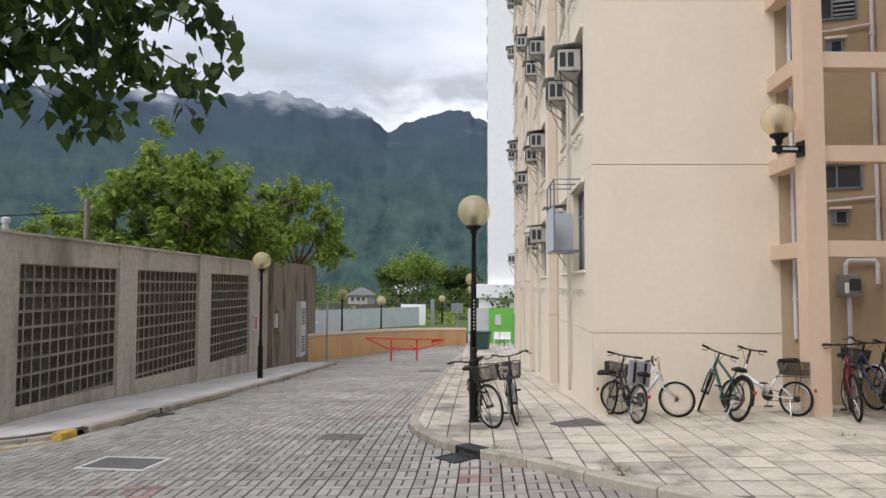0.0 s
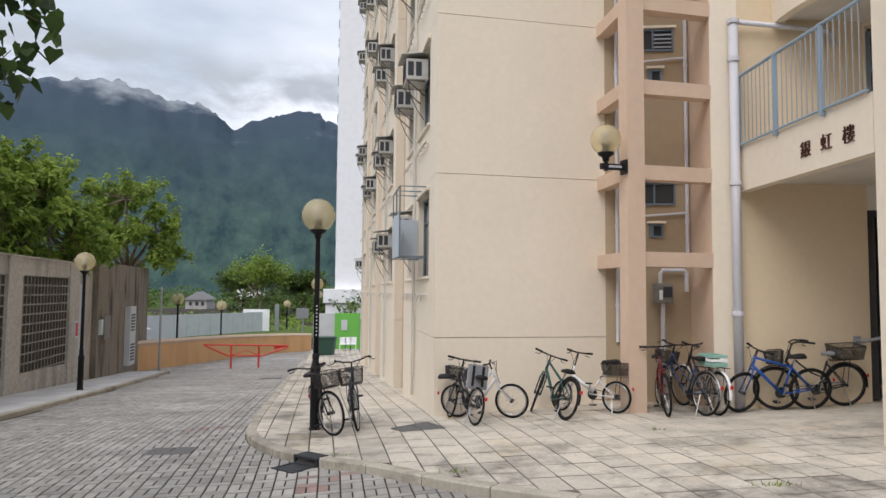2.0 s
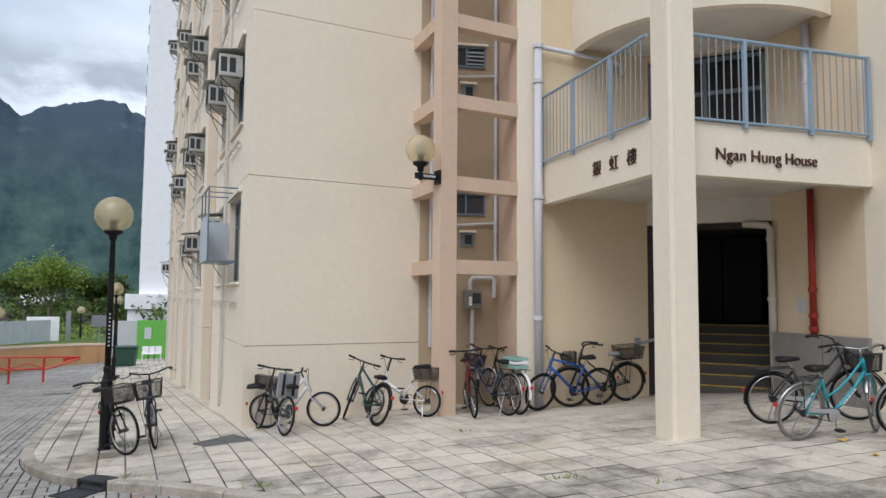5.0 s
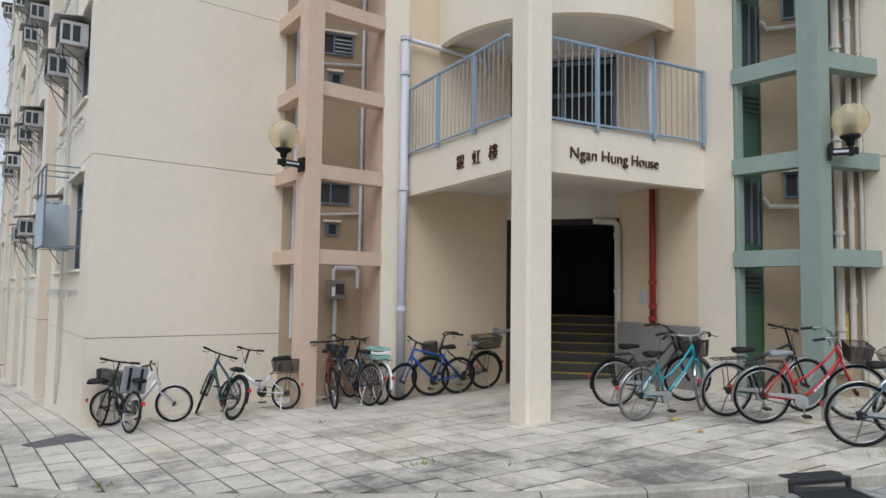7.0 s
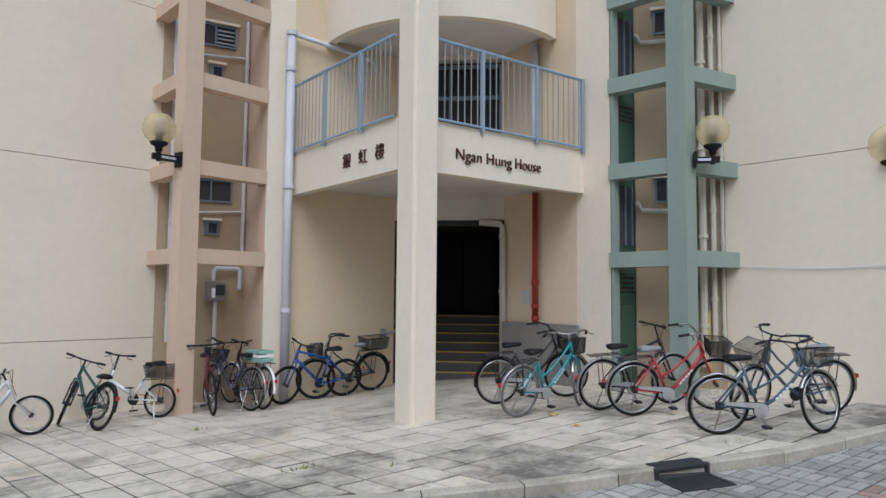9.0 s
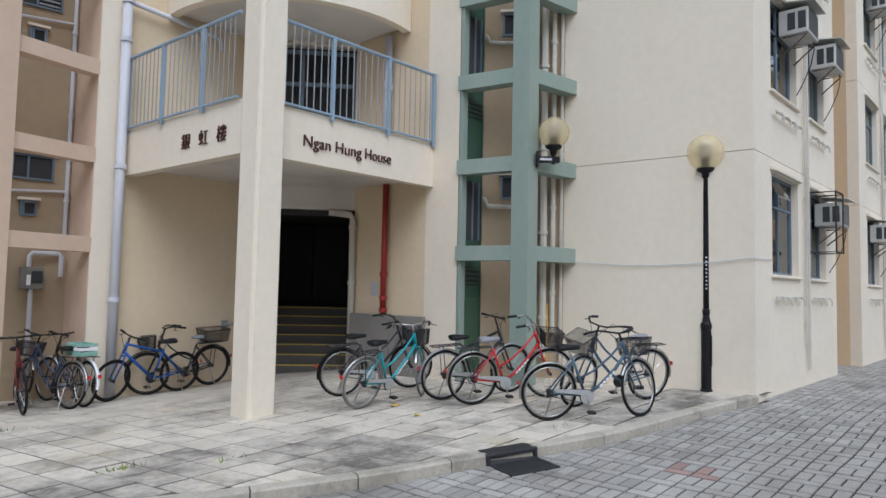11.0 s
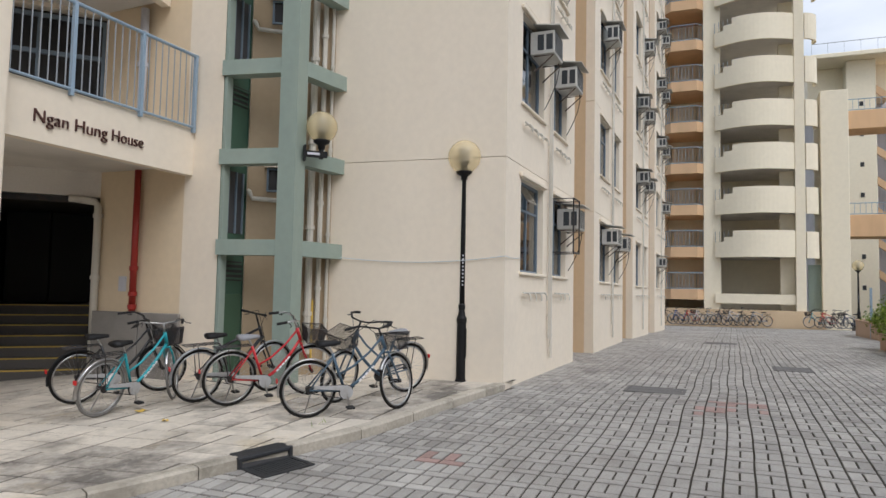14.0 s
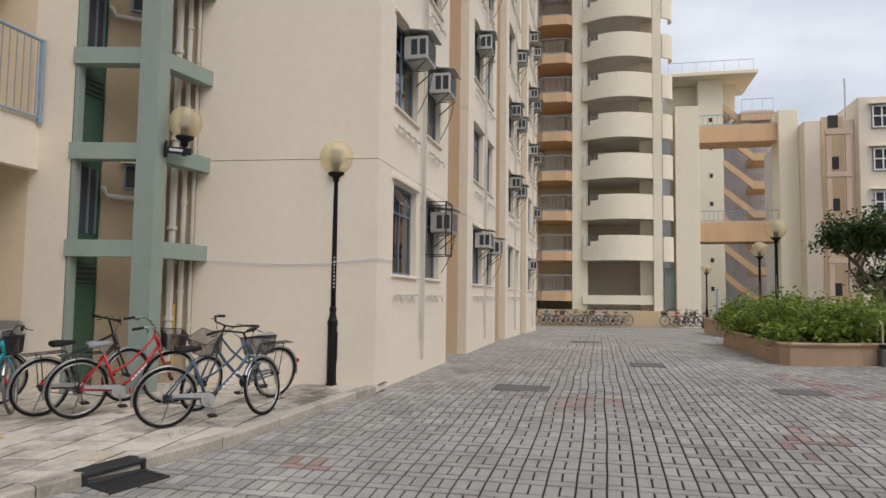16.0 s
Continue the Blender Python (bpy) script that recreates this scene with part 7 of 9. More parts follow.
def far_end():
    # curved orange wall closing the lane
    pts = smooth_line([(-11.6, 31.9), (-11.1, 34.6), (-10.2, 38.3), (-8.9, 41.4), (-7.2, 43.6), (-5.2, 45.0)], 0.7)
    root = empty("wall_orange", None, "low curved orange rendered wall closing the lane", "wall", kind="structure")
    bm = bmesh.new()
    rows = []
    for i, p in enumerate(pts):
        u = i / (len(pts) - 1)
        q = Vector((*p, 0))
        d = (Vector((*pts[min(i + 1, len(pts) - 1)], 0)) - Vector((*pts[max(i - 1, 0)], 0))).normalized()
        n = Vector((-d.y, d.x, 0)) * 0.2
        top = -1.0 - 0.36 * u
        rows.append([bm.verts.new(v) for v in (q + Vector((0, 0, -3.0)), q + Vector((0, 0, top)), q + n + Vector((0, 0, top)), q + n + Vector((0, 0, -3.0)))])
    for a, b in zip(rows, rows[1:]):
        for k in range(3):
            bm.faces.new((a[k], b[k], b[k + 1], a[k + 1]))
    part("wall_body", bm, M["orange"], root)
    bm = bmesh.new()
    tube(bm, [(p[0] - 0.05, p[1] + 0.1, -0.98 - 0.36 * i / (len(pts) - 1)) for i, p in enumerate(pts)], 0.14, 6)
    part("coping", bm, M["pink"], root)
    # red barrier
    br = empty("barrier_gate", None, "red painted steel swing barrier across the lane", "barrier")
    A, B = Vector((-8.62, 33.32, -1.08)), Vector((-4.69, 34.25, -1.18))
    def pt(u, dz):
        q = A.lerp(B, u)
        return (q.x, q.y, q.z + dz)
    for pp, nm in (([pt(0, 0), pt(1, 0)], "top_bar"), ([pt(0, -0.02), pt(0.28, -0.52), pt(0.68, -0.52), pt(1, -0.06)], "lower_bar"), ([pt(0.32, -0.5), pt(0.50, -0.25), pt(0.64, -0.5)], "brace")):
        bm = bmesh.new()
        tube(bm, pp, 0.045 if nm != "brace" else 0.025, 6)
        part(nm, bm, M["red"], br)
    for u in (0.32, 0.645):
        q = pt(u, 0)
        bm = bmesh.new()
        tube(bm, [(q[0], q[1], ground_z(q[0], q[1]) - 0.15), q], 0.05, 8)
        part("post", bm, M["red"], br)
    bm = bmesh.new()
    hexa(bm, [pt(0.83, -0.22), pt(0.98, -0.05), (pt(0.98, -0.05)[0], pt(0.98, -0.05)[1] + 0.02, pt(0.98, -0.05)[2]), (pt(0.83, -0.22)[0], pt(0.83, -0.22)[1] + 0.02, pt(0.83, -0.22)[2]), pt(0.83, 0.0), pt(0.98, 0.0), (pt(0.98, 0)[0], pt(0.98, 0)[1] + 0.02, pt(0.98, 0)[2]), (pt(0.83, 0)[0], pt(0.83, 0)[1] + 0.02, pt(0.83, 0)[2])])
    part("plate", bm, M["red"], br)
    # meadow and hoardings
    xs = [-260 + 12 * k for k in range(0, 26)] + [30]
    grid_sheet("meadow", xs, [46.5, 60, 80, 110, 150, 220, 330, 520], lambda x, y: -2.35 - (0.6 if y < 47 else 0.0) + 0.5 * math.sin(x * 0.05) * min(1, (y - 46) / 60), M["grass"], "rough green field beyond the lane", "structure", "field")
    hd = empty("hoarding", None, "long grey-white site hoarding across the field", "hoarding")
    a, b = Vector((-24.0, 48.5, 0)), Vector((-13.6, 68.2, 0))
    n = 16
    for k in range(n):
        p, q = a.lerp(b, k / n), a.lerp(b, (k + 0.97) / n)
        d = (q - p).normalized()
        t = Vector((-d.y, d.x, 0)) * 0.05
        bm = bmesh.new()
        upright(bm, [(v.x, v.y) for v in (p, q, q + t, p + t)], -3.2, -0.55)
        part("panel", bm, M["hoard_white"], hd)
    hd2 = empty("hoarding", None, "white site hoarding with gate beyond the lane", "hoarding")
    for x0, x1, y, z1, mat in ((-15.6, -13.0, 68.4, -0.30, "white_render"), (-12.6, -12.2, 69, 0.2, "alu"), (-5.3, -3.85, 46.4, 0.05, "hoard_white")):
        part("panel", soft_box(x0, x1, y, y + 0.08, -3.2, z1, 0.01, 1), M[mat], hd2)
    gr = empty("hoarding", None, "bright green site hoarding panel beside the building", "hoarding")
    part("panel", soft_box(-3.80, -2.1, 45.9, 45.98, -3.0, 0.10, 0.01, 1), M["hoard_green"], gr)
    part("notice", soft_box(-3.35, -2.95, 45.86, 45.895, -1.05, -0.35, 0.005, 1), M["hoard_white"], gr)
    bn = empty("waste_bin", None, "dark green wheeled waste container", "waste bin")
    bm = bmesh.new()
    hexa(bm, [(-4.15, 40.5, -2.2), (-3.25, 40.5, -2.2), (-3.2, 41.1, -2.2), (-4.2, 41.1, -2.2), (-4.3, 40.4, -1.25), (-3.12, 40.4, -1.25), (-3.1, 41.2, -1.25), (-4.32, 41.2, -1.25)])
    part("body", bm, M["bin_green"], bn)
    part("lid", soft_box(-4.36, -3.06, 40.35, 41.25, -1.24, -1.14, 0.03, 2), M["bin_green"], bn)
    for x in (-4.05, -3.35):
        bm = bmesh.new()
        tube(bm, [(x - 0.03, 40.6, -2.24), (x + 0.03, 40.6, -2.24)], 0.09, 10)
        part("caster", bm, M["black"], bn)
    # white plastic chairs stacked by the green panel
    for k in range(3):
        x = -3.0 + 0.34 * k
        ch = empty("plastic_chair", None, "white plastic chair by the green hoarding", "chair", "white chairs")
        z = ground_z(x, 43.5)
        part("seat", soft_box(x - 0.2, x + 0.2, 43.3, 43.7, z + 0.40, z + 0.44, 0.01, 1), M["white_render"], ch)
        part("backrest", soft_box(x - 0.2, x + 0.2, 43.68, 43.72, z + 0.44, z + 0.85, 0.01, 1), M["white_render"], ch)
        for ax in (-0.18, 0.16):
            for ay in (43.32, 43.66):
                part("leg", soft_box(x + ax, x + ax + 0.03, ay, ay + 0.03, z - 0.1, z + 0.40, 0.004, 1), M["white_render"], ch)
    # traffic clutter: red and white water barriers
    for k in range(3):
        x, y = -7.6 + 1.35 * k, 62.0 + 0.5 * k
        wb = empty("road_barrier", None, "red plastic road barrier in the distance", "barrier", "plastic road barriers")
        bm = bmesh.new()
        hexa(bm, [(x, y, -2.7), (x + 1.2, y, -2.7), (x + 1.2, y + 0.5, -2.7), (x, y + 0.5, -2.7), (x + 0.05, y + 0.18, -1.95), (x + 1.15, y + 0.18, -1.95), (x + 1.15, y + 0.32, -1.95), (x + 0.05, y + 0.32, -1.95)])
        part("body", bm, M["red"], wb)
    sg = empty("road_sign", None, "grey-backed road sign on a pole", "sign")
    bm = bmesh.new()
    tube(bm, [(-6.6, 50.0, -2.9), (-6.6, 50.0, 0.35)], 0.05, 8)
    part("post", bm, M["alu"], sg)
    part("plate", soft_box(-7.1, -6.2, 49.93, 49.96, -0.45, 0.30, 0.02, 1), M["alu"], sg)
    # a parked teal van roof by the wall
    vn = empty("parked_van", None, "teal and white van behind the orange wall", "van")
    part("body", soft_box(-19.6, -15.9, 44.2, 45.9, -2.6, -0.95, 0.15, 3), M["hoard_white"], vn)
    part("roof", soft_box(-19.3, -16.2, 44.3, 45.8, -0.94, -0.75, 0.08, 2), paint("teal", (0.02, 0.36, 0.33)), vn)
    part("window", soft_box(-19.2, -16.3, 44.17, 44.19, -1.55, -1.05, 0.01, 1), M["ac_dark"], vn)


far_end()


def far_buildings():
    # white tower
    tw = empty("tower_block", None, "tall white tower block far beyond the lane", "building")
    part("wall", soft_box(-10.4, -6.0, 100, 116, -0.2, 92, 0.05, 1), M["white_render"], tw)
    part("podium", soft_box(-11.6, -4.0, 99, 118, -3.0, -0.2, 0.05, 1), M["white_render"], tw)
    part("canopy", soft_box(-11.9, -3.5, 98.6, 118, -0.15, 1.9, 0.05, 1), M["white_render"], tw)
    for k in range(30):
        z = 3.5 + 2.9 * k
        bm = soft_box(-10.62, -10.40, 101.0, 103.0, z, z + 1.3, 0.03, 1)
        part("window", bm, M["window_frame"], tw)
        bm = soft_box(-10.7, -10.40, 105.0, 107.0, z, z + 1.3, 0.03, 1)
        part("window", bm, M["window_frame"], tw)
    # old village house
    hs = empty("village_house", None, "old grey two-storey village house in trees", "house")
    part("wall", soft_box(-48.6, -44.0, 150, 156, -4.5, -0.6, 0.05, 1), M["house"], hs)
    bm = bmesh.new()
    upright(bm, [(-49, 149.6), (-43.6, 149.6), (-43.6, 156.4), (-49, 156.4)], -0.6, -0.5)
    v = [bm.verts.new(p) for p in ((-49, 149.6, -0.5), (-43.6, 149.6, -0.5), (-43.6, 156.4, -0.5), (-49, 156.4, -0.5), (-46.3, 150.5, 1.2), (-46.3, 155.5, 1.2))]
    for f in ((0, 1, 4), (1, 2, 5, 4), (2, 3, 5), (3, 0, 4, 5)):
        bm.faces.new([v[k] for k in f])
    part("roof", bm, M["roof_grey"], hs)
    for x in (-47.8, -46.4, -45.2):
        for z in (-3.6, -1.8):
            part("window", soft_box(x, x + 0.6, 149.93, 149.99, z, z + 0.8, 0.01, 1), M["room"], hs)
    h2 = empty("village_house", None, "small white flat-roofed house on the slope", "house")
    part("wall", soft_box(-46, -40, 182, 188, -1.0, 2.2, 0.05, 1), M["white_render"], h2)
    part("roof", soft_box(-46.4, -39.6, 181.6, 188.4, 2.2, 2.5, 0.05, 1), M["roof_grey"], h2)


far_buildings()


def woods():
    rr = random.Random(17)
    # nearer trees past the field
    for x, y, s, mat, lab in ((-22.5, 106, 1.5, "leaf_bright", "rounded bright green tree past the field"), (-17.0, 112, 1.2, "leaf_mid", "green tree past the field"), (-28.5, 118, 1.3, "leaf_mid", "green tree past the field")):
        tree(x, y, -3.0, 2.2 * s, 0.25, 2.2 * s, 2, 3500, 0.55, M[mat], lab, rr.randint(0, 999), 1.3 * s, 6)
    centers = []
    for k in range(420):
        y = rr.uniform(96, 240)
        x = -0.30 * y + rr.uniform(-0.62, 0.27) * y
        if y < 165 and -0.365 < x / y < -0.265:
            continue
        centers.append((x, y, -2.4 + rr.uniform(0, 1.6 + 0.008 * y)))
    leaf_cloud("woodland", centers, 3.2, 26000, 0.95, M["leaf_mid"], None, 44)
    tagged(bpy.data.objects["woodland"], "dense dark green woodland below the mountain", "woodland", kind="stuff")
    centers = [(rr.uniform(-40, -8), rr.uniform(70, 92), -2.6 + rr.uniform(0, 0.9)) for k in range(160)]
    leaf_cloud("hedge", centers, 1.0, 7000, 0.4, M["leaf_bright"], None, 45)
    tagged(bpy.data.objects["hedge"], "low bright green scrub along the field edge", "shrubs", kind="stuff")


woods()


def backdrop():
    # forested mountain with a ragged ridge
    ridge = ((64, 11.6), (52, 12.0), (43, 14.0), (38, 14.6), (33, 14.9), (28, 15.4), (23.5, 15.6), (20, 14.4), (17.5, 14.7), (15.3, 13.1), (12.6, 13.9), (9.0, 14.3), (6.5, 13.3), (0, 10.0), (-14, 7.0), (-40, 5.0))
    az = [a for a, _ in ridge]
    el = [e for _, e in ridge]
    n_az, n_r = 440, 60
    verts = []
    for i in range(n_az):
        a = -40 + 104 * i / (n_az - 1)
        e = float(np.mean([np.interp(a + q, az[::-1], el[::-1]) for q in (-4, -3, -2, -1, 0, 1, 2, 3, 4)]))
        crest = float(np.interp(a, az[::-1], el[::-1])) - e + 0.40 * noise.noise((a * 0.9, 2.0, 0)) + 0.28 * noise.noise((a * 2.2, 5.0, 0)) + 0.12 * noise.noise((a * 5.5, 9.0, 0))
        th = radians(a)
        for j in range(n_r):
            u = j / (n_r - 1)
            r = 260 + 1340 * u
            zr = 1600 * math.tan(radians(e + crest * u ** 7))
            prof = 0.04 * u + 0.96 * u ** 1.5
            x, y = -math.sin(th) * r, math.cos(th) * r
            rel = noise.fractal((x * 0.005, y * 0.005, 1.3), 1.0, 2.1, 3) * 34 * u * u * (1 - 0.72 * u) * 2.4
            gul = abs(noise.noise((x * 0.0045, y * 0.0045, 7.0))) * 70 * u * u * (1 - u) * 3.0
            verts.append((x, y, -3.5 + (zr + 1.5) * prof + rel - gul))
    faces = [(i * n_r + j, (i + 1) * n_r + j, (i + 1) * n_r + j + 1, i * n_r + j + 1) for i in range(n_az - 1) for j in range(n_r - 1)]
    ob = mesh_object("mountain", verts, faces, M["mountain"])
    for p in ob.data.polygons:
        p.use_smooth = True
    tagged(ob, "dark forested mountain under low cloud", "mountain", kind="structure")
    # cloud bank hanging on the ridge
    verts, faces = [], []
    n = 120
    for i in range(n):
        a = -20 + 84 * i / (n - 1)
        e = float(np.interp(a, az[::-1], el[::-1]))
        th = radians(a)
        for j in range(8):
            ee = 14.6 + 0.45 * (e - 14.6) - 3.0 + 8.4 * j / 7
            r = 1380 - 8 * j
            verts.append((-math.sin(th) * r, math.cos(th) * r, r * math.tan(radians(ee))))
    faces = [(i * 8 + j, (i + 1) * 8 + j, (i + 1) * 8 + j + 1, i * 8 + j + 1) for i in range(n - 1) for j in range(7)]
    cl = mesh_object("cloud_bank", verts, faces, M["cloud"])
    uv = cl.data.uv_layers.new(name="UVMap")
    for lp in cl.data.loops:
        i, j = divmod(lp.vertex_index, 8)
        uv.data[lp.index].uv = (i / (n - 1), j / 7)
    tagged(cl, "low white cloud clinging to the mountain ridge", "cloud", kind="structure")
    cl.visible_shadow = False


def distance_materials():
    m = bpy.data.materials.new("hazy_mountain_forest")
    m.use_nodes = True
    nt = m.node_tree
    L, N = nt.links.new, nt.nodes.new
    b = nt.nodes["Principled BSDF"]
    b.inputs["Roughness"].default_value = 1.0
    b.inputs["Specular IOR Level"].default_value = 0.0
    geo = N("ShaderNodeNewGeometry")
    n1, n2 = N("ShaderNodeTexNoise"), N("ShaderNodeTexNoise")
    way = N("ShaderNodeVectorMath")
    way.operation = "NORMALIZE"
    L(geo.outputs["Position"], way.inputs[0])
    n1.inputs["Scale"].default_value, n1.inputs["Detail"].default_value, n1.inputs["Roughness"].default_value = 42.0, 10.0, 0.66
    n2.inputs["Scale"].default_value, n2.inputs["Detail"].default_value = 9.0, 7.0
    L(way.outputs[0], n1.inputs["Vector"])
    L(way.outputs[0], n2.inputs["Vector"])
    r1 = N("ShaderNodeValToRGB")
    r1.color_ramp.elements[0].position, r1.color_ramp.elements[0].color = 0.34, (0.026, 0.052, 0.054, 1)
    r1.color_ramp.elements[1].position, r1.color_ramp.elements[1].color = 0.68, (0.075, 0.122, 0.098, 1)
    L(n1.outputs[0], r1.inputs[0])
    # distance haze is painted in: height blends the forest to blue-grey
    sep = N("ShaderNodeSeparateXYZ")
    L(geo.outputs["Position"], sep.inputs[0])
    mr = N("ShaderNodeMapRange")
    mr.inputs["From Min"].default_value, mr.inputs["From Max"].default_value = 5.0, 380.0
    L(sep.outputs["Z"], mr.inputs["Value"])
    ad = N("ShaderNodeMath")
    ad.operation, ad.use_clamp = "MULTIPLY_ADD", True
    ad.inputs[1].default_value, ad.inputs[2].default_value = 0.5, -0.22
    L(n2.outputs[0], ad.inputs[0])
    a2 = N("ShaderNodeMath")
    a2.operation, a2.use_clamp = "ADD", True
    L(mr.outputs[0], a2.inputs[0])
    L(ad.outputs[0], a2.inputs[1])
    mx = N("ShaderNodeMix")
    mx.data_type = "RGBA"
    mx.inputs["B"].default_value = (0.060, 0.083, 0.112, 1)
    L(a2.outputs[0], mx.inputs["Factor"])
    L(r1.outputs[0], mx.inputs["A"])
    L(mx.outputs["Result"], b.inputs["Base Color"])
    M["mountain"] = m
    c = bpy.data.materials.new("cloud_vapour")
    c.use_nodes = True
    nt = c.node_tree
    L, N = nt.links.new, nt.nodes.new
    # the sheet emits the cloud's brightness in place of light falling on it
    em = N("ShaderNodeEmission")
    em.inputs["Color"].default_value, em.inputs["Strength"].default_value = (0.62, 0.68, 0.735, 1), 0.70
    tr = N("ShaderNodeBsdfTransparent")
    uvn = N("ShaderNodeUVMap")
    sp = N("ShaderNodeSeparateXYZ")
    L(uvn.outputs[0], sp.inputs[0])
    mp = N("ShaderNodeMapping")
    mp.inputs["Scale"].default_value = (9.0, 2.0, 1.0)
    L(uvn.outputs[0], mp.inputs[0])
    nz = N("ShaderNodeTexNoise")
    nz.inputs["Scale"].default_value, nz.inputs["Detail"].default_value, nz.inputs["Roughness"].default_value = 2.2, 9.0, 0.55
    L(mp.outputs[0], nz.inputs["Vector"])
    # denser upwards, ragged below, fading out at the very top
    up = N("ShaderNodeMapRange")
    up.interpolation_type = "SMOOTHSTEP"
    up.inputs["From Min"].default_value, up.inputs["From Max"].default_value = 0.12, 0.66
    up.inputs["To Min"].default_value, up.inputs["To Max"].default_value = -0.55, 0.42
    L(sp.outputs["Y"], up.inputs["Value"])
    su = N("ShaderNodeMath")
    su.operation = "MULTIPLY_ADD"
    su.inputs[1].default_value = 2.6
    sh = N("ShaderNodeMath")
    sh.operation = "SUBTRACT"
    sh.inputs[1].default_value = 0.95
    L(up.outputs[0], sh.inputs[0])
    L(nz.outputs[0], su.inputs[0])
    L(sh.outputs[0], su.inputs[2])
    dens = N("ShaderNodeMapRange")
    dens.interpolation_type = "SMOOTHSTEP"
    dens.inputs["From Min"].default_value, dens.inputs["From Max"].default_value = 0.0, 1.05
    L(su.outputs[0], dens.inputs["Value"])
    top = N("ShaderNodeMapRange")
    top.interpolation_type = "SMOOTHSTEP"
    top.inputs["From Min"].default_value, top.inputs["From Max"].default_value = 0.62, 0.98
    top.inputs["To Min"].default_value, top.inputs["To Max"].default_value = 1.0, 0.0
    L(sp.outputs["Y"], top.inputs["Value"])
    ml = N("ShaderNodeMath")
    ml.operation = "MULTIPLY"
    L(dens.outputs[0], ml.inputs[0])
    L(top.outputs[0], ml.inputs[1])
    mx = N("ShaderNodeMixShader")
    L(ml.outputs[0], mx.inputs[0])
    L(tr.outputs[0], mx.inputs[1])
    L(em.outputs[0], mx.inputs[2])
    L(mx.outputs[0], nt.nodes["Material Output"].inputs["Surface"])
    M["cloud"] = c


distance_materials()
backdrop()


# ---- the far side of the court ----
def railing(root, pts, z0, h, mat="alu", gap=0.14):
    for z in (z0 + 0.06, z0 + h):
        bm = bmesh.new()
        tube(bm, [(p[0], p[1], z) for p in pts], 0.03, 5)
        part("rail", bm, M[mat], root)
    bm = bmesh.new()
    for p, q in zip(pts, pts[1:]):
        p, q = Vector((*p, 0)), Vector((*q, 0))
        n = max(1, int((q - p).length / gap))
        for k in range(n + 1):
            o = p.lerp(q, k / n)
            box(bm, o.x - 0.012, o.x + 0.012, o.y - 0.012, o.y + 0.012, z0 + 0.06, z0 + h)
    tagged(part("railing_infill", bm, M[mat], root), kind="stuff")


TX = 49.0


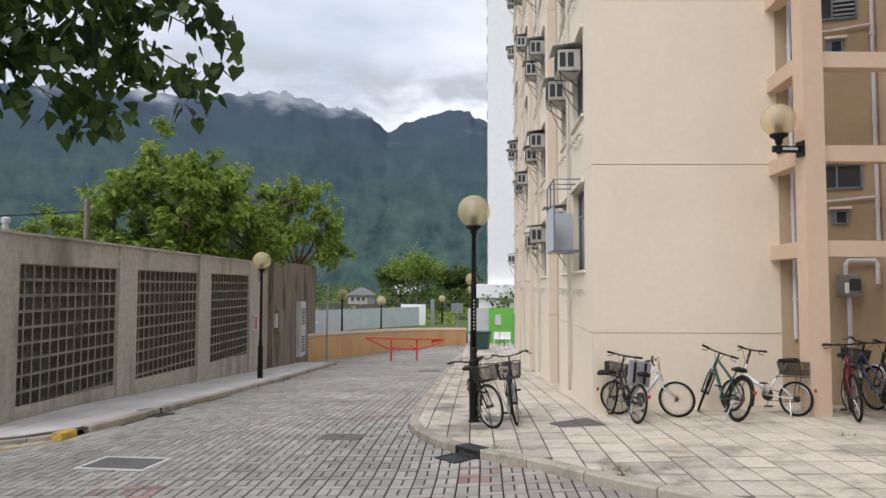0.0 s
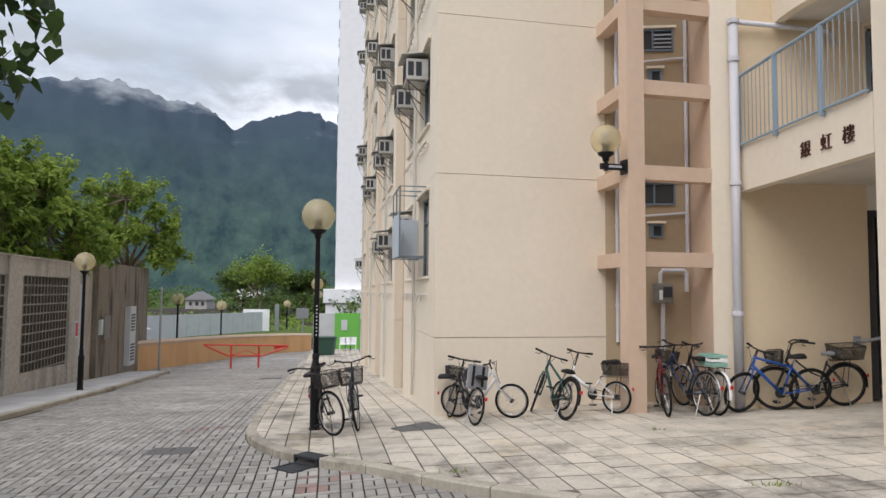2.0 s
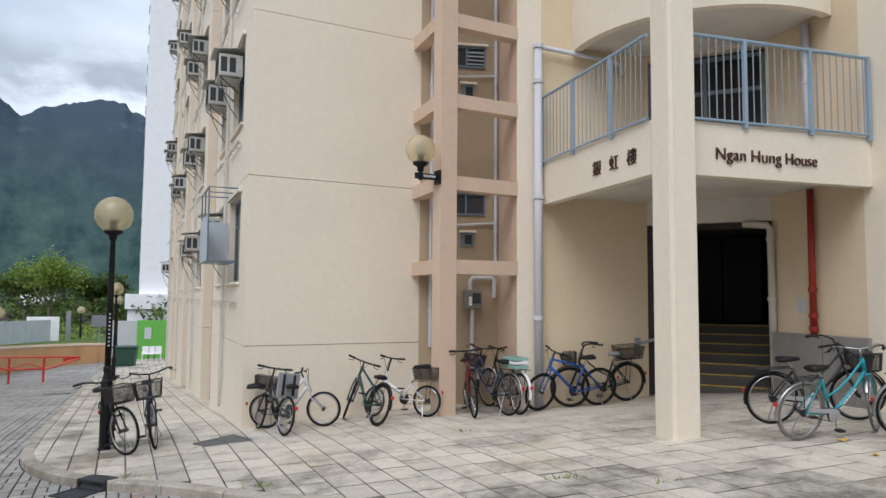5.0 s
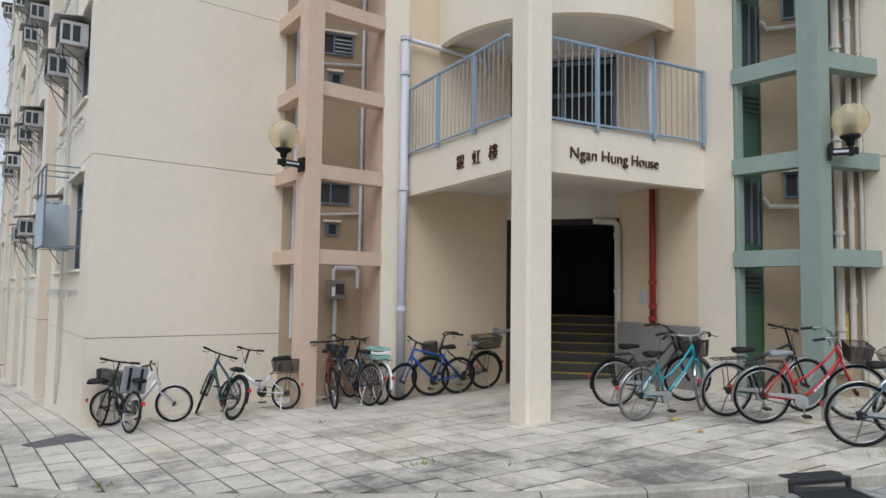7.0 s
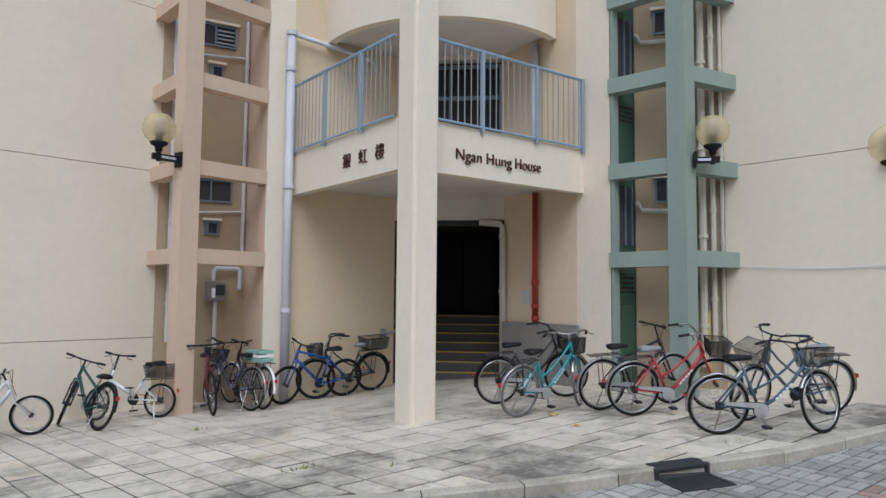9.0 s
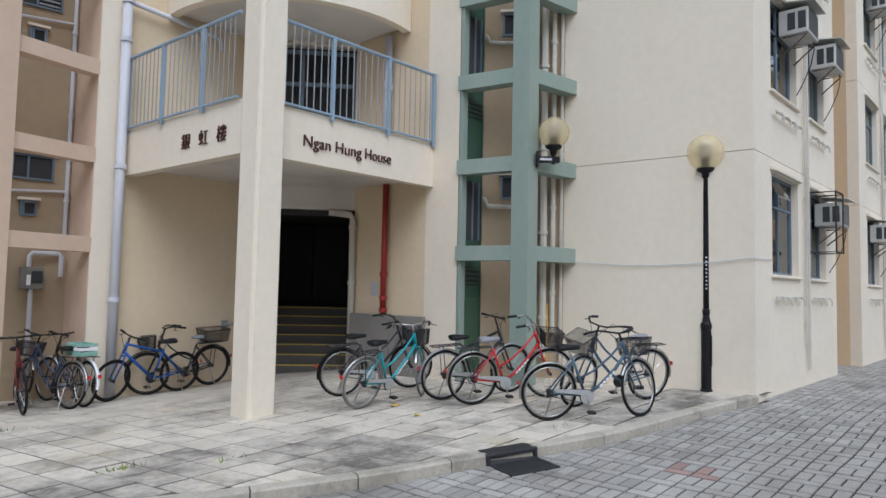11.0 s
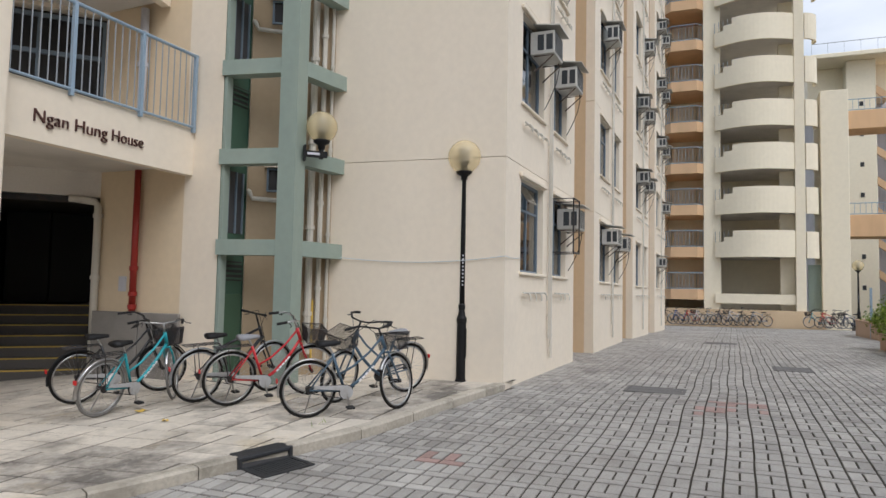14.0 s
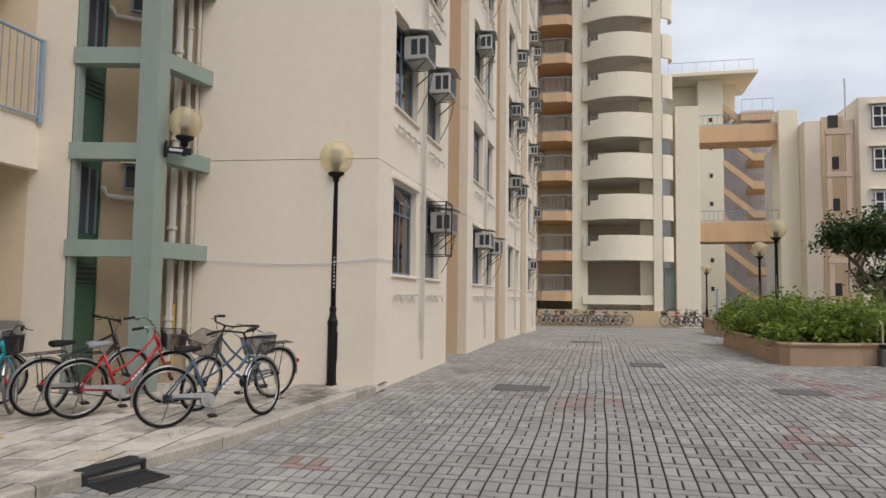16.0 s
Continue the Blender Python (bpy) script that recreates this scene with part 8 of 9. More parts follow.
def round_tower():
    root = empty("stair_tower", None, "cream tower with stacked curved balconies", "building")
    top = 21.0
    # columns
    for y0, y1, x0, x1 in ((-0.28, 0.74, TX - 0.16, TX + 0.5), (-5.0, -4.45, TX - 0.5, TX + 0.3)):
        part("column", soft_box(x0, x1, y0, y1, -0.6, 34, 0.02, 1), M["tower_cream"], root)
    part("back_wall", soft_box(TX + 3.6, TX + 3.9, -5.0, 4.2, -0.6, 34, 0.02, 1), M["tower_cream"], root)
    part("side_wall", soft_box(TX + 0.5, TX + 3.6, 0.2, 0.45, -0.6, 34, 0.02, 1), M["soffit"], root)
    n = 18
    for k in range(0, 7):
        z = 4.0 + H * k * 0.985
        outer, inner = [], []
        for i in range(n + 1):
            u = i / n
            y = 0.05 - 4.6 * u
            x = TX - 0.35 - 1.15 * math.sin(math.pi * (0.08 + 0.84 * u)) + 0.25
            outer.append((x, y))
            inner.append((x + 0.16, y))
        # parapet, stepped down at its left end
        for i0, i1, top in ((0, 2, 0.95), (2, 4, 1.25), (4, n, 1.62)):
            bm = bmesh.new()
            upright(bm, outer[i0:i1 + 1] + inner[i0:i1 + 1][::-1], z, z + top)
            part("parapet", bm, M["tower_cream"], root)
        for i in range(0, 4):
            x, y = outer[i]
            part("end_rail_bar", soft_box(x + 0.05, x + 0.09, y - 0.03, y + 0.01, z + (0.95 if i < 2 else 1.25), z + 1.62, 0.005, 1), M["alu"], root)
        # rounded right-hand return
        o2, i2 = [], []
        for i in range(9):
            th = radians(196 + 100 * i / 8)
            o2.append((TX + 0.4 + 0.95 * math.cos(th), -4.78 + 1.0 * math.sin(th)))
            i2.append((TX + 0.4 + 0.80 * math.cos(th), -4.78 + 0.85 * math.sin(th)))
        bm = bmesh.new()
        upright(bm, o2 + i2[::-1], z - 0.05, z + 1.55)
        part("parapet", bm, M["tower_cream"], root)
        bm = bmesh.new()
        upright(bm, inner + [(TX + 3.6, -4.5), (TX + 3.6, 0.05)], z + 0.02, z + 0.22)
        part("floor_slab", bm, M["soffit"], root)
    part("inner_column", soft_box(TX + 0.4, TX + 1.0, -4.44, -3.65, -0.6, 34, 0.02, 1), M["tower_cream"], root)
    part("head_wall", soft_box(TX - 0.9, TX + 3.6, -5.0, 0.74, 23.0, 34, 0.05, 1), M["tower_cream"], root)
    # ground storey: open hall behind a low wall
    part("low_wall", soft_box(TX - 0.35, TX - 0.15, -4.45, 0.06, 1.15, 1.75, 0.01, 1), M["tower_cream"], root)
    part("base_wall", soft_box(TX - 0.65, TX - 0.45, -6.0, 3.4, -0.6, 0.78, 0.01, 1), M["tan"], root)
    # orange slab bays to the left
    for k in range(0, 9):
        z = 1.24 + H * k * 0.985
        bay = bmesh.new()
        upright(bay, [(TX - 0.1, 0.74), (TX - 0.55, 1.1), (TX - 0.55, 2.7), (TX - 0.1, 3.1), (TX + 2.5, 3.1), (TX + 2.5, 0.74)], z + 0.1, z + 0.74)
        part("balcony_slab", bay, M["apricot"], root, "orange painted balcony edge")
        railing(root, [(TX - 0.05, 0.78), (TX - 0.5, 1.15), (TX - 0.5, 2.65), (TX - 0.05, 3.05)], z + 0.74, 1.05, "blue_steel", 0.2)
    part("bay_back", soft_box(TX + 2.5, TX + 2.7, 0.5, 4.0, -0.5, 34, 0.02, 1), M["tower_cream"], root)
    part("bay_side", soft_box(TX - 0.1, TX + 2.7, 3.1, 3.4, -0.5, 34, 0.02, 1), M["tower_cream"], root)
    # link wing behind
    part("link_wall", soft_box(TX + 0.2, TX + 4, -7.4, -5.9, -0.5, 14.2, 0.03, 1), M["tower_cream"], root)
    part("green_panel", soft_box(TX + 0.7, TX + 0.8, -6.2, -5.2, 0.2, 3.6, 0.02, 1), M["sage"], root, "sage green panels in the gap")


round_tower()


def bridges():
    root = empty("link_bridge", None, "cream piers carrying two orange link bridges", "bridge")
    part("pier", soft_box(52, 54, -7.1, -6.0, -0.6, 14.35, 0.05, 2), M["tower_cream"], root)
    part("pier", soft_box(52, 54, -14.1, -12.85, -0.6, 14.45, 0.05, 2), M["tower_cream"], root)
    for z0, z1 in ((12.4, 13.6), (5.5, 6.9)):
        part("deck", soft_box(52.3, 54.4, -12.85, -7.1, z0, z1, 0.03, 1), M["apricot"], root, "orange rendered bridge side")
        railing(root, [(52.4, -12.8), (52.4, -7.15)], z1, 0.75, "blue_steel", 0.3)
    st = empty("stair_block", None, "cream stair block with orange zigzag flights", "building")
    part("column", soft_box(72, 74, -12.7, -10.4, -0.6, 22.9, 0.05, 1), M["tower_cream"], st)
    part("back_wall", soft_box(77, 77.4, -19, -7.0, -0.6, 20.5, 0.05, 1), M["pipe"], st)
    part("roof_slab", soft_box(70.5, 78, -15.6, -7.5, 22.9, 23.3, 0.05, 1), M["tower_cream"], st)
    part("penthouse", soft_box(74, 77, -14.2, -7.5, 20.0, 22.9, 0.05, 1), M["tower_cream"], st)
    railing(st, [(71, -7.6), (71, -15.3)], 23.3, 1.1, "alu", 1.2)
    part("terrace", soft_box(71.5, 76, -17.2, -14.2, 18.6, 19.5, 0.05, 1), M["apricot"], st)
    railing(st, [(71.6, -17.1), (71.6, -14.3)], 19.5, 1.2, "alu", 0.8)
    for k in range(0, 7):
        z = 1.2 + H * k
        part("landing", soft_box(72.0, 76, -18.8, -15.4, z, z + 0.75, 0.03, 1), M["apricot"], st, "orange landing edge")
        bm = bmesh.new()
        hexa(bm, [(72, -12.7, z + 2.3), (72, -15.4, z), (72.3, -15.4, z), (72.3, -12.7, z + 2.3), (72, -12.7, z + 3.0), (72, -15.4, z + 0.75), (72.3, -15.4, z + 0.75), (72.3, -12.7, z + 3.0)])
        part("flight", bm, M["apricot"], st, "orange sloping stair edge")
        railing(st, [(72.1, -18.6), (72.1, -15.4)], z + 0.75, 0.85, "alu", 0.5)
        part("green_slab", soft_box(71.4, 72.4, -10.3, -8.2, z - 0.2, z + 0.4, 0.02, 1), M["sage"], st)
    # column vents
    for k in range(0, 7):
        part("vent", soft_box(71.96, 71.99, -11.7, -11.4, 2.4 + H * k, 2.8 + H * k, 0.01, 1), M["room"], st)


bridges()


def right_block():
    root = empty("apartment_block", None, "cream apartment block with peach service frame", "building")
    part("wall", soft_box(50, 62, -32, -17.05, -0.6, 14.5, 0.03, 1), M["cream"], root)
    part("wall", soft_box(50.8, 62, -17.04, -14.1, -0.6, 13.3, 0.03, 1), M["cream"], root)
    part("recess_panel", soft_box(50.75, 50.79, -16.4, -15.1, 1.0, 13.5, 0.01, 1), M["tan"], root)
    for y in (-15.2, -16.3):
        part("frame_post", soft_box(49.6, 49.8, y - 0.15, y + 0.15, -0.6, 12.4, 0.01, 1), M["pink"], root)
    for k in range(5):
        z = 1.2 + H * k
        part("frame_beam", soft_box(49.55, 49.85, -16.5, -15.0, z, z + 0.3, 0.01, 1), M["pink"], root)
        part("vent", soft_box(50.70, 50.74, -16.1, -15.5, z + 0.7, z + 1.5, 0.01, 1), M["room"], root)
        for y in (-19.4, -22.4, -26.0):
            w = part("window", soft_box(49.93, 49.99, y, y + 1.6, z + 0.4, z + 1.8, 0.01, 1), M["room"], root)
            bm = bmesh.new()
            for q in (0.0, 0.5, 1.0, 1.5):
                box(bm, 49.88, 49.94, y + q, y + q + 0.08, z + 0.4, z + 1.8)
            for q in (0.0, 0.7, 1.32):
                box(bm, 49.87, 49.93, y, y + 1.6, z + 0.4 + q, z + 0.48 + q)
            part("window_frame", bm, M["white_render"], w)
            part("window_hood", soft_box(49.7, 49.99, y - 0.2, y + 1.8, z + 1.9, z + 2.0, 0.01, 1), M["cream"], root)
    mast = bmesh.new()
    tube(mast, [(51.5, -16.8, 13.2), (51.5, -16.8, 16.2)], 0.06, 6)
    part("mast", mast, M["pipe"], root)
    # closing blocks behind, out past the court
    part("end_wall", soft_box(80, 84, -60, 10, -1, 14, 0.05, 1), M["cream"], root)


right_block()


def planters():
    def planter(pts, h, label):
        root = empty("planter", None, label, "planter", "court planters")
        zb = min(ground_z(*p) for p in pts) - 0.2
        zt = ground_z(*pts[1]) - ROAD_DROP + h
        bm = bmesh.new()
        upright(bm, pts, zb, zt)
        part("wall", bm, M["planter"], root)
        cx, cy = sum(p[0] for p in pts) / len(pts), sum(p[1] for p in pts) / len(pts)
        bm = bmesh.new()
        upright(bm, [(cx + (x - cx) * 0.93, cy + (y - cy) * 0.93) for x, y in pts], zt, zt + 0.02)
        part("soil", bm, M["soil"], root)
        bm = bmesh.new()
        n = len(pts)
        for k in range(n):
            a, b = pts[k], pts[(k + 1) % n]
            tube(bm, [(a[0], a[1], zt), (b[0], b[1], zt)], 0.05, 6)
        part("rounded_rim", bm, M["planter"], root)
        return zt
    P1 = [(25.3, -4.8), (24.9, -4.72), (18.3, -4.78), (18.05, -4.9), (18.4, -6.3), (18.6, -6.45), (19.4, -10.2), (27, -10.4), (26.5, -6.2)]
    zt = planter(P1, 0.46, "low brown planter with rounded corners full of shrubs")
    planter([(38.0, -6.0), (32.0, -5.9), (32.0, -9.0), (38.0, -9.6)], 0.6, "second brown planter further along the court")
    rr = random.Random(8)
    def bush(cx, cy, r, h, n, seed, z, lab="bright green leafy shrub in the planter"):
        root = empty("shrub", None, lab, "shrub", "planter shrubs")
        bm = bmesh.new()
        tips = []
        q = random.Random(seed)
        for k in range(16):
            a, u = q.uniform(0, 6.283), q.random() ** 0.5
            t = (cx + r * u * math.cos(a), cy + r * u * math.sin(a), z + h * (1 - 0.55 * u * u) * q.uniform(0.75, 1.05))
            tube(bm, [(cx, cy, z - 0.02), (cx * 0.4 + t[0] * 0.6, cy * 0.4 + t[1] * 0.6, z + (t[2] - z) * 0.5), t], 0.012, 4, r_end=0.005)
            tips += [t, (t[0] * 0.7 + cx * 0.3, t[1] * 0.7 + cy * 0.3, z + (t[2] - z) * 0.65), (t[0], t[1], z + (t[2] - z) * 0.45)]
        part("stems", bm, M["bark"], root)
        leaf_cloud("foliage", tips, 0.30, n, 0.13, M["leaf_shrub"], root, seed, 0.1)
    for i, (x, y) in enumerate(((18.95, -5.5), (20.1, -5.45), (21.2, -5.5), (22.3, -5.45), (23.4, -5.5), (24.5, -5.4), (19.3, -6.4), (20.5, -6.5), (21.8, -6.6), (23.1, -6.5), (24.4, -6.6), (25.4, -6.2), (19.8, -7.6), (21.5, -7.9), (23.3, -7.8), (25.0, -7.7), (20.4, -9.0), (22.6, -9.2))):
        bush(x, y, 0.85, 0.62 + 0.17 * (i * 7 % 4), 1500, 60 + i, zt)
    for i, (x, y) in enumerate(((32.8, -6.8), (34.4, -6.9), (36.4, -7.0))):
        bush(x, y, 0.8, 0.8, 900, 90 + i, 0.4)
    tree(27.2, -9.9, -0.1, 2.3, 0.13, 1.25, 3, 7500, 0.16, M["leaf_dark"], "dark green layered tree behind the planter", 77, 0.42, 6)
    tree(29.5, -11.6, -0.1, 1.5, 0.12, 1.1, 2, 2500, 0.16, M["leaf_dark"], "dark green tree further behind the planter", 78, 0.5, 5)
    for (x, y, hh) in ((21.4, -5.45, 3.08), (26.85, -6.2, 2.98), (40.0, -6.42, 3.15)):
        lamp_post(x, y, hh, "black lamp post with globe near the planters", 1.0)
    for y in (-6.55, -6.95):
        hr = empty("grab_rail", None, "pale yellow tubular grab rail on the steps", "handrail", "yellow grab rails")
        bm = bmesh.new()
        z = ground_z(19.1, y) - 0.1
        tube(bm, [(18.95, y, z), (18.95, y, z + 0.85), (19.05, y, z + 0.93), (19.17, y, z + 0.93), (19.25, y, z + 0.85), (19.25, y, z)], 0.022, 8)
        tube(bm, [(18.95, y, z + 0.5), (19.25, y, z + 0.5)], 0.018, 6)
        part("tube", bm, M["cream"], hr)
    st = empty("bench", None, "dark slatted bench on a grey stone base", "bench")
    z = ground_z(17.3, -7) - 0.12
    part("base", soft_box(18.45, 19.0, -9.2, -6.75, z, z + 0.38, 0.02, 2), M["cover"], st)
    for k in range(4):
        part("slat", soft_box(18.45 + 0.14 * k, 18.57 + 0.14 * k, -9.2, -6.75, z + 0.42, z + 0.47, 0.01, 1), M["black"], st)
    sg = empty("sign_post", None, "slim blue-grey post beside the planter", "post")
    bm = bmesh.new()
    box(bm, 33.9, 33.98, -6.0, -5.92, -0.4, 2.0)
    part("shaft", bm, M["blue_steel"], sg)


planters()

# far bicycles under the tower
rb = random.Random(21)
far_cols = (C_BLACK, C_BLUE, C_RED, C_WHITE, C_GREYF, C_NAVY, C_WHITE, C_BLACK, C_GREYF, C_TEAL, C_RED, C_BLACK, C_NAVY)
for i, col in enumerate(far_cols):
    y = 2.6 - 0.62 * i if i < 9 else -5.5 - 0.55 * (i - 9)
    a = rb.uniform(-0.6, 0.6)
    x = 47.4 + rb.uniform(-0.15, 0.15)
    bicycle((x + 0.3, y - 0.45), (x - 0.1 + 0.2 * a, y + 0.5), col[2].split()[0] + " bicycle parked below the far tower", col, "step" if i % 2 else "mtb", 0.335, rb.uniform(-8, 8), rb.uniform(-20, 20), FB if i % 3 == 0 else None, None, i % 2 == 0, "chrome" if i % 2 else None, "black", "black", group="bicycles below the tower")


# ---- paving pieces, last ----
def nearest_kerb(x, y):
    best, bd = None, 1e9
    for (x0, y0), (x1, y1) in zip(KERB_LINE, KERB_LINE[1:]):
        dx, dy = x1 - x0, y1 - y0
        L2 = dx * dx + dy * dy
        if L2 < 1e-9:
            continue
        u = min(1, max(0, ((x - x0) * dx + (y - y0) * dy) / L2))
        d = math.hypot(x - x0 - u * dx, y - y0 - u * dy)
        if d < bd:
            L = math.sqrt(L2)
            bd, best = d, (x0, y0, -dy / L, dx / L)
    return bd, best


def clip_half(poly, px, py, nx, ny, off):
    out = []
    m = len(poly)
    for i in range(m):
        a, b = poly[i], poly[(i + 1) % m]
        da = (a[0] - px) * nx + (a[1] - py) * ny - off
        db = (b[0] - px) * nx + (b[1] - py) * ny - off
        if da >= 0:
            out.append(a)
        if da * db < 0:
            u = da / (da - db)
            out.append((a[0] + (b[0] - a[0]) * u, a[1] + (b[1] - a[1]) * u))
    return out


def block(verts, faces, poly, top, rise, chamfer, rnd):
    """Add one slab with chamfered edges over a plan outline."""
    cx = sum(p[0] for p in poly) / len(poly)
    cy = sum(p[1] for p in poly) / len(poly)
    b = len(verts)
    m = len(poly)
    tz = rnd.uniform(-0.0025, 0.0025)
    tx, ty = rnd.uniform(-0.006, 0.006), rnd.uniform(-0.006, 0.006)
    for x, y in poly:
        verts.append((x, y, ground_z(x, y) + top - rise))
    for x, y in poly:
        verts.append((x, y, ground_z(x, y) + top - chamfer + tz + tx * (x - cx) + ty * (y - cy)))
    for x, y in poly:
        L = math.hypot(x - cx, y - cy)
        k = max(0.0, 1 - 1.3 * chamfer / max(L, 1e-3))
        x2, y2 = cx + (x - cx) * k, cy + (y - cy) * k
        verts.append((x2, y2, ground_z(x2, y2) + top + tz + tx * (x2 - cx) + ty * (y2 - cy)))
    for i in range(m):
        j = (i + 1) % m
        faces.append((b + i, b + j, b + m + j, b + m + i))
        faces.append((b + m + i, b + m + j, b + 2 * m + j, b + 2 * m + i))
    faces.append(tuple(b + 2 * m + i for i in range(m)))


def pavement_tiles():
    rnd = random.Random(3)
    root = empty("pavement", None, "pale worn pavement tiles with dark stains", "pavement", kind="structure")
    TX, TY, G = 0.322, 0.50, 0.009
    ux, uy = math.cos(radians(-1)), math.sin(radians(-1))
    vx, vy = math.cos(radians(98)), math.sin(radians(98))
    rest_v, rest_f, bed_v, bed_f, dark_v, dark_f = [], [], [], [], [], []
    near = []

    def world(u, v):
        return (ux * u + vx * v, uy * u + vy * v)

    for i in range(-14, 48):
        for j in range(0, 100):
            u0, v0 = i * TX, 0.5 + (j + 0.5 * (i // 3 % 2)) * TY
            c = world(u0 + TX / 2, v0 + TY / 2)
            bd, kb = nearest_kerb(*c)
            if not on_pavement(*c) and bd > 0.45:
                continue
            poly = [world(u0 + G, v0 + 1.8 * G), world(u0 + TX - G, v0 + 1.8 * G), world(u0 + TX - G, v0 + TY - 1.8 * G), world(u0 + G, v0 + TY - 1.8 * G)]
            cell = [world(u0, v0), world(u0 + TX, v0), world(u0 + TX, v0 + TY), world(u0, v0 + TY)]
            if bd < 0.6:
                poly = clip_half(poly, kb[0], kb[1], kb[2], kb[3], 0.158)
                cell = clip_half(cell, kb[0], kb[1], kb[2], kb[3], 0.05)
            if len(cell) >= 3:
                b = len(bed_v)
                bed_v += [(x, y, ground_z(x, y) - 0.006) for x, y in cell]
                bed_f.append(tuple(range(b, b + len(cell))))
            if len(poly) < 3:
                continue
            area = abs(sum(poly[k - 1][0] * poly[k][1] - poly[k][0] * poly[k - 1][1] for k in range(len(poly)))) / 2
            if area < 0.008:
                continue
            dark = bd < 1.6 and c[1] < 9.5 and noise.noise((c[0] * 0.8, c[1] * 0.8, 4.4)) + rnd.uniform(-0.1, 0.1) > 0.45 * (bd / 1.6) - 0.30
            if c[1] < 8.6 and c[0] > 1.5 and bd < 3.2 and len(near) < 298:
                near.append((poly, dark))
            elif dark:
                block(dark_v, dark_f, poly, 0.0, 0.03, 0.004, rnd)
            else:
                block(rest_v, rest_f, poly, 0.0, 0.03, 0.004, rnd)
    mesh_object("joint_bed", bed_v, bed_f, M["tile_joint"], root)
    tagged(mesh_object("paving_rest", rest_v, rest_f, M["tile"], root), kind="stuff")
    tagged(mesh_object("stained_paving_rest", dark_v, dark_f, M["tile_dark"], root), kind="stuff")
    for poly, dark in near:
        v, f = [], []
        block(v, f, poly, 0.0, 0.03, 0.004, rnd)
        mesh_object("tile", v, f, M["tile_dark"] if dark else M["tile"], root)


def cells(kind):
    """Outlines of one repeat of the block bond: two lengthwise, one crosswise."""
    A, B = 0.245, 0.36
    w, e = 0.0090, 0.0125
    if kind == 0:
        return (e, 0.24 - e, w, A / 2 - w)
    if kind == 1:
        return (e, 0.24 - e, A / 2 + w, A - w)
    return (0.24 + e, B - e, w, A - w)


def settled(x, y):
    """A plan point pushed a little out of line, as old block paving settles."""
    return (x + 0.022 * noise.noise((x * 0.55, y * 0.55, 1.7)), y + 0.030 * noise.noise((x * 0.55, y * 0.55, 6.1)) + 0.006 * noise.noise((x * 2.5, y * 2.5, 3.3)))


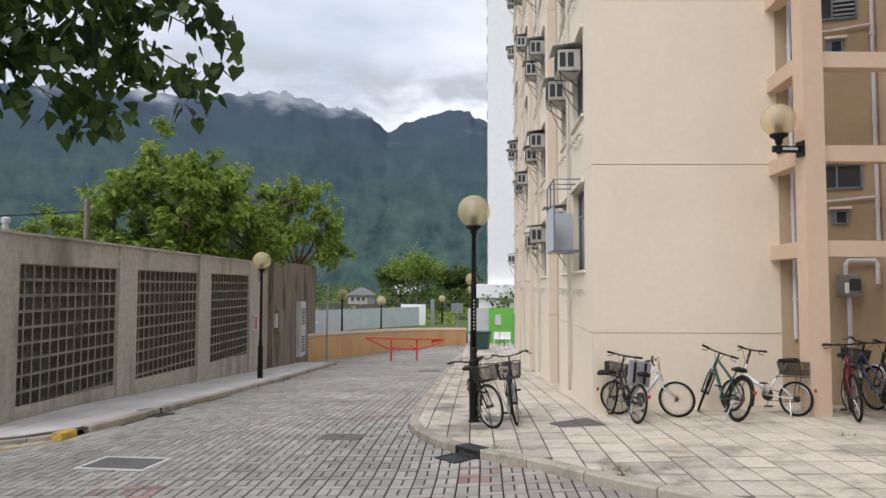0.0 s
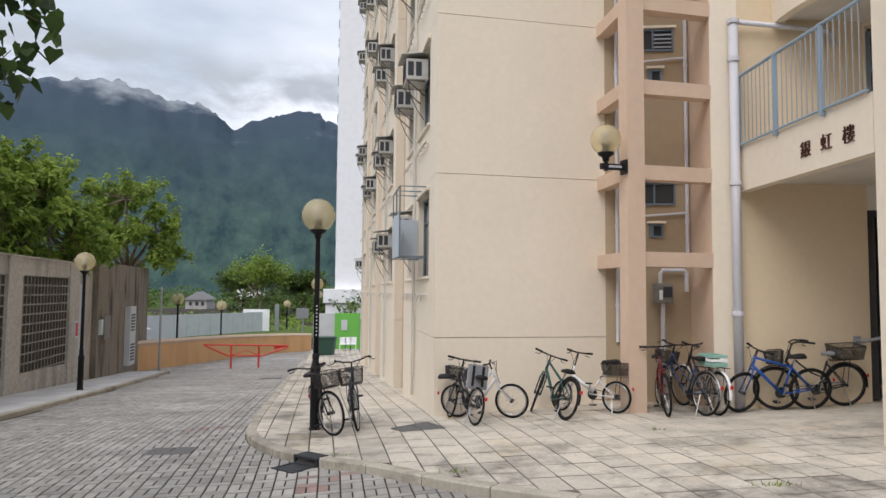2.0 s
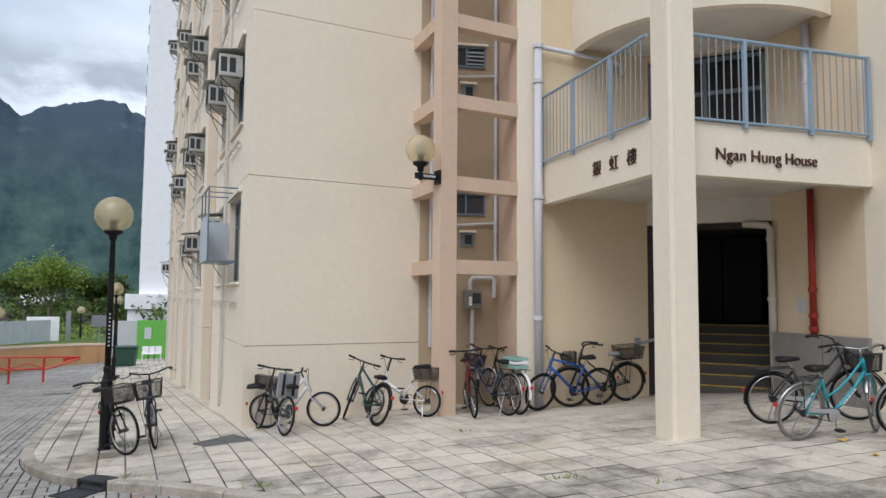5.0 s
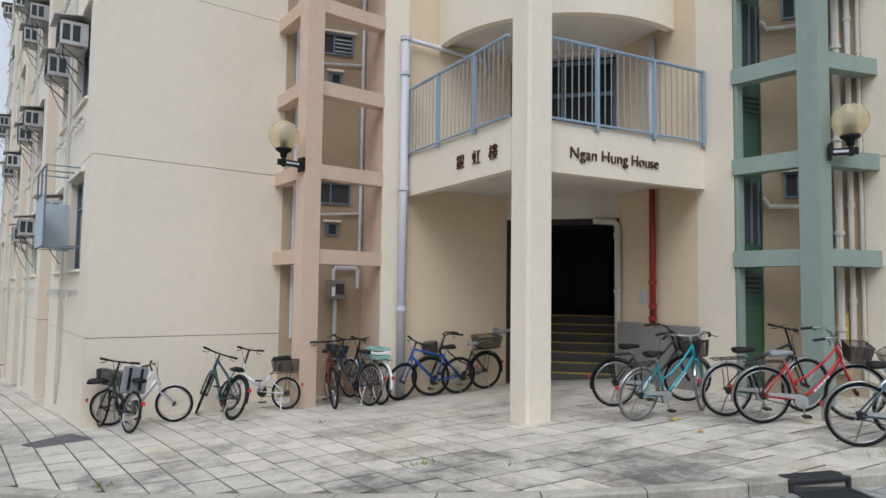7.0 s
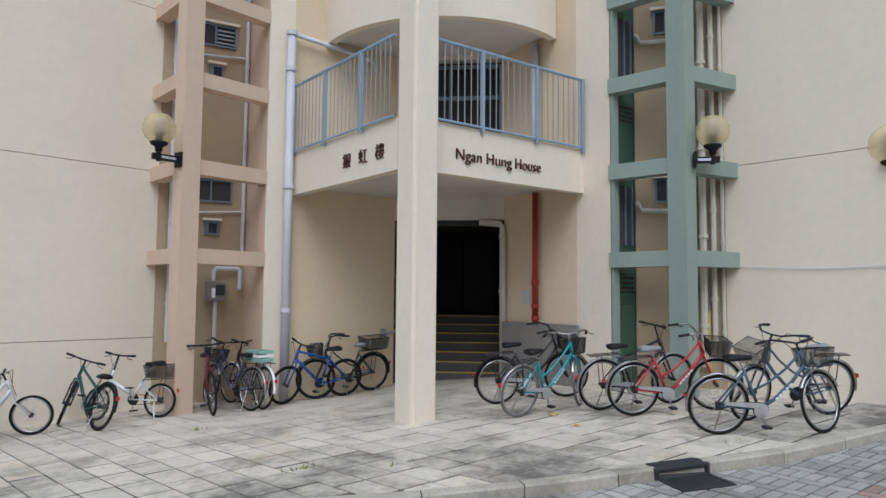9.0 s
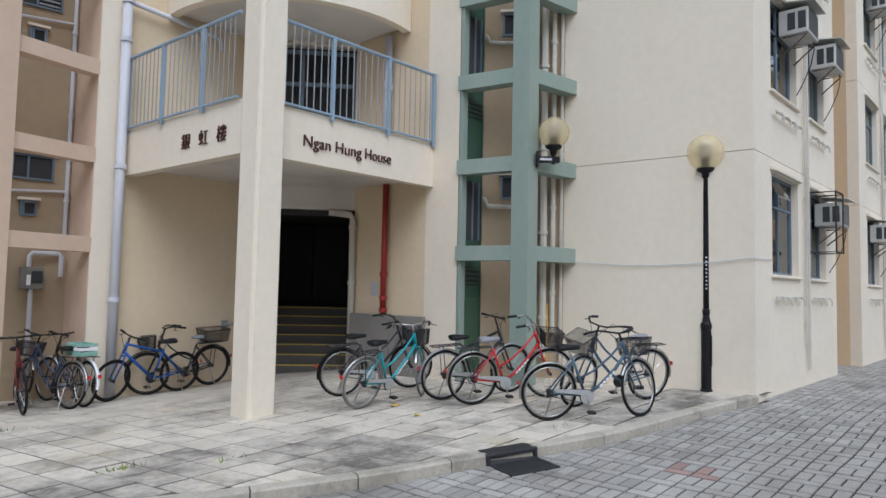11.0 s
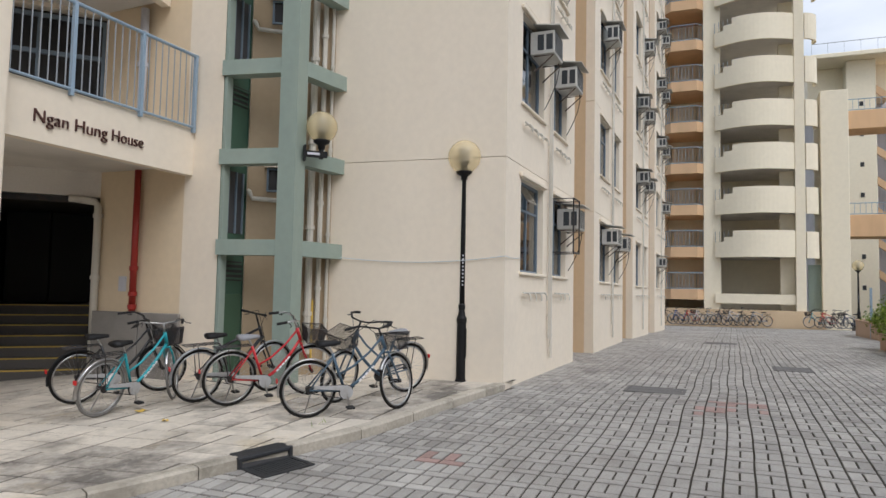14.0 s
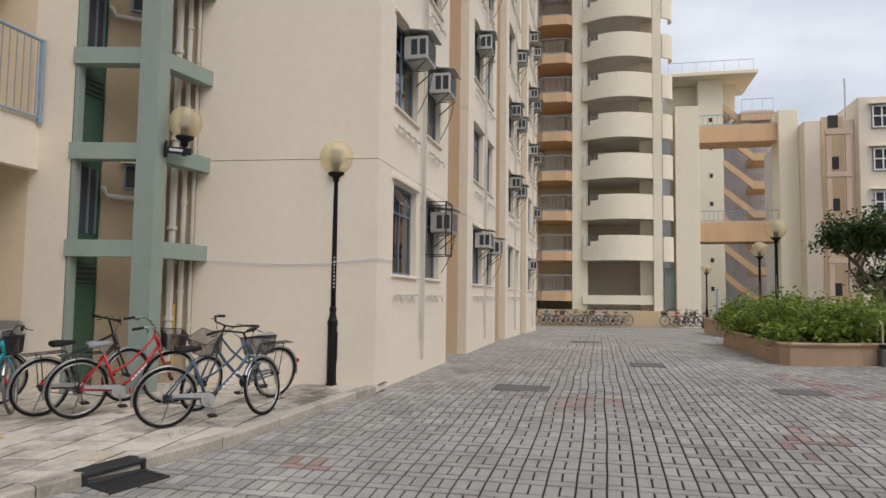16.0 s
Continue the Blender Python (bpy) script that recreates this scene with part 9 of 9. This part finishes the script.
def road_blocks():
    rnd = random.Random(9)
    root = empty("road", None, "grey concrete paving blocks with faded red ones", "road", kind="structure")
    A, B = 0.245, 0.36
    grey_v, grey_f, red_v, red_f = [], [], [], []
    near = []
    lane_x = Vector((AA.x, AA.y, 0))
    lane_y = Vector((-AA.y, AA.x, 0))

    def allowed(x, y):
        if on_pavement(x, y):
            return False
        if x > 12.06 and y > 4.2:
            return False
        if y > 2.0 and x > 2.0 and y > 8:
            return False
        return True

    # the court: strips along x
    for j in range(-40, 60):
        for i in range(0, 126):
            x0, y0 = 3.4 + i * B, -6.0 + j * A
            if x0 > 48 or (y0 < -9 and x0 > 20) or (y0 > 4.2 and x0 > 12.4):
                continue
            cx, cy = x0 + B / 2, y0 + A / 2
            bd, kb = (9, None)
            if cx < 12.4 and cy > 1.5:
                bd, kb = nearest_kerb(cx, cy)
            if not allowed(cx, cy) and bd > 0.35:
                continue
            red = noise.noise((x0 * 0.55, y0 * 0.75, 3.1)) > 0.42 and math.hypot(cx - 9, cy) < 9
            for k in range(3):
                a0, a1, b0, b1 = cells(k)
                poly = [settled(x0 + a0, y0 + b0), settled(x0 + a1, y0 + b0), settled(x0 + a1, y0 + b1), settled(x0 + a0, y0 + b1)]
                if bd < 0.5:
                    poly = clip_half(poly, kb[0], kb[1], -kb[2], -kb[3], 0.012)
                    if len(poly) < 3:
                        continue
                if 7.6 < cx < 9.8 and -1.6 < cy < 1.6 and len(near) < 298 and len(poly) == 4:
                    near.append((poly, red and rnd.random() < 0.45))
                elif red and rnd.random() < 0.45:
                    block(red_v, red_f, poly, -ROAD_DROP, 0.03, 0.004, rnd)
                else:
                    block(grey_v, grey_f, poly, -ROAD_DROP, 0.03, 0.004, rnd)
    # the lane: strips along its own direction
    org = Vector((-2.0, -6.0, 0))
    for j in range(-60, 60):
        for i in range(0, 152):
            q = org + lane_x * (i * B) + lane_y * (j * A)
            c = q + lane_x * (B / 2) + lane_y * (A / 2)
            if c.y > 46:
                continue
            if c.x >= 3.4:
                continue
            lk = kerb_x(c.y, LKERB_LINE)
            if (lk is not None and c.x < lk and c.y > 8.5 + (c.x + 5.66) * 0.92) or c.x < -12:
                continue
            bd, kb = (9, None)
            if c.y > 4:
                bd, kb = nearest_kerb(c.x, c.y)
            if on_pavement(c.x, c.y) and bd > 0.35:
                continue
            if c.y > 8 and c.x > 1.5:
                continue
            red = noise.noise((c.x * 0.6, c.y * 0.6, 8.7)) > 0.45 and c.y < 11
            for k in range(3):
                a0, a1, b0, b1 = cells(k)
                poly = []
                for u, v in ((a0, b0), (a1, b0), (a1, b1), (a0, b1)):
                    p = q + lane_x * u + lane_y * v
                    poly.append(settled(p.x, p.y))
                if bd < 0.5:
                    poly = clip_half(poly, kb[0], kb[1], -kb[2], -kb[3], 0.012)
                    if len(poly) < 3:
                        continue
                if red and rnd.random() < 0.45:
                    block(red_v, red_f, poly, -ROAD_DROP, 0.03, 0.004, rnd)
                else:
                    block(grey_v, grey_f, poly, -ROAD_DROP, 0.03, 0.004, rnd)
    tagged(mesh_object("paving_rest", grey_v, grey_f, M["paver"], root), kind="stuff")
    tagged(mesh_object("red_paving_rest", red_v, red_f, M["paver_red"], root), kind="stuff")
    for poly, red in near:
        v, f = [], []
        block(v, f, poly, -ROAD_DROP, 0.03, 0.004, rnd)
        mesh_object("paving_block", v, f, M["paver_red"] if red else M["paver"], root)


pavement_tiles()
road_blocks()
left_pavement()
